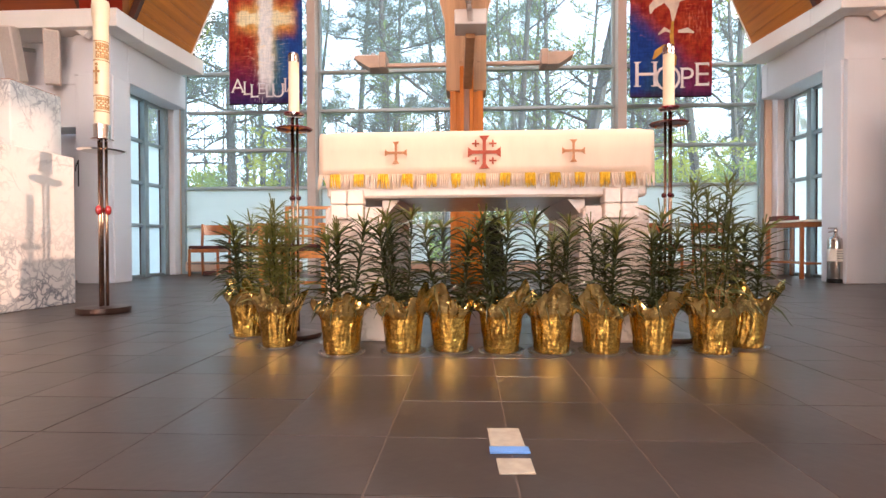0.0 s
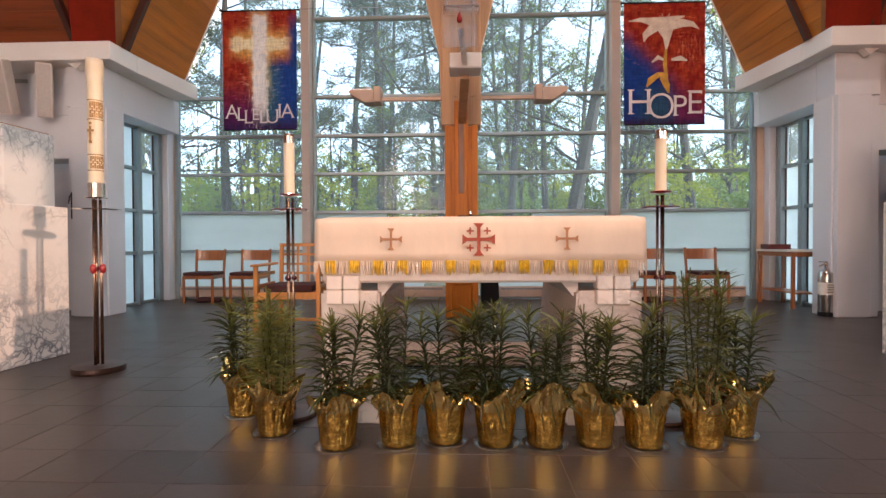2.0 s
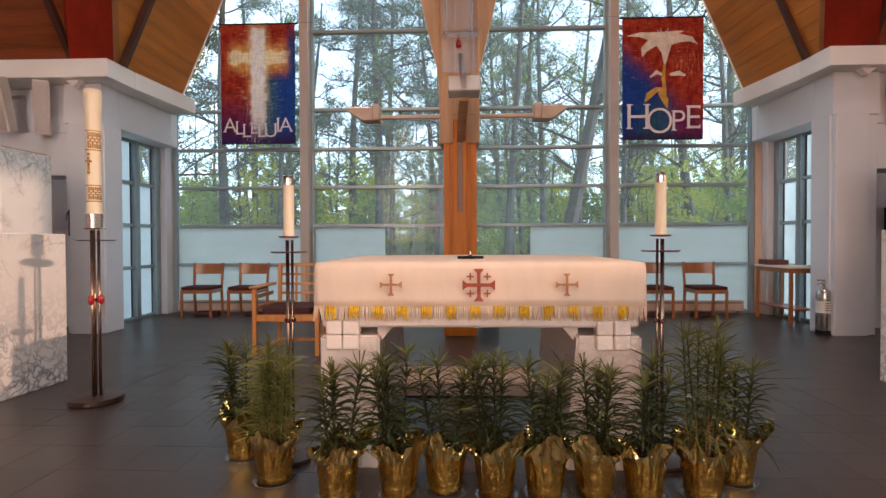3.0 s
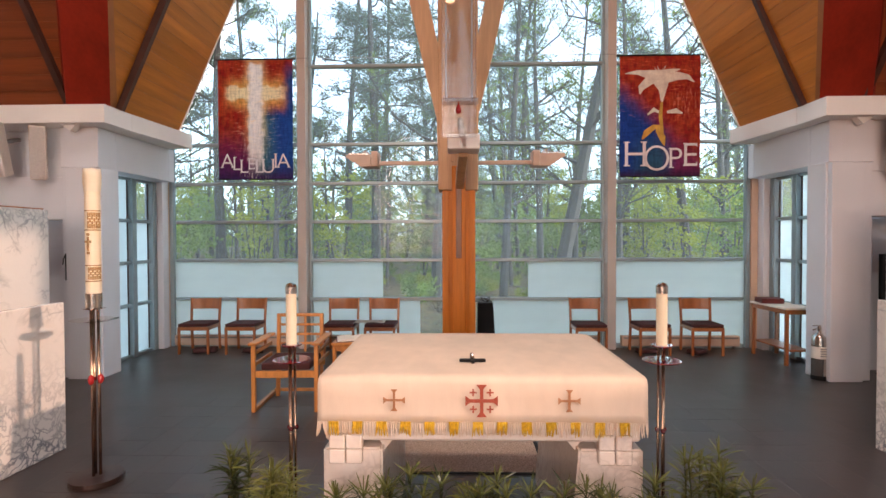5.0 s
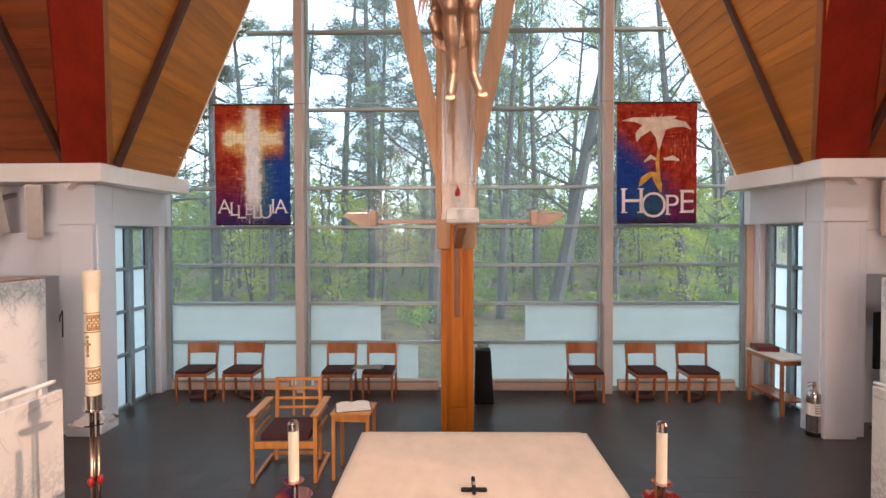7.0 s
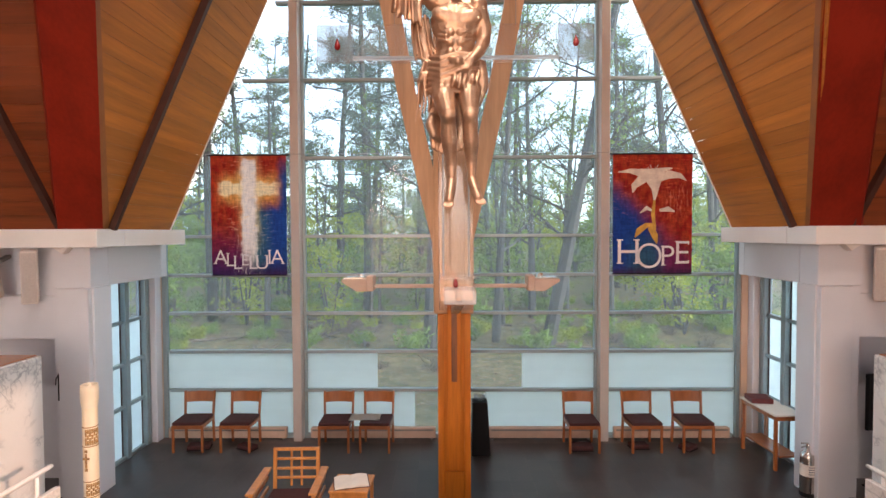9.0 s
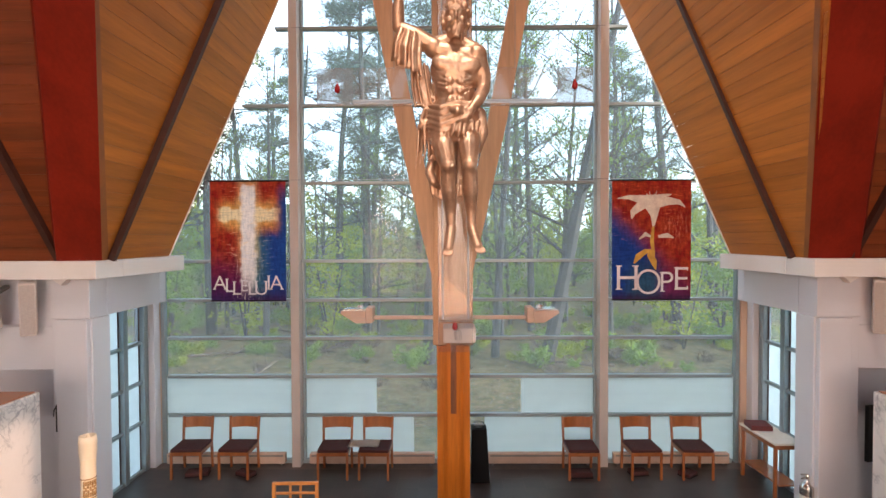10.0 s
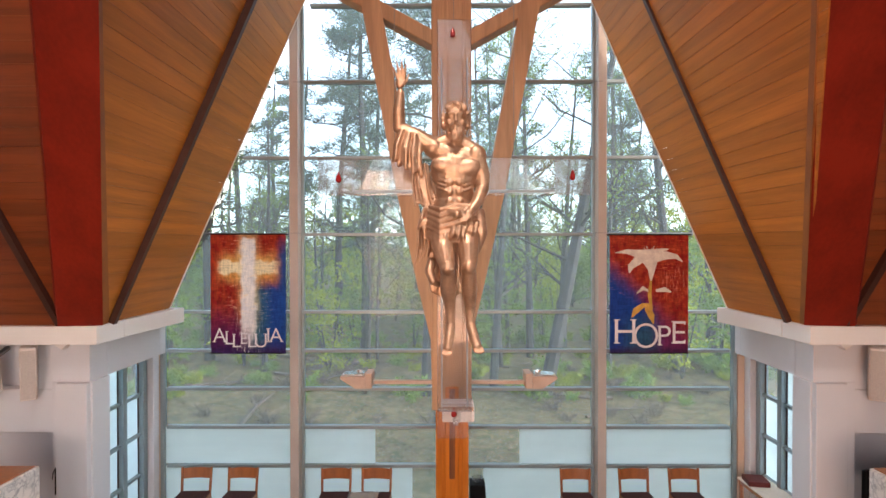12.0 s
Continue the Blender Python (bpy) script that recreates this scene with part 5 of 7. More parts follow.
        col = mixc(step(mathn('ADD', z, mathn('MULTIPLY', x, 0.9)), -0.40, 0.15), low, red)
        col = mixc(mathn('MULTIPLY', step(mathn('ABSOLUTE', mathn('ADD', x, 0.12), 0), 0.38, 0.10), step(down, 0.1, 0.7)), col, (0.035, 0.13, 0.24))
        col = mixc(step(down, 0.75, 0.98), col, (0.06, 0.02, 0.09))
    def strokes(sx_, sz_, sc):
        m2 = nt.nodes.new("ShaderNodeMapping")
        m2.inputs["Scale"].default_value = (sx_, 1, sz_)
        links(nt, tc.outputs["Object"], m2.inputs[0])
        no = nt.nodes.new("ShaderNodeTexNoise")
        no.inputs["Scale"].default_value, no.inputs["Detail"].default_value, no.inputs["Roughness"].default_value = sc, 5, 0.7
        links(nt, m2.outputs[0], no.inputs["Vector"])
        return no.outputs[0]

    across, upright = strokes(1.0, 5.0, 6.0), strokes(5.0, 1.0, 6.0)
    if kind == "cross":
        # dry-brushed flecks dragged out of the cross
        fl = mathn('MULTIPLY', step(across, 0.56, 0.64), step(ax, 0.50, 0.15))
        col = mixc(mathn('MULTIPLY', fl, mathn('MULTIPLY', step(z, -0.62, -0.3), 0.55)), col, (0.80, 0.62, 0.42))
        fd = mathn('MULTIPLY', step(upright, 0.55, 0.62), mathn('MULTIPLY', step(ax, 0.28, 0.08), step(down, 0.05, 0.3)))
        col = mixc(mathn('MULTIPLY', fd, 0.7), col, (0.78, 0.74, 0.80))
    else:
        fl = mathn('MULTIPLY', step(across, 0.57, 0.66), step(z, -0.2, 0.25))
        col = mixc(mathn('MULTIPLY', fl, 0.5), col, (0.70, 0.26, 0.12))
        # dry tan strokes beside the bloom
        tan = mathn('MULTIPLY', step(upright, 0.50, 0.62), mathn('MULTIPLY', step(x, 0.08, 0.30), step(mathn('ABSOLUTE', mathn('SUBTRACT', z, 0.22), 0), 0.34, 0.08)))
        col = mixc(mathn('MULTIPLY', tan, 0.45), col, (0.72, 0.38, 0.24))
    br = mathn('MULTIPLY', mathn('ADD', across, upright), 0.5)
    dark = mixc(step(br, 0.38, 0.60), (0.55, 0.52, 0.58), (1.4, 1.32, 1.25))
    n = nt.nodes.new("ShaderNodeMix")
    n.data_type, n.blend_type = 'RGBA', 'MULTIPLY'
    n.inputs[0].default_value = 0.7
    if kind == "cross":
        links(nt, mathn('MULTIPLY_ADD', clear, -0.35, 0.75), n.inputs[0])
    links(nt, col, n.inputs[6])
    links(nt, dark, n.inputs[7])
    links(nt, n.outputs[2], b.inputs["Base Color"])
    return m


M_BANNER_CROSS = banner_material("banner_print_cross", "cross")
M_BANNER_LILY = banner_material("banner_print_lily", "lily")
M_LETTER = material("white_lettering", (0.80, 0.76, 0.80), 0.8, vary=0.03)
M_PETAL = material("printed_petal", (0.80, 0.74, 0.66), 0.8, vary=0.14, scale=9, second=(0.55, 0.48, 0.45))
M_PETALGOLD = material("printed_gold_leaf", (0.72, 0.42, 0.08), 0.8, vary=0.2, scale=9)


def letters(parent, text, xs, size, y, scales):
    for ch, (x, z), k in zip(text, xs, scales):
        cu = bpy.data.curves.new("glyph", 'FONT')
        cu.body, cu.size, cu.extrude, cu.align_x, cu.offset = ch, size * k, 0.001, 'CENTER', (-0.016 if ch == "O" else -0.007) * size
        tmp = bpy.data.objects.new("glyph", cu)
        me = bpy.data.meshes.new_from_object(tmp)
        bpy.data.objects.remove(tmp)
        bpy.data.curves.remove(cu)
        # short serifs on the stem ends
        gx = [v.co.x for v in me.vertices]
        gy = [v.co.y for v in me.vertices]
        l, r, lo, hi = min(gx), max(gx), min(gy), max(gy)
        st, sw = 0.055 * size * k, 0.06 * size * k
        ends = {"A": [(l + st, lo), (r - st, lo)], "L": [(l + st, hi), (l + st, lo)], "E": [(l + st, hi), (l + st, lo)], "U": [(l + st, hi), (r - st, hi)],
                "I": [((l + r) / 2, hi), ((l + r) / 2, lo)], "H": [(l + st, hi), (l + st, lo), (r - st, hi), (r - st, lo)], "P": [(l + st, hi), (l + st, lo)]}.get(ch, [])
        bm = bmesh.new()
        bm.from_mesh(me)
        for ex, ey in ends:
            e0 = ey if ey == lo else ey - 0.03 * size * k
            box(bm, ex - st * 0.5 - sw, ex + st * 0.5 + sw, e0, e0 + 0.03 * size * k, -0.0008, 0.0013)
        if ch in "LE":
            for ey in ([lo, hi - 0.11 * size * k] if ch == "E" else [lo]):
                box(bm, r - 0.03 * size * k, r, ey, ey + 0.11 * size * k, -0.0008, 0.0013)
        bm.to_mesh(me)
        bm.free()
        me.transform(Matrix.Rotation(math.pi / 2, 4, 'X') @ Matrix.Diagonal((0.93 if ch == "O" else 1.0, 1, 1, 1)))
        me.materials.clear()
        me.materials.append(M_LETTER)
        ob = new("letter", me)
        ob.parent = parent
        ob.location = (x, y, z)


def cloth_sheet(w, h, seed, nx=24, nz=36, amp=0.012):
    bm = bmesh.new()
    rows = []
    for j in range(nz + 1):
        row = []
        for i in range(nx + 1):
            x, z = (i / nx - 0.5) * w, (j / nz - 0.5) * h
            f = (0.5 - j / nz) + 0.5
            y = amp * f * (math.sin(x * 7 + seed) * 0.6 + noise.noise(Vector((x * 2.2, seed, z * 1.1))))
            row.append(bm.verts.new((x, y, z)))
        rows.append(row)
    for j in range(nz):
        for i in range(nx):
            bm.faces.new((rows[j][i], rows[j][i + 1], rows[j + 1][i + 1], rows[j + 1][i]))
    bmesh.ops.solidify(bm, geom=bm.faces[:], thickness=0.004)
    return bm


def petal(bm, pts, widths, y):
    """A flat printed petal along a line of (x, z)."""
    prev = None
    for i, ((x, z), w) in enumerate(zip(pts, widths)):
        a = pts[max(i - 1, 0)]
        c = pts[min(i + 1, len(pts) - 1)]
        dx, dz = c[0] - a[0], c[1] - a[1]
        ln = math.hypot(dx, dz)
        nx, nz = -dz / ln, dx / ln
        cur = (bm.verts.new((x + nx * w, y, z + nz * w)), bm.verts.new((x - nx * w, y, z - nz * w)))
        if prev:
            bm.faces.new((prev[0], prev[1], cur[1], cur[0]))
        prev = cur


def build_banner(x0, x1, z0, z1, kind):
    cx, cz, w, h = (x0 + x1) / 2, (z0 + z1) / 2, x1 - x0, z1 - z0
    lab = "fabric banner painted with a glowing cross in red and blue" if kind == "cross" else "fabric banner painted with a white lily in red and blue"
    t = root("banner", lab, "banner", group="hanging banners", at=Matrix.Translation((cx, 8.40, cz)))
    part("cloth", cloth_sheet(w, h, 1.0 if kind == "cross" else 2.6), M_BANNER_CROSS if kind == "cross" else M_BANNER_LILY, t)
    part("rod", tube(bmesh.new(), [(-w / 2 - 0.05, 0, h / 2 + 0.008), (w / 2 + 0.05, 0, h / 2 + 0.008)], [0.012, 0.012], 10), M_BLACK, t, "thin dark hanging rod")
    part("hem_rod", tube(bmesh.new(), [(-w / 2, 0, -h / 2 + 0.005), (w / 2, 0, -h / 2 + 0.005)], [0.010, 0.010], 10), M_BLACK, t)
    yl = -0.024
    if kind == "cross":
        xs = [(-0.45, -0.765), (-0.30, -0.80), (-0.185, -0.845), (-0.065, -0.79), (0.06, -0.845), (0.205, -0.845), (0.325, -0.765), (0.45, -0.765)]
        letters(t, "ALLELUIA", xs, 0.33, yl, [1.0, 0.95, 0.95, 0.8, 0.95, 0.98, 1.0, 1.0])
    else:
        xs = [(-0.385, -0.78), (-0.055, -0.85), (0.225, -0.81), (0.455, -0.78)]
        letters(t, "HOPE", xs, 0.53, yl, [1.08, 1.10, 0.88, 1.0])
        bm = bmesh.new()
        yp = -0.021
        petal(bm, [(-0.55, 0.66), (-0.36, 0.68), (-0.16, 0.64), (0.0, 0.56)], [0.005, 0.035, 0.07, 0.06], yp)
        petal(bm, [(0.52, 0.52), (0.42, 0.60), (0.26, 0.62), (0.06, 0.56)], [0.005, 0.04, 0.065, 0.06], yp - 0.002)
        petal(bm, [(-0.32, 0.34), (-0.30, 0.44), (-0.20, 0.53), (-0.04, 0.60)], [0.01, 0.05, 0.07, 0.05], yp - 0.004)
        petal(bm, [(0.02, 0.22), (0.03, 0.40), (0.0, 0.56), (0.0, 0.66)], [0.015, 0.06, 0.14, 0.16], yp - 0.006)
        for k in range(6):
            petal(bm, [(-0.02 + 0.01 * k, 0.64), (-0.09 + 0.04 * k, 0.74 + 0.03 * math.sin(k * 2))], [0.005, 0.007], yp - 0.008)
        petal(bm, [(-0.20, 0.70), (0.0, 0.66), (0.20, 0.70), (0.30, 0.72)], [0.012, 0.05, 0.03, 0.006], yp - 0.007)
        petal(bm, [(0.34, 0.04), (0.24, 0.08), (0.10, 0.06)], [0.012, 0.04, 0.02], yp)
        petal(bm, [(-0.20, 0.02), (-0.10, 0.10), (0.0, 0.05)], [0.01, 0.035, 0.015], yp)
        part("lily_print", bm, M_PETAL, t, "white lily printed on the banner")
        bm = bmesh.new()
        petal(bm, [(0.02, 0.22), (0.0, 0.0), (0.03, -0.25)], [0.018, 0.03, 0.022], yp - 0.002)
        petal(bm, [(-0.28, -0.36), (-0.22, -0.26), (-0.10, -0.17), (0.0, -0.16)], [0.01, 0.05, 0.04, 0.02], yp - 0.004)
        petal(bm, [(0.06, -0.46), (0.03, -0.34), (-0.03, -0.22), (-0.04, -0.16)], [0.01, 0.05, 0.05, 0.02], yp - 0.006)
        part("gold_leaf_print", bm, M_PETALGOLD, t, "golden leaves printed on the banner")


build_banner(-3.335, -2.136, 2.75, 4.645, "cross")
build_banner(3.013, 4.256, 2.752, 4.63, "lily")
thing("banner_cable", tube(bmesh.new(), [(-4.0, 8.41, 4.67), (0.49, 8.41, 4.665), (4.98, 8.41, 4.67)], [0.004] * 3, 5), M_CABLE, "thin steel cable that carries the banners", "cable")
thing("upper_cable", tube(bmesh.new(), [(-2.06, 8.57, 7.12), (0.49, 8.575, 7.115), (2.95, 8.57, 7.12)], [0.004] * 3, 5), M_CABLE, "thin steel cable across the great window", "cable")


# ---- altar ----
def build_altar():
    t = root("altar", "pale marble altar table on two slab legs", "altar")
    part("slab", boxes((-0.22, 1.41, 2.80, 4.02, 0.745, 1.076), bevel=0.012), M_STONE, t)
    for s, x0, x1, xi in ((0, -0.235, 0.075, 0.085), (1, 1.10, 1.43, 1.04)):
        bm = bmesh.new()
        if s == 0:
            prism(bm, [(x0, 2.82, 0), (xi, 2.82, 0), (x1, 2.82, 0.70), (x0, 2.82, 0.70)], (0, 1.15, 0))
        else:
            prism(bm, [(xi, 2.82, 0), (x1, 2.82, 0), (x1, 2.82, 0.70), (x0, 2.82, 0.70)], (0, 1.15, 0))
        bmesh.ops.bevel(bm, geom=bm.edges[:], offset=0.012, segments=2, affect='EDGES')
        leg = part("leg", bm, M_STONE, t)
        c = x0 + 0.125 if s == 0 else x1 - 0.155
        for i in (0, 1):
            for j in (0, 1):
                part("block", boxes((c - 0.085 + 0.087 * i, c - 0.002 + 0.087 * i, 2.775, 2.86, 0.634 + 0.077 * j, 0.709 + 0.077 * j), bevel=0.006), M_STONE, leg)
        bm = bmesh.new()
        e = x1 if s == 0 else x0
        d = 0.07 if s == 0 else -0.07
        prism(bm, [(e - d * 0.3, 2.90, 0.66), (e, 2.90, 0.66), (e + d, 2.90, 0.743), (e - d * 0.3, 2.90, 0.743)], (0, 1.0, 0))
        part("bracket", bm, M_STONE, t)
    return t


build_altar()


def flared_cross(bm, cx, cz, size, y, flare=0.16, thick=0.105):
    h = size / 2
    for a in range(4):
        c, s = math.cos(a * math.pi / 2), math.sin(a * math.pi / 2)
        q = []
        for u, w in ((0.0, thick * size / 2), (0.72 * h, thick * size / 2), (h, flare * size), (h * 1.0, -flare * size), (0.72 * h, -thick * size / 2), (0.0, -thick * size / 2)):
            q.append((cx + u * c - w * s, y, cz + u * s + w * c))
        prism(bm, q, (0, -0.003 - 0.0006 * a, 0))
    return bm


def build_altar_cloth():
    t = root("altar_cloth", "cream altar cloth with embroidered crosses and a gold-tasselled fringe", "altar cloth")
    rng = random.Random(8)
    x0, x1 = -0.25, 1.435
    nx = 60
    line = [(4.04, 0.86), (4.05, 0.98), (4.045, 1.06), (4.02, 1.086)] + [(4.0 - 0.07 * k, 1.087) for k in range(1, 17)] + [(2.82, 1.087), (2.79, 1.078), (2.776, 1.05), (2.772, 0.98), (2.768, 0.90), (2.762, 0.855)]
    bm = bmesh.new()
    rows = []
    for j, (y, z) in enumerate(line):
        row = []
        for i in range(nx + 1):
            f = i / nx
            x = x0 + (x1 - x0) * f
            drop = max(0.0, 1.08 - z)
            wave = 0.005 * drop / 0.22 * (math.sin(x * 13 + 1) * 0.5 + noise.noise(Vector((x * 4, 0.3, 0))))
            edge = 0.0
            if f < 0.02 or f > 0.98:
                edge = -0.006
            row.append(bm.verts.new((x, y + (wave if y < 3.4 else -wave), z + edge + 0.0015 * noise.noise(Vector((x * 6, y * 6, z))))))
        rows.append(row)
    for a, b in zip(rows, rows[1:]):
        for i in range(nx):
            bm.faces.new((a[i], a[i + 1], b[i + 1], b[i]))
    bm.normal_update()
    bmesh.ops.solidify(bm, geom=bm.faces[:], thickness=-0.004)
    part("cloth", bm, M_CLOTH, t, smooth=True)
    bm = bmesh.new()
    golds = [-0.165 + 0.1232 * k for k in range(13)]
    x = x0 + 0.004
    while x < x1:
        if not any(abs(x - g) < 0.026 for g in golds):
            dx, ln = rng.uniform(-0.012, 0.012), rng.uniform(0.055, 0.078)
            tube(bm, [(x, 2.762, 0.860), (x + dx * 0.4, 2.757, 0.86 - ln * 0.5), (x + dx, 2.758, 0.86 - ln)], [0.0042, 0.0038, 0.002], 4)
        x += 0.0085
    tagged(part("fringe", bm, M_CLOTH, t, "cream knotted fringe"), kind="stuff")
    for g in golds:
        bm = bmesh.new()
        for k in range(8):
            xx = g - 0.022 + 0.0063 * k
            dx, ln = rng.uniform(-0.010, 0.010), rng.uniform(0.055, 0.075)
            tube(bm, [(xx, 2.759, 0.862), (xx + dx * 0.4, 2.753, 0.86 - ln * 0.5), (xx + dx, 2.754, 0.86 - ln)], [0.0046, 0.0042, 0.002], 4)
        part("gold_tassel", bm, M_GOLDTHREAD, t, "gold thread tassel")
    bm = bmesh.new()
    flared_cross(bm, 0.593, 0.968, 0.165, 2.7655)
    for sx in (-1, 1):
        for sz in (-1, 1):
            flared_cross(bm, 0.593 + sx * 0.043, 0.968 + sz * 0.043, 0.036, 2.7655, 0.12, 0.22)
    part("embroidered_cross", bm, M_REDTHREAD, t, "red embroidered cross with four small crosses")
    for x in (0.146, 1.037):
        bm = bmesh.new()
        flared_cross(bm, x, 0.970, 0.112, 2.7655)
        part("embroidered_cross", bm, M_TANTHREAD, t, "tan embroidered cross")


build_altar_cloth()
altar_crucifix = root("altar_crucifix", "small dark crucifix lying on the altar cloth", "crucifix")
part("crossbar", boxes((0.482, 0.632, 3.085, 3.115, 1.090, 1.106), bevel=0.004), M_BLACK, altar_crucifix)
part("upright", boxes((0.546, 0.568, 3.118, 3.25, 1.090, 1.108), bevel=0.004), M_BLACK, altar_crucifix)
part("upright", boxes((0.546, 0.568, 3.05, 3.082, 1.090, 1.108), bevel=0.004), M_BLACK, altar_crucifix)
part("figure", boxes((0.549, 0.565, 3.09, 3.13, 1.1085, 1.135), bevel=0.006), M_STEEL, altar_crucifix, "small silvery relief")


# ---- candles ----
def build_altar_candle(x, y):
    t = root("altar_candlestick", "tall brass candlestick with drip pans and a cream candle", "candlestick", group="altar candlesticks", at=Matrix.Translation((x, y, 0)))
    part("base", lathe(bmesh.new(), [(0.135, 0), (0.14, 0.012), (0.135, 0.024), (0.05, 0.03)], 32), M_BASE, t, "dark bronze foot disc", smooth=False)
    for a in (0.5, 2.6, 4.7):
        dx, dy = 0.017 * math.cos(a), 0.017 * math.sin(a)
        part("rod", tube(bmesh.new(), [(dx, dy, 0.03), (dx, dy, 1.2)], [0.0075, 0.0075], 10), M_BRONZE_ROD, t, smooth=True)
    bm = bmesh.new()
    for a in (0.5, 2.6, 4.7):
        bmesh.ops.create_uvsphere(bm, u_segments=10, v_segments=8, radius=0.014, matrix=Matrix.Translation((0.022 * math.cos(a), 0.022 * math.sin(a), 0.76)))
    part("knop", bm, M_BEAD, t, "small dark red beads", smooth=True)
    part("drip_pan", lathe(bmesh.new(), [(0.02, 1.128), (0.092, 1.130), (0.100, 1.136), (0.098, 1.139), (0.02, 1.139)], 32), M_PANRED, t, "dark red glossy drip pan")
    part("drip_pan", lathe(bmesh.new(), [(0.02, 1.210), (0.050, 1.212), (0.056, 1.218), (0.054, 1.221), (0.02, 1.221)], 32), M_PANRED, t, "dark red glossy drip pan")
    part("candle", lathe(bmesh.new(), [(0.0285, 1.2215), (0.0285, 1.498)], 24), M_WAX, t, "cream wax candle", smooth=False)
    part("follower", lathe(bmesh.new(), [(0.0305, 1.498), (0.0305, 1.535), (0.024, 1.548), (0.008, 1.556)], 24), M_STEEL, t, "shiny metal candle cap")
    return t


build_altar_candle(-0.438, 2.945)
build_altar_candle(1.568, 2.945)


def build_paschal():
    t = root("paschal_candlestick", "tall brass stand with a thick decorated paschal candle", "candlestick", at=Matrix.Translation((-2.215, 3.90, 0)))
    part("base", lathe(bmesh.new(), [(0.175, 0), (0.18, 0.015), (0.178, 0.045), (0.06, 0.05)], 40), M_BASE, t, "dark bronze foot disc")
    for a in (0.3, 2.4, 4.5):
        dx, dy = 0.026 * math.cos(a), 0.026 * math.sin(a)
        part("rod", tube(bmesh.new(), [(dx, dy, 0.05), (dx, dy, 1.28)], [0.0105, 0.0105], 10), M_BRONZE_ROD, t, smooth=True)
    for a in (0.3, 2.4, 4.5):
        bm = bmesh.new()
        bmesh.ops.create_uvsphere(bm, u_segments=12, v_segments=8, radius=1, matrix=Matrix.Translation((0.036 * math.cos(a), 0.036 * math.sin(a), 0.765)) @ Matrix.Diagonal((0.022, 0.022, 0.038, 1)))
        part("knop", bm, M_REDGLASS, t, "dark red bead", smooth=True)
    part("drip_pan", lathe(bmesh.new(), [(0.02, 1.197), (0.13, 1.200), (0.158, 1.208), (0.13, 1.212), (0.02, 1.210)], 40), M_PAN, t)
    part("drip_pan", lathe(bmesh.new(), [(0.02, 1.283), (0.07, 1.286), (0.078, 1.292), (0.02, 1.296)], 40), M_PAN, t)
    part("cup", lathe(bmesh.new(), [(0.054, 1.296), (0.056, 1.40), (0.052, 1.402)], 28), M_STEEL, t, "polished metal candle cup")
    part("candle", lathe(bmesh.new(), [(0.0505, 1.4025), (0.0505, 2.24), (0.047, 2.262), (0.036, 2.275), (0.016, 2.30), (0.005, 2.325)], 28), M_WAX, t, "thick cream wax candle")
    part("candle_rim", lathe(bmesh.new(), [(0.0525, 2.150), (0.054, 2.17), (0.058, 2.20), (0.060, 2.27), (0.055, 2.315), (0.052, 2.315), (0.057, 2.27), (0.055, 2.20)], 28, cap=False), M_FOLLOWER, t, "wide translucent rim of the candle", smooth=True)
    # raised wax reliefs: gilt lattice patches and a small flared cross
    def on_candle(deg, z, out=0.0525):
        return Matrix.Translation((out * math.cos(radians(deg)), out * math.sin(radians(deg)), z)) @ Matrix.Rotation(radians(deg + 90), 4, 'Z')
    for z0, z1 in ((1.50, 1.60), (1.875, 2.00)):
        for j in range(7):
            bm = bmesh.new()
            for k in range(2 + j % 2):
                z = z0 + (z1 - z0) * (k + 0.5) / (2 + j % 2)
                h = (z1 - z0) / (2 + j % 2) / 2 - 0.004
                sb = box(bmesh.new(), -0.0062, 0.0062, -0.002, 0.0015, -h, h, 0.0015)
                bmesh.ops.transform(sb, matrix=on_candle(-88 + j * 15, z), verts=sb.verts)
                me = bpy.data.meshes.new("relief")
                sb.to_mesh(me)
                bm.from_mesh(me)
                sb.free()
            part("wax_relief", bm, M_WAXGOLD, t, "brown gilt raised wax tablet")
        part("band", lathe(bmesh.new(), [(0.0512, z0 - 0.012), (0.0512, z0 - 0.004)], 28, cap=False), M_WAXGOLD, t, "thin brown gilt wax band")
        part("band", lathe(bmesh.new(), [(0.0512, z1 + 0.004), (0.0512, z1 + 0.012)], 28, cap=False), M_WAXGOLD, t, "thin brown gilt wax band")
    for w, h, z in ((0.007, 0.052, 1.765), (0.024, 0.008, 1.782), (0.010, 0.010, 1.835), (0.010, 0.010, 1.70)):
        bm = box(bmesh.new(), -w, w, -0.007, 0.001, -h, h, 0.002)
        bmesh.ops.transform(bm, matrix=on_candle(-88, z), verts=bm.verts)
        part("candle_cross", bm, M_WAXGOLD, t, "gilt raised wax cross")


build_paschal()


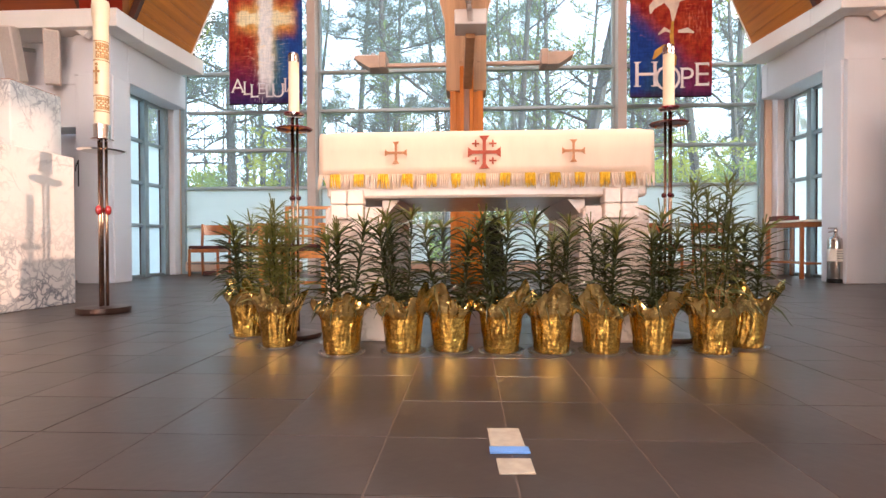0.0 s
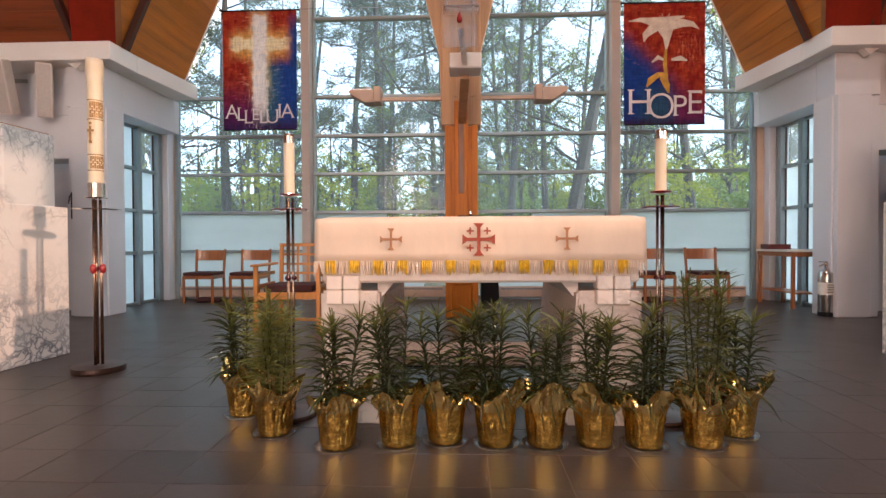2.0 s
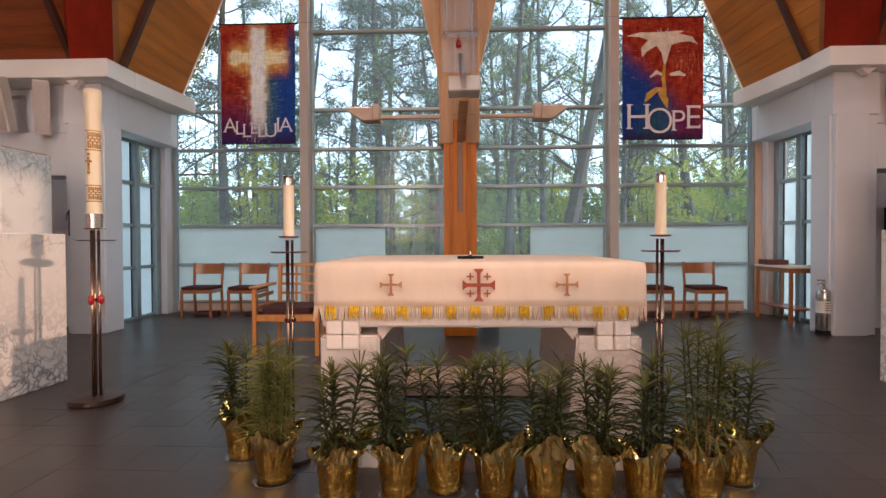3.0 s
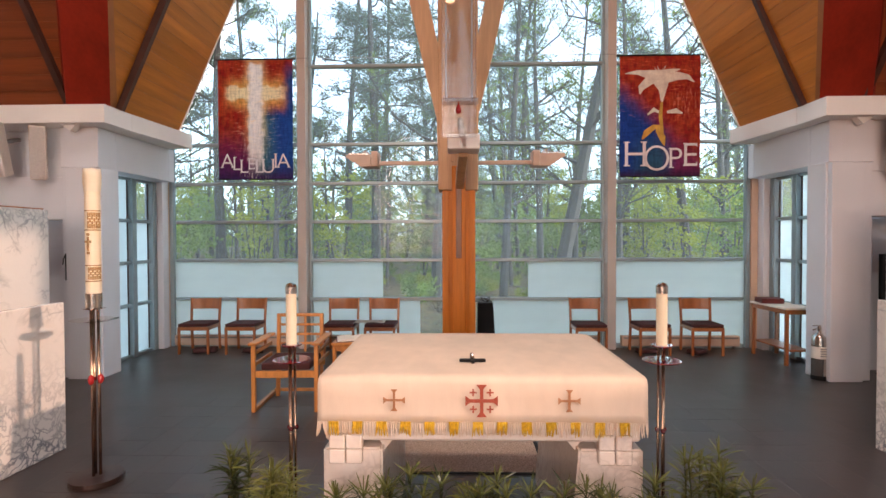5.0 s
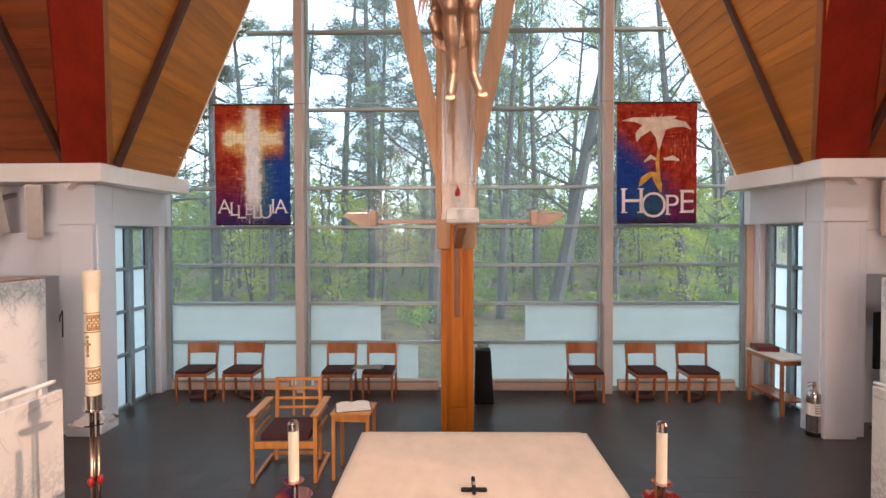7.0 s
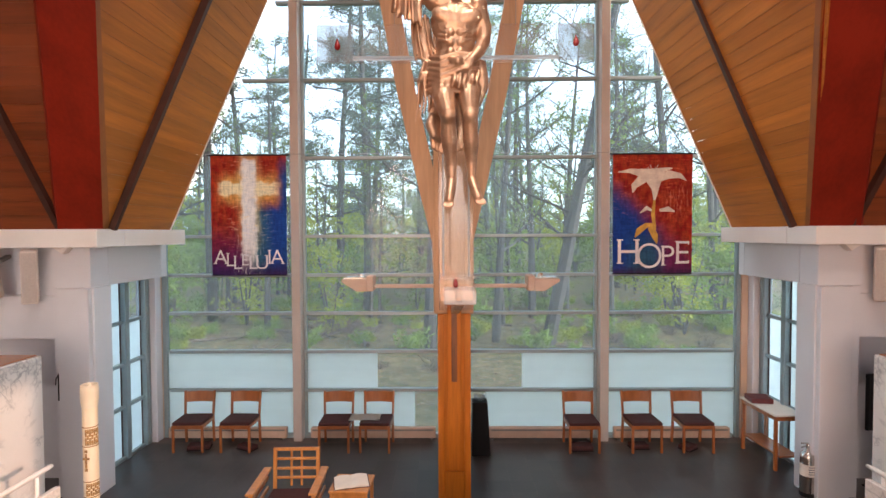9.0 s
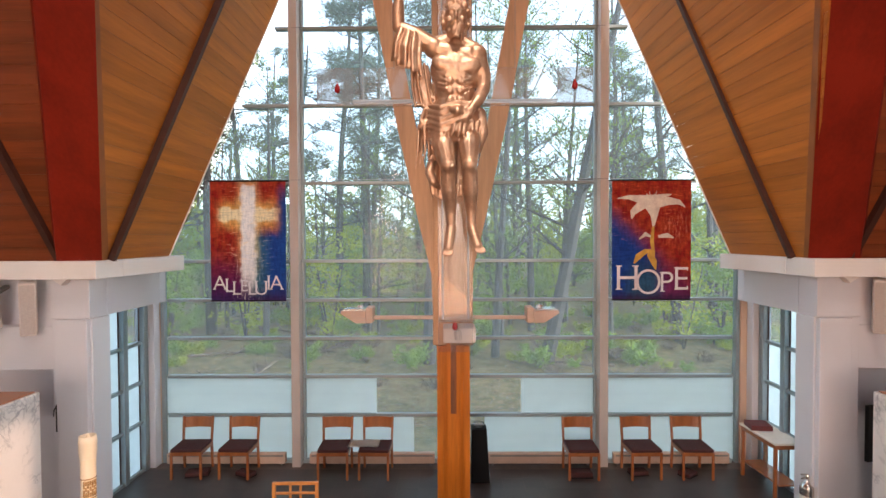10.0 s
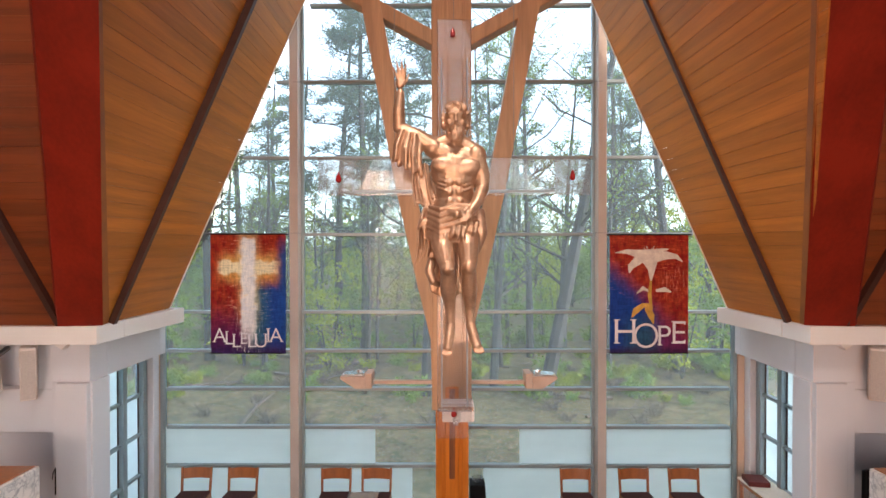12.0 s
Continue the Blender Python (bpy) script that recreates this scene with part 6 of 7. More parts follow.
# ---- marble furniture ----
def build_ambo():
    t = root("marble_ambo", "white marble ambo front with dense grey veins", "ambo", at=Matrix.Translation((-2.90, 4.50, 0)) @ Matrix.Rotation(radians(-3), 4, 'Z'))
    part("front_slab", boxes((-0.05, 0.0, -1.0, 0.0, 0.0, 1.262), bevel=0.006), M_MARBLE, t)
    part("foot_plate", boxes((-0.22, -0.052, -0.95, -0.05, 0.0, 0.03), bevel=0.004), M_MARBLE, t)
    t2 = root("marble_tower", "tall white marble block with grey veins and a wooden tray top", "marble block", at=Matrix.Translation((-3.93, 5.0, 0)))
    part("block", boxes((-0.9, 0.0, 0.0, 0.64, 0.0, 2.12), bevel=0.008), M_MARBLE, t2)
    part("tray", boxes((-0.85, -0.03, 0.03, 0.61, 2.122, 2.135), bevel=0.004), M_CHAIRWOOD, t2, "brown wooden tray set in the top")
    t3 = root("low_marble_screen", "upright white marble screen with grey veins", "marble screen", at=Matrix.Translation((4.02, 4.63, 0)) @ Matrix.Rotation(radians(3), 4, 'Z'))
    part("slab", boxes((0.0, 0.05, -1.0, 0.0, 0.0, 1.268), bevel=0.006), M_MARBLE, t3)
    part("foot_plate", boxes((0.052, 0.22, -0.95, -0.05, 0.0, 0.03), bevel=0.004), M_MARBLE, t3)
    t4 = root("marble_tower", "tall white marble block with grey veins and a wooden tray top", "marble block", at=Matrix.Translation((4.88, 5.0, 0)))
    part("block", boxes((0.0, 0.9, 0.0, 0.62, 0.0, 2.12), bevel=0.008), M_MARBLE, t4)
    part("tray", boxes((0.03, 0.85, 0.03, 0.59, 2.122, 2.135), bevel=0.004), M_CHAIRWOOD, t4, "brown wooden tray set in the top")
    for x in (-3.47, 4.45):
        t5 = root("rail", "short white tubular rail behind the marble", "rail", group="white rails")
        part("bar", tube(bmesh.new(), [(x, 4.15, 1.15), (x, 4.6, 1.15), (x, 5.08, 1.15), (x, 5.14, 1.15)], [0.024, 0.024, 0.024, 0.018], 12), M_LEDGE, t5, smooth=True)
        for y in (4.25, 4.95):
            part("post", tube(bmesh.new(), [(x, y, 0), (x, y, 1.13)], [0.018, 0.018], 10), M_LEDGE, t5, smooth=True)


build_ambo()


# ---- seating ----
def cushion(bm, x0, x1, y0, y1, z0, z1):
    box(bm, x0, x1, y0, y1, z0, z1, bevel=min(0.02, (z1 - z0) * 0.45), seg=3)
    return bm


def build_chair(at):
    t = root("wooden_chair", "oiled oak chair with maroon upholstered seat", "chair", group="chairs along the window", at=at)
    for sx in (-1, 1):
        bm = beam(bmesh.new(), (sx * 0.225, -0.215, 0), (sx * 0.225, -0.215, 0.43), 0.036, 0.036, (0, 1, 0), 0.005)
        part("leg", bm, M_CHAIRWOOD, t)
        bm = beam(bmesh.new(), (sx * 0.225, 0.24, 0), (sx * 0.225, 0.205, 0.43), 0.036, 0.04, (0, 1, 0), 0.005)
        beam(bm, (sx * 0.225, 0.205, 0.42), (sx * 0.235, 0.255, 0.84), 0.034, 0.036, (0, 1, 0), 0.005)
        part("back_leg", bm, M_CHAIRWOOD, t)
        part("side_rail", boxes((sx * 0.225 - 0.012, sx * 0.225 + 0.012, -0.195, 0.19, 0.375, 0.43), bevel=0.004), M_CHAIRWOOD, t)
    part("front_rail", boxes((-0.205, 0.205, -0.226, -0.202, 0.375, 0.43), bevel=0.004), M_CHAIRWOOD, t)
    part("back_rail", boxes((-0.205, 0.205, 0.195, 0.215, 0.375, 0.43), bevel=0.004), M_CHAIRWOOD, t)
    part("seat", cushion(bmesh.new(), -0.235, 0.235, -0.235, 0.20, 0.432, 0.482), M_MAROON, t, "maroon upholstered seat pad", smooth=False)
    bm = bmesh.new()
    n = 8
    for k in range(n):
        a0, a1 = -1 + 2 * k / n, -1 + 2 * (k + 1) / n
        y0, y1 = 0.245 + 0.035 * (1 - a0 * a0), 0.245 + 0.035 * (1 - a1 * a1)
        prism(bm, [(a0 * 0.218, y0, 0.655), (a1 * 0.218, y1, 0.655), (a1 * 0.218, y1 + 0.008, 0.822), (a0 * 0.218, y0 + 0.008, 0.822)], (0, 0.014, 0))
    bmesh.ops.remove_doubles(bm, verts=bm.verts[:], dist=0.0005)
    part("backrest", bm, M_CHAIRWOOD, t, "curved oak back board")
    return t


CHAIRS = [(-3.66, 8.36, 2), (-2.91, 8.36, -1), (-1.37, 8.34, 1), (-0.725, 8.34, -2), (2.512, 8.33, 0), (3.468, 8.34, 2), (4.268, 8.34, -1)]
chair = None
for cx_, cy_, turn in CHAIRS:
    m = pose(cx_, cy_, 0, 0, 0, turn)
    if chair is None:
        chair = build_chair(m)
    else:
        copy_thing(chair, m)


def build_kneeler(x, y, w, d, h, turn):
    t = root("hassock", "dark maroon kneeling cushion on the floor under a chair", "cushion", group="kneeling cushions", at=pose(x, y, 0, 0, 0, turn))
    part("pad", cushion(bmesh.new(), -w / 2, w / 2, -d / 2, d / 2, 0.012, h), M_MAROON, t)
    part("piping", boxes((-w / 2 - 0.004, w / 2 + 0.004, -d / 2 - 0.004, d / 2 + 0.004, 0.0, 0.011), bevel=0.003), M_BLACK, t)


for args in ((-3.55, 8.32, 0.34, 0.20, 0.075, 12), (-2.78, 8.30, 0.30, 0.16, 0.07, -25), (2.50, 8.28, 0.34, 0.20, 0.085, 0), (3.42, 8.34, 0.28, 0.18, 0.07, 5), (4.18, 8.30, 0.24, 0.20, 0.07, 35)):
    build_kneeler(*args)

bm = bmesh.new()
rows_ = []
for j in range(7):
    rows_.append([bm.verts.new((-1.15 + 0.06 * i, 8.20 + 0.05 * j, 0.487 + 0.022 * abs(noise.noise(Vector((i * 0.9, j * 0.8, 3)))) - (0.02 if False else 0))) for i in range(9)])
for a, b in zip(rows_, rows_[1:]):
    for i in range(8):
        bm.faces.new((a[i], a[i + 1], b[i + 1], b[i]))
bmesh.ops.solidify(bm, geom=bm.faces[:], thickness=0.004)
thing("folded_vestment", bm, M_PAPER, "pale folded cloth lying across two chair seats", "cloth", smooth=True)


def build_armchair():
    t = root("presider_armchair", "honey oak armchair with lattice back and maroon seat", "armchair", at=pose(-1.33, 5.76, 0, 0, 0, 2))
    hx, yf, yb = 0.325, -0.29, 0.28
    for s in (-1, 1):
        part("front_leg", boxes((s * hx - 0.021, s * hx + 0.021, yf - 0.021, yf + 0.021, 0.0, 0.70), bevel=0.004), M_ARMWOOD, t)
        bm = beam(bmesh.new(), (s * (hx - 0.075), yb, 0.0), (s * (hx - 0.08), yb + 0.05, 0.94), 0.04, 0.04, (0, 1, 0), 0.004)
        part("back_leg", bm, M_ARMWOOD, t)
        part("armrest", boxes((s * hx - 0.045, s * hx + 0.045, yf - 0.05, yb + 0.03, 0.70, 0.725), bevel=0.008), M_ARMWOOD, t)
        for z in (0.47, 0.59):
            part("side_slat", boxes((s * hx - 0.012, s * hx + 0.012, yf + 0.022, yb + 0.01, z, z + 0.04), bevel=0.004), M_ARMWOOD, t)
        part("runner", boxes((s * hx - 0.02, s * hx + 0.02, yf + 0.022, yb + 0.1, 0.0, 0.04), bevel=0.004), M_ARMWOOD, t)
    part("front_rail", boxes((-hx + 0.022, hx - 0.022, yf - 0.015, yf + 0.015, 0.36, 0.43), bevel=0.004), M_ARMWOOD, t)
    part("back_rail", boxes((-hx + 0.03, hx - 0.03, yb - 0.03, yb - 0.005, 0.36, 0.43), bevel=0.004), M_ARMWOOD, t)
    part("floor_stretcher", boxes((-hx + 0.022, hx - 0.022, yb + 0.035, yb + 0.07, 0.04, 0.075), bevel=0.004), M_ARMWOOD, t)
    part("seat", cushion(bmesh.new(), -0.255, 0.255, yf + 0.02, yb - 0.035, 0.432, 0.505), M_MAROON, t, "maroon seat cushion")
    for k, z in enumerate((0.585, 0.69, 0.80, 0.905)):
        y = yb + 0.05 * z / 0.94
        part("lattice_rail", boxes((-0.225, 0.225, y - 0.013, y + 0.013, z, z + (0.036 if k == 3 else 0.026)), bevel=0.003), M_ARMWOOD, t)
    for x in (-0.062, 0.055):
        bm = beam(bmesh.new(), (x, yb + 0.036, 0.50), (x, yb + 0.062, 0.92), 0.026, 0.012, (0, 1, 0), 0.002)
        part("lattice_bar", bm, M_ARMWOOD, t)


build_armchair()


def build_small_table():
    t = root("side_table", "small honey oak side table beside the armchair", "table", at=pose(-0.63, 5.70, 0, 0, 0, -3))
    part("tabletop", boxes((-0.21, 0.21, -0.20, 0.20, 0.685, 0.715), bevel=0.006), M_ARMWOOD, t)
    for sx in (-1, 1):
        for sy in (-1, 1):
            part("leg", boxes((sx * 0.18 - 0.018, sx * 0.18 + 0.018, sy * 0.17 - 0.018, sy * 0.17 + 0.018, 0.0, 0.684), bevel=0.003), M_ARMWOOD, t)
    for sy in (-1, 1):
        part("apron", boxes((-0.16, 0.16, sy * 0.17 - 0.01, sy * 0.17 + 0.01, 0.62, 0.684), bevel=0.003), M_ARMWOOD, t)
    b = root("open_book", "open service book lying on the side table", "book", at=pose(-0.64, 5.70, 0.716, 0, 0, 14))
    for s in (-1, 1):
        bm = bmesh.new()
        n = 8
        for k in range(n):
            a, c = k / n, (k + 1) / n
            za, zc = 0.006 + 0.022 * math.sin(a * math.pi * 0.8 + 0.4), 0.006 + 0.022 * math.sin(c * math.pi * 0.8 + 0.4)
            prism(bm, [(s * a * 0.18, -0.14, za), (s * c * 0.18, -0.14, zc), (s * c * 0.18, 0.14, zc), (s * a * 0.18, 0.14, za)], (0, 0, -za * 0.8))
        part("pages", bm, M_PAPER, b)
    part("cover", boxes((-0.19, 0.19, -0.15, 0.15, 0.0, 0.004), bevel=0.001), M_MAROON, b)


build_small_table()


M_BOOKRED = material("dark_red_leather", (0.13, 0.022, 0.022), 0.5, vary=0.15, scale=20, bump=0.1)


def build_credence():
    t = root("credence_table", "narrow oak credence table with a pale top and lower shelf", "table", at=pose(5.24, 7.93, 0, 0, 0, 2))
    part("tabletop", boxes((-0.22, 0.22, -0.43, 0.43, 0.785, 0.815), bevel=0.006), M_PAPER, t, "white cloth covered top")
    part("frame", boxes((-0.20, 0.20, -0.41, -0.385, 0.72, 0.784), (-0.20, 0.20, 0.385, 0.41, 0.72, 0.784), (-0.20, -0.175, -0.38, 0.38, 0.72, 0.784), (0.175, 0.20, -0.38, 0.38, 0.72, 0.784), bevel=0.003), M_CHAIRWOOD, t)
    for sx in (-1, 1):
        for sy in (-1, 1):
            part("leg", boxes((sx * 0.18 - 0.022, sx * 0.18 + 0.022, sy * 0.385 - 0.022, sy * 0.385 + 0.022, 0.0, 0.719), bevel=0.004), M_CHAIRWOOD, t)
    part("shelf", boxes((-0.15, 0.15, -0.43, 0.43, 0.20, 0.225), bevel=0.004), M_CHAIRWOOD, t)
    b = root("red_book", "thick dark red book lying on the credence table", "book", at=pose(5.17, 8.12, 0.816, 0, 0, -8))
    part("cover", boxes((-0.15, 0.15, -0.14, 0.14, 0.0, 0.007), (-0.15, 0.15, -0.14, 0.14, 0.066, 0.074), (-0.15, 0.15, -0.14, -0.132, 0.0075, 0.0655), (-0.15, -0.143, -0.131, 0.14, 0.0075, 0.0655), bevel=0.002), M_BOOKRED, b)
    part("pages", boxes((-0.142, 0.14, -0.13, 0.13, 0.008, 0.065), bevel=0.002), M_PAPER, b)


build_credence()


def build_extinguisher():
    t = root("fire_extinguisher", "polished steel fire extinguisher standing on the floor", "fire extinguisher", at=Matrix.Translation((5.05, 6.84, 0)))
    part("cylinder", lathe(bmesh.new(), [(0.082, 0), (0.088, 0.012), (0.088, 0.50), (0.080, 0.545), (0.055, 0.575), (0.025, 0.59), (0.022, 0.62)], 32), M_STEEL, t, smooth=True)
    part("foot_ring", lathe(bmesh.new(), [(0.0885, 0.0), (0.0905, 0.004), (0.0905, 0.05), (0.0885, 0.054)], 32, cap=False), M_BLACK, t, "black rubber foot ring")
    part("label", lathe(bmesh.new(), [(0.0888, 0.27), (0.0888, 0.42)], 32, cap=False), M_PAPER, t, "pale printed label with unreadable bars")
    for z in (0.30, 0.33, 0.36, 0.39):
        part("print_bar", boxes((-0.04, 0.03, -0.0905, -0.079, z, z + 0.010)), M_CABLE, t)
    part("valve", lathe(bmesh.new(), [(0.02, 0.62), (0.024, 0.635), (0.024, 0.66), (0.016, 0.67)], 16), M_STEEL, t)
    part("handle", boxes((-0.085, 0.03, -0.011, 0.011, 0.672, 0.686), bevel=0.003), M_STEEL, t)
    bm = beam(bmesh.new(), (-0.015, 0, 0.645), (-0.085, 0, 0.625), 0.018, 0.010, (0, 1, 0), 0.002)
    part("lever", bm, M_STEEL, t)
    part("hose", tube(bmesh.new(), [(0.02, 0, 0.645), (0.075, 0, 0.62), (0.104, 0, 0.54), (0.106, 0, 0.35), (0.102, 0, 0.18)], [0.010] * 5, 8), M_BLACK, t, "black rubber hose", smooth=True)


build_extinguisher()


def build_black_stand():
    t = root("black_pedestal", "matt black tapered pedestal standing by the window", "pedestal", at=Matrix.Translation((0.905, 8.12, 0)))
    bm = bmesh.new()
    prism(bm, [(-0.135, -0.1, 0.0), (0.15, -0.1, 0.0), (0.105, -0.1, 0.82), (-0.125, -0.1, 0.82)], (0, 0.26, 0))
    bmesh.ops.bevel(bm, geom=bm.edges[:], offset=0.006, segments=1, affect='EDGES')
    part("body", bm, M_BLACK, t)
    b = root("clear_bowl", "small clear glass bowl standing on the black pedestal", "bowl", at=Matrix.Translation((0.895, 8.14, 0.82)))
    part("bowl", lathe(bmesh.new(), [(0.04, 0), (0.075, 0.03), (0.085, 0.075), (0.08, 0.075), (0.07, 0.033), (0.03, 0.008)], 24), M_ACRYLIC, b, smooth=True)


build_black_stand()


# ---- fixtures on the walls ----
def build_speaker(x, y, z, turn, tilt, name="wall_speaker"):
    t = root("wall_speaker", "beige column loudspeaker on a wall bracket", "loudspeaker", group="wall speakers", at=pose(x, y, z, tilt, 0, turn))
    part("case", boxes((-0.085, 0.085, -0.09, 0.10, -0.335, 0.335), bevel=0.012), M_SPEAKER, t)
    part("grille", boxes((-0.072, 0.072, -0.096, -0.0905, -0.315, 0.315), bevel=0.003), M_GRILLE, t)
    part("bracket", boxes((-0.03, 0.03, 0.101, 0.46, 0.05, 0.10), bevel=0.004), M_CABLE, t)
    return t


build_speaker(-4.79, 6.57, 2.89, 34, 9)
build_speaker(-5.28, 6.52, 2.93, 10, 16)
build_speaker(5.74, 6.57, 2.89, -34, 9)
for x, y in ((-4.42, 6.72), (5.40, 6.72)):
    s = -1 if x < 0 else 1
    bm = bmesh.new()
    prism(bm, [(x - 0.10, y - 0.12, 3.249), (x + 0.10, y - 0.12, 3.249), (x - s * 0.02, y - 0.12, 3.17)], (0, 0.10, 0))
    thing("ledge_corbel", bm, M_LEDGE, "small white corbel under the ledge", "corbel", group="ledge corbels")

cr = root("wall_ornament", "small black iron ornament hung on the white pier", "ornament", at=Matrix.Translation((-4.605, 6.754, 1.49)))
part("upright", boxes((-0.012, 0.012, 0.0, 0.014, -0.22, 0.12), bevel=0.003), M_BLACK, cr)
part("arc", tube(bmesh.new(), [(-0.042, 0.006, -0.02), (-0.034, 0.006, 0.06), (0.0, 0.006, 0.128), (0.034, 0.006, 0.06), (0.042, 0.006, -0.02)], [0.007] * 5, 6), M_BLACK, cr)

tv = root("wall_screen", "black flat screen on a stand in the recess", "screen", at=pose(6.35, 6.90, 0, 0, 0, 12))
part("panel", boxes((-0.60, 0.60, 0.0, 0.05, 0.86, 1.585), bevel=0.008), M_BLACK, tv)
part("stand", boxes((-0.05, 0.05, 0.051, 0.10, 0.02, 1.3), bevel=0.005), M_BLACK, tv)
part("foot", boxes((-0.35, 0.35, -0.15, 0.28, 0.0, 0.019), bevel=0.005), M_BLACK, tv)


def build_heater(x0, x1):
    t = root("baseboard_heater", "low tan baseboard heater under the great window", "heater", group="baseboard heaters")
    part("case", boxes((x0, x1, 8.60, 8.70, 0.05, 0.215), bevel=0.008), M_LAMPWOOD, t)
    part("vent", boxes((x0 + 0.03, x1 - 0.03, 8.596, 8.5995, 0.17, 0.195)), M_CABLE, t)
    for x in (x0 + 0.06, x1 - 0.08):
        part("foot", boxes((x, x + 0.02, 8.62, 8.68, 0.0, 0.049)), M_CABLE, t)


for x0, x1 in ((-4.2, -2.25), (-1.85, 0.20), (1.08, 2.78), (3.12, 5.0)):
    build_heater(x0, x1)


def build_mat():
    t = root("floor_mat", "speckled brown floor mat with dark edging behind the altar", "mat")
    x0, x1, y0, y1 = -0.25, 1.16, 4.06, 5.05
    part("carpet", boxes((x0 + 0.03, x1 - 0.03, y0 + 0.03, y1 - 0.03, 0.001, 0.012), bevel=0.003), M_MAT, t)
    for a in ((x0, x1, y0, y0 + 0.029, 0.001, 0.010), (x0, x1, y1 - 0.029, y1, 0.001, 0.010), (x0, x0 + 0.029, y0 + 0.03, y1 - 0.03, 0.001, 0.010), (x1 - 0.029, x1, y0 + 0.03, y1 - 0.03, 0.001, 0.010)):
        part("edging", boxes(a, bevel=0.002), M_BLACK, t, "black rubber edging")


build_mat()


# ---- floor marks ----
fp = root("floor_box", "taupe floor plates with a strip of blue tape", "floor plate", at=pose(0.612, 1.41, 0.001, 0, 0, 2))
part("plate", boxes((-0.043, 0.043, 0.02, 0.145, 0.0, 0.004), bevel=0.001), M_TAUPE, fp)
part("plate", boxes((-0.036, 0.045, -0.135, -0.055, 0.0, 0.004), bevel=0.001), M_TAUPE, fp)
part("tape", boxes((-0.048, 0.050, -0.022, 0.012, 0.0, 0.006), bevel=0.001), M_BLUETAPE, fp, "strip of blue tape")


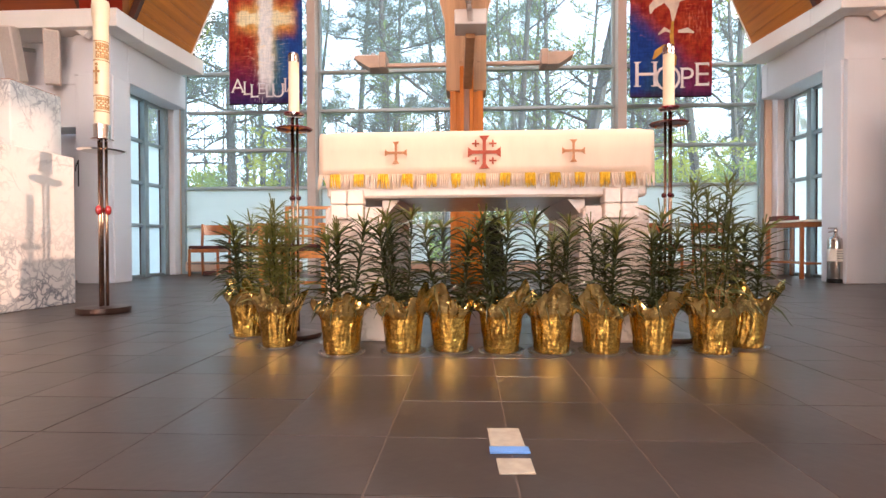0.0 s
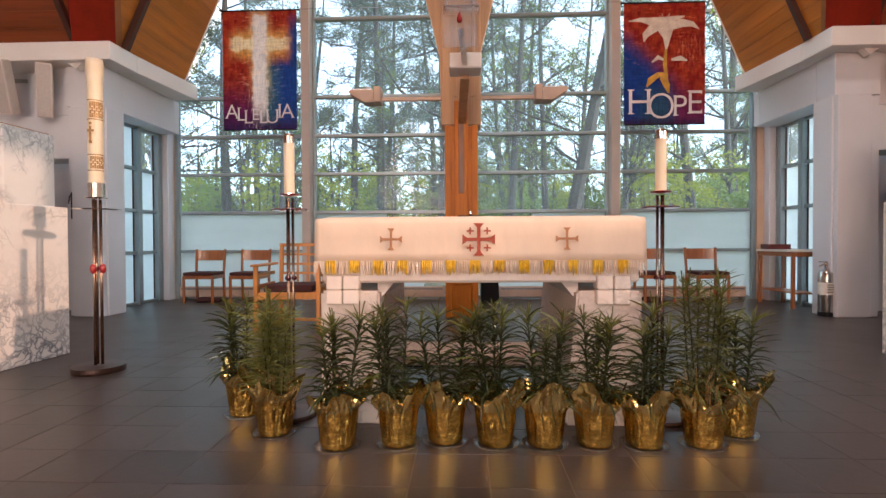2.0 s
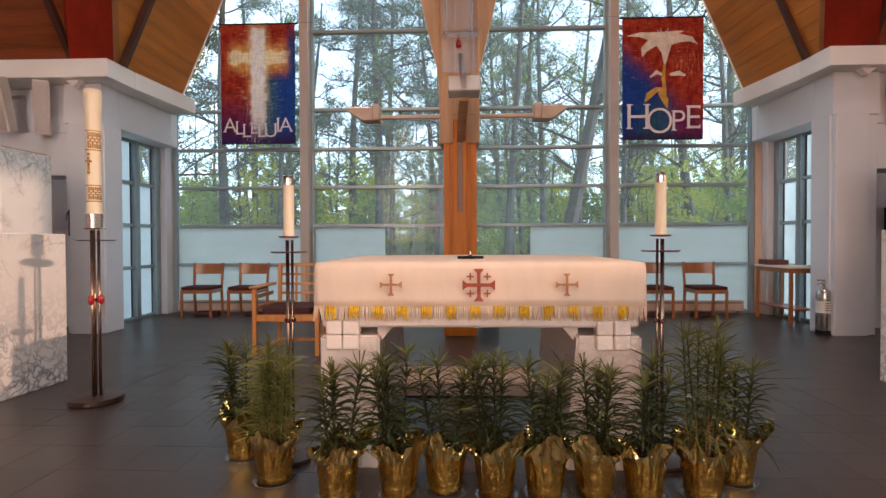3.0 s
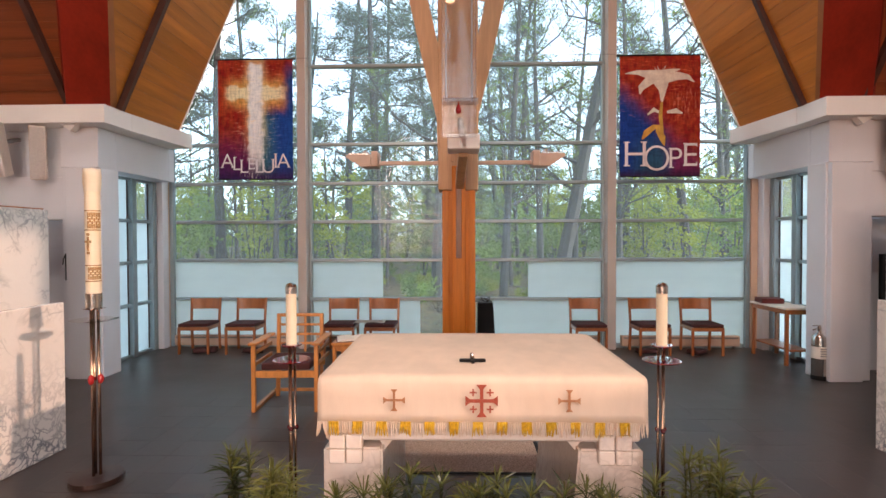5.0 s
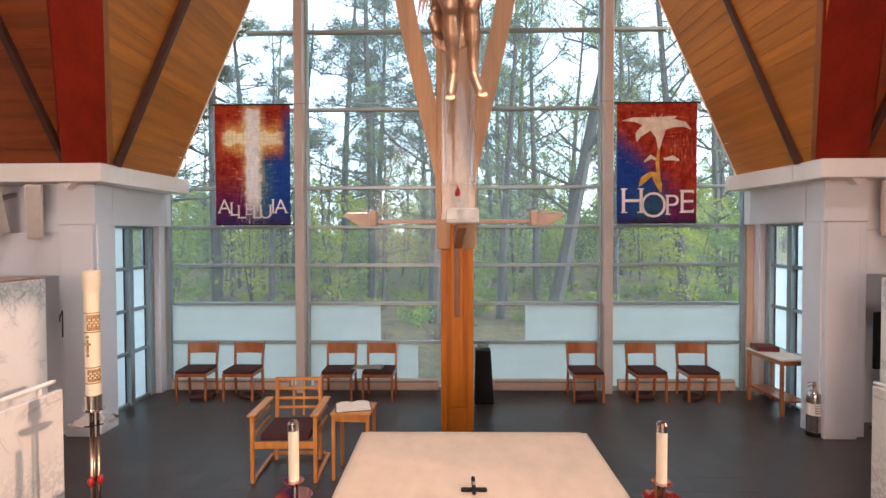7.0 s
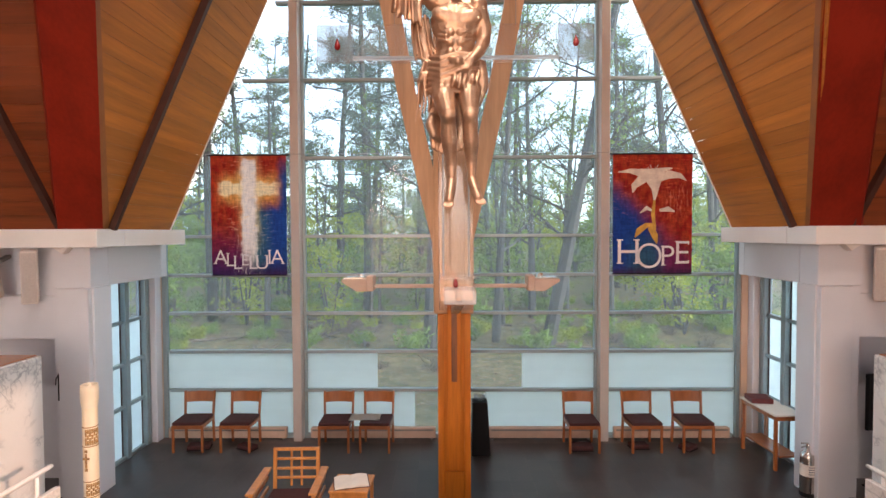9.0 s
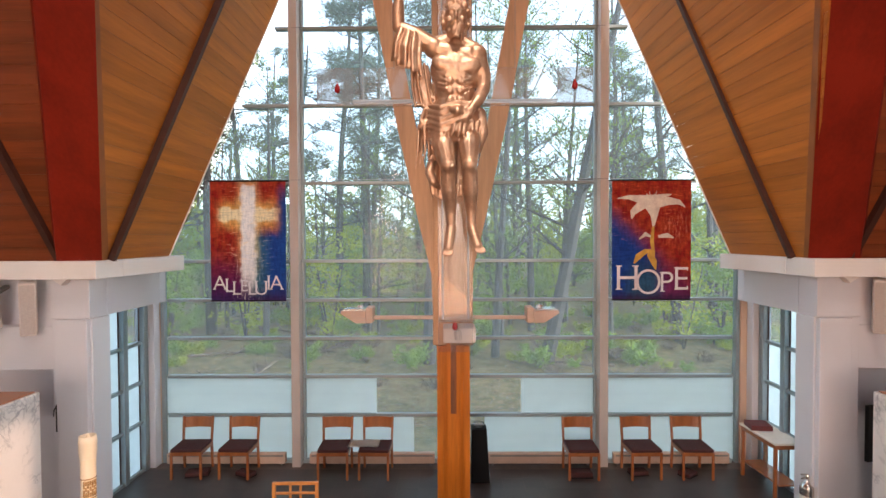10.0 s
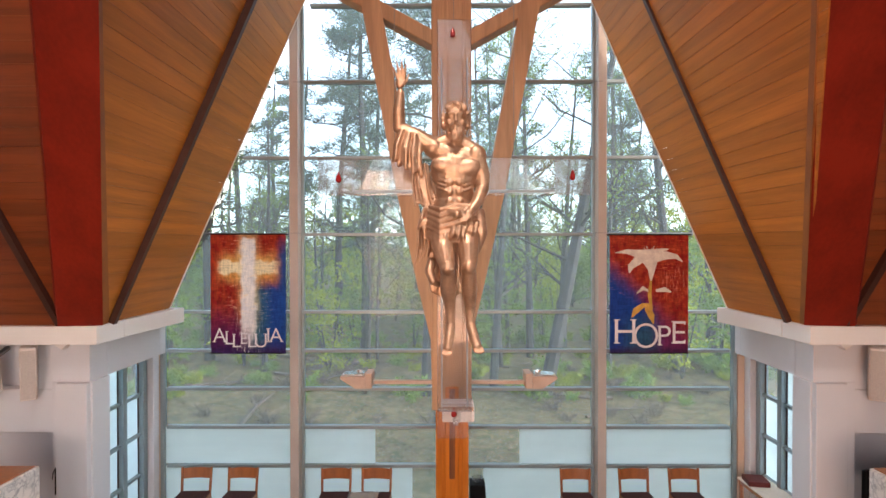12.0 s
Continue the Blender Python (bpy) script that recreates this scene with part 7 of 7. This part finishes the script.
# ---- potted lilies ----
M_SAUCER = glass_material("clear_plastic", (0.96, 0.96, 0.96), 0.5, 0.04, 0.12)
def build_lily(x, y, seed, stems, height, flare, tall=False):
    rng = random.Random(seed)
    t = root("potted_lily", "green lily plants without blooms in a gold-foil pot" if not tall else ("feathery olive-green plants in a gold-foil wrapped pot" if tall == "feathery" else "dense tall lily plants in a gold-foil wrapped pot"), "potted plant", group="potted lilies before the altar", at=pose(x, y, 0, 0, 0, 0))
    part("saucer", lathe(bmesh.new(), [(0.085, 0.001), (0.104, 0.002), (0.110, 0.014), (0.108, 0.014), (0.102, 0.006), (0.09, 0.005)], 28, cap=False), M_SAUCER, t, "clear plastic saucer", smooth=True)
    # foil: pleated cup with a torn, folded collar
    bm = bmesh.new()
    n, rings = 72, []
    prof = [(0.002, 0.006), (0.078, 0.006), (0.082, 0.012), (0.086, 0.04), (0.090, 0.07), (0.094, 0.10), (0.098, 0.13), (0.102, 0.165), (0.107, 0.178), (0.114, 0.190), (0.120, 0.202), (0.125, 0.214), (0.129, 0.226), (0.132, 0.238)]
    lobes = [(rng.uniform(0, 2 * math.pi), rng.uniform(0.25, 0.5), rng.uniform(0.5, 1.1)) for _ in range(4)]
    lobes += [(flare, 0.42, 1.75), (rng.uniform(4.1, 5.3), 0.38, rng.uniform(0.9, 1.5))]
    for j, (r, z) in enumerate(prof):
        ring = []
        for i in range(n):
            a = 2 * math.pi * i / n
            c, s_ = math.cos(a), math.sin(a)
            k = max(0.0, (j - 7) / 6)
            crush = noise.noise(Vector((c * 5, s_ * 5, seed))) * 0.005 + abs(noise.noise(Vector((c * 12, s_ * 12, z * 14 + seed)))) * 0.005 + noise.noise(Vector((c * 22, s_ * 22, z * 30 + seed))) * 0.003
            lift = 0.0
            for la, lw, lh in lobes:
                d = (a - la + math.pi) % (2 * math.pi) - math.pi
                lift = max(lift, lh * max(0.0, 1 - abs(d) / (1.9 * lw)))
            fold = noise.noise(Vector((c * 3.4, s_ * 3.4, seed * 2.3 + k * 1.6)))
            rr = 0.94 * r + (crush * (1.0 + 1.4 * k) if j > 1 else 0) + k * (0.024 * lift * k + 0.030 * fold)
            zz = z + k * (0.074 * lift - 0.020 + 0.030 * noise.noise(Vector((c * 6, s_ * 6, seed * 1.7 + k)))) + k * 0.012 * noise.noise(Vector((c * 18, s_ * 18, seed)))
            ring.append(bm.verts.new((rr * c, rr * s_, zz)))
        rings.append(ring)
    cb = bmesh.new()
    crumple = [[cb.verts.new(v.co) for v in ring] for ring in rings[8:]]
    for dst, rows in ((bm, rings[:9]), (cb, crumple)):
        for a, b in zip(rows, rows[1:]):
            for i in range(n):
                dst.faces.new((a[i], a[(i + 1) % n], b[(i + 1) % n], b[i]))
    for ring in rings[9:]:
        for v in ring:
            bm.verts.remove(v)
    part("foil_wrap", bm, M_FOIL, t, "crinkled gold foil wrap")
    part("foil_collar", cb, M_FOIL_COLLAR, t, "crumpled paler gold foil collar")
    part("soil", lathe(bmesh.new(), [(0.092, 0.165), (0.07, 0.176), (0.02, 0.18)], 24), M_SOIL, t)
    lb, yb = bmesh.new(), bmesh.new()

    def leaf(bm_, p, a, ln, up, droop, w):
        prev = None
        side = Vector((-math.sin(a), math.cos(a), rng.uniform(-1.1, 1.1))).normalized()
        for s in range(5):
            f = s / 4
            q = p + Vector((math.cos(a) * ln * f * math.cos(up * (1 - f)), math.sin(a) * ln * f * math.cos(up * (1 - f)), ln * (math.sin(up) * f - droop * f * f)))
            ww = w * (0.7 + 1.1 * f) * (1 - f) ** 0.6 if s < 4 else 0.0006
            tw = Vector((0, 0, 0.25 * ww))
            cur = (bm_.verts.new(q + side * ww + tw), bm_.verts.new(q - Vector((0, 0, 0.2 * ww))), bm_.verts.new(q - side * ww + tw))
            if prev:
                bm_.faces.new((prev[0], prev[1], cur[1], cur[0]))
                bm_.faces.new((prev[1], prev[2], cur[2], cur[1]))
            prev = cur

    for k in range(stems):
        a0 = rng.uniform(0, 2 * math.pi) if stems > 2 else k * math.pi + rng.uniform(-0.4, 0.4)
        r0 = 0.045 if stems > 1 else 0.01
        bx0, by0 = r0 * math.cos(a0) * 1.2, r0 * math.sin(a0) * 0.7
        h = height * rng.uniform(0.86, 1.04)
        tip = Vector((bx0 * 1.9 + rng.uniform(-0.02, 0.02), by0 * 1.8 + rng.uniform(-0.02, 0.02), h - 0.07))
        base = Vector((bx0, by0, 0.17))
        sb = bmesh.new()
        tube(sb, [base, base.lerp(tip, 0.5) + Vector((rng.uniform(-0.008, 0.008), 0, 0)), tip], [0.0045, 0.004, 0.0028], 6)
        part("stem", sb, M_LILY, t)
        if tall == "feathery":
            m = int(95 * rng.uniform(0.9, 1.1))
            for i in range(m):
                f = (i + 0.5) / m
                p = base.lerp(tip, 0.05 + 0.95 * f)
                leaf(lb, p, i * 2.399 + rng.uniform(-0.3, 0.3), rng.uniform(0.10, 0.17), rng.uniform(0.85, 1.25), rng.uniform(0.35, 0.8), rng.uniform(0.0032, 0.005))
        else:
            m = int((50 if not tall else 56) * rng.uniform(0.9, 1.1))
            for i in range(m):
                f = (i + 0.5) / m
                p = base.lerp(tip, 0.04 + 0.96 * f)
                a = i * 2.399 + rng.uniform(-0.3, 0.3)
                ln = (0.190 - 0.075 * f) * rng.uniform(0.75, 1.15) * (0.85 if tall else 1.0)
                young = rng.random() < max(0.03, (f - 0.76) * (2.6 if not tall else 4.0))
                up = rng.uniform(0.70, 1.05) + 0.50 * max(0, f - 0.55) / 0.45
                leaf(yb if young else lb, p, a, ln, up, rng.uniform(0.62, 1.15) * (1 - 0.62 * f), rng.uniform(0.0054, 0.0082) * (0.85 if tall else 1.0))
        # bare flower stalks left at the tip
        for i in range(rng.randint(1, 3)):
            d = Vector((rng.uniform(-0.25, 0.25), rng.uniform(-0.25, 0.25), 1)) * rng.uniform(0.05, 0.11)
            tube(yb, [tip - Vector((0, 0, 0.01)), tip + d * 0.55, tip + d], [0.0030, 0.0026, 0.0032], 5)
        for i in range(7):
            leaf(yb, tip, i * 2.4 + rng.uniform(-0.3, 0.3), rng.uniform(0.05, 0.095), rng.uniform(1.05, 1.45), rng.uniform(0.0, 0.2), 0.0046)
    part("leaves", lb, {"feathery": M_FEATHER, "dense": M_OLIVE}.get(tall, M_LILY), t, {"feathery": "fine feathery olive leaves", "dense": "olive-green narrow lily leaves"}.get(tall, "dark green narrow lily leaves"))
    part("young_leaves", yb, M_SHOOT, t, "yellow-green young leaves at the tips")
    if tall:
        db = bmesh.new()
        for i in range(34):
            a, r = rng.uniform(0, 2 * math.pi), rng.uniform(0.02, 0.085)
            p = Vector((r * math.cos(a), r * math.sin(a), 0.17))
            tube(db, [p, p * 1.15 + Vector((0, 0, 0.10)), p * 1.5 + Vector((rng.uniform(-0.03, 0.03), 0, rng.uniform(0.02, 0.12)))], [0.002, 0.0018, 0.001], 4)
        part("dry_straw", db, M_STRAW, t, "dry straw-coloured stems")


LILIES = [
    (-0.70, 2.955, 1, 4, 0.66, 2.6, False), (-0.43, 2.675, 2, 6, 0.70, 3.3, "feathery"),
    (-0.075, 2.52, 3, 4, 0.66, 0.35, False), (0.205, 2.56, 4, 4, 0.69, 5.6, False),
    (0.425, 2.60, 5, 4, 0.65, 4.4, False), (0.665, 2.575, 6, 4, 0.66, 5.3, False),
    (0.895, 2.57, 7, 4, 0.65, 4.8, False), (1.128, 2.58, 8, 4, 0.67, 4.2, False),
    (1.357, 2.575, 9, 4, 0.66, 5.6, False), (1.63, 2.585, 10, 6, 0.80, 0.3, "dense"),
    (1.85, 2.73, 11, 4, 0.70, 5.9, False),
]
for l in LILIES:
    build_lily(*l)


# ---- slate floor, laid last ----
TILE, GX, GY = 0.319, 0.298, 1.49


def tile_mesh():
    bm = bmesh.new()
    h = TILE / 2 - 0.002
    box(bm, -h, h, -h - 0.0008, h + 0.0008, -0.02, 0.0)
    top = [e for e in bm.edges if all(v.co.z > -0.01 for v in e.verts)]
    bmesh.ops.bevel(bm, geom=top, offset=0.0005, segments=1, affect='EDGES')
    return mesh_of("tile", bm, M_SLATE)


def build_floor():
    me = tile_mesh()
    rng = random.Random(4)
    near = (-2.6, 3.5, 1.0, 6.0)
    verts, faces = [], []
    i0, i1 = math.floor((CX - XEND - GX) / TILE), math.ceil((CX + XEND - GX) / TILE)
    j0, j1 = math.floor((-9.0 - GY) / TILE), math.floor((8.78 - GY) / TILE)
    hw, hl = TILE / 2 - 0.0011, TILE / 2 - 0.0006
    for i in range(i0, i1):
        for j in range(j0, j1):
            x, y = GX + (i + 0.5) * TILE, GY + (j + 0.5) * TILE
            z = rng.uniform(-0.0005, 0.0005)
            if near[0] < x < near[1] and near[2] < y < near[3]:
                ob = new("tile", me)
                ob.parent = floor_ob
                ob.location = (x, y, z)
                ob.rotation_euler = (rng.uniform(-0.0012, 0.0012), rng.uniform(-0.0012, 0.0012), math.pi * rng.randrange(2))
            else:
                k = len(verts)
                verts += [(x - hw, y - hl, z), (x + hw, y - hl, z), (x + hw, y + hl, z), (x - hw, y + hl, z)]
                faces.append((k, k + 1, k + 2, k + 3))
    m2 = bpy.data.meshes.new("slate_tiles")
    m2.from_pydata(verts, [], faces)
    m2.materials.append(M_SLATE_FAR)
    ob = new("slate_tiles", m2)
    ob.parent = floor_ob
    ob["kind"] = "stuff"


M_SLATE_FAR = material("slate_tile_far", (0.049, 0.038, 0.036), 0.345, vary=0.20, scale=2.2, bump=0.08, bump_scale=22, island=0.18, spec=0.6)
build_floor()
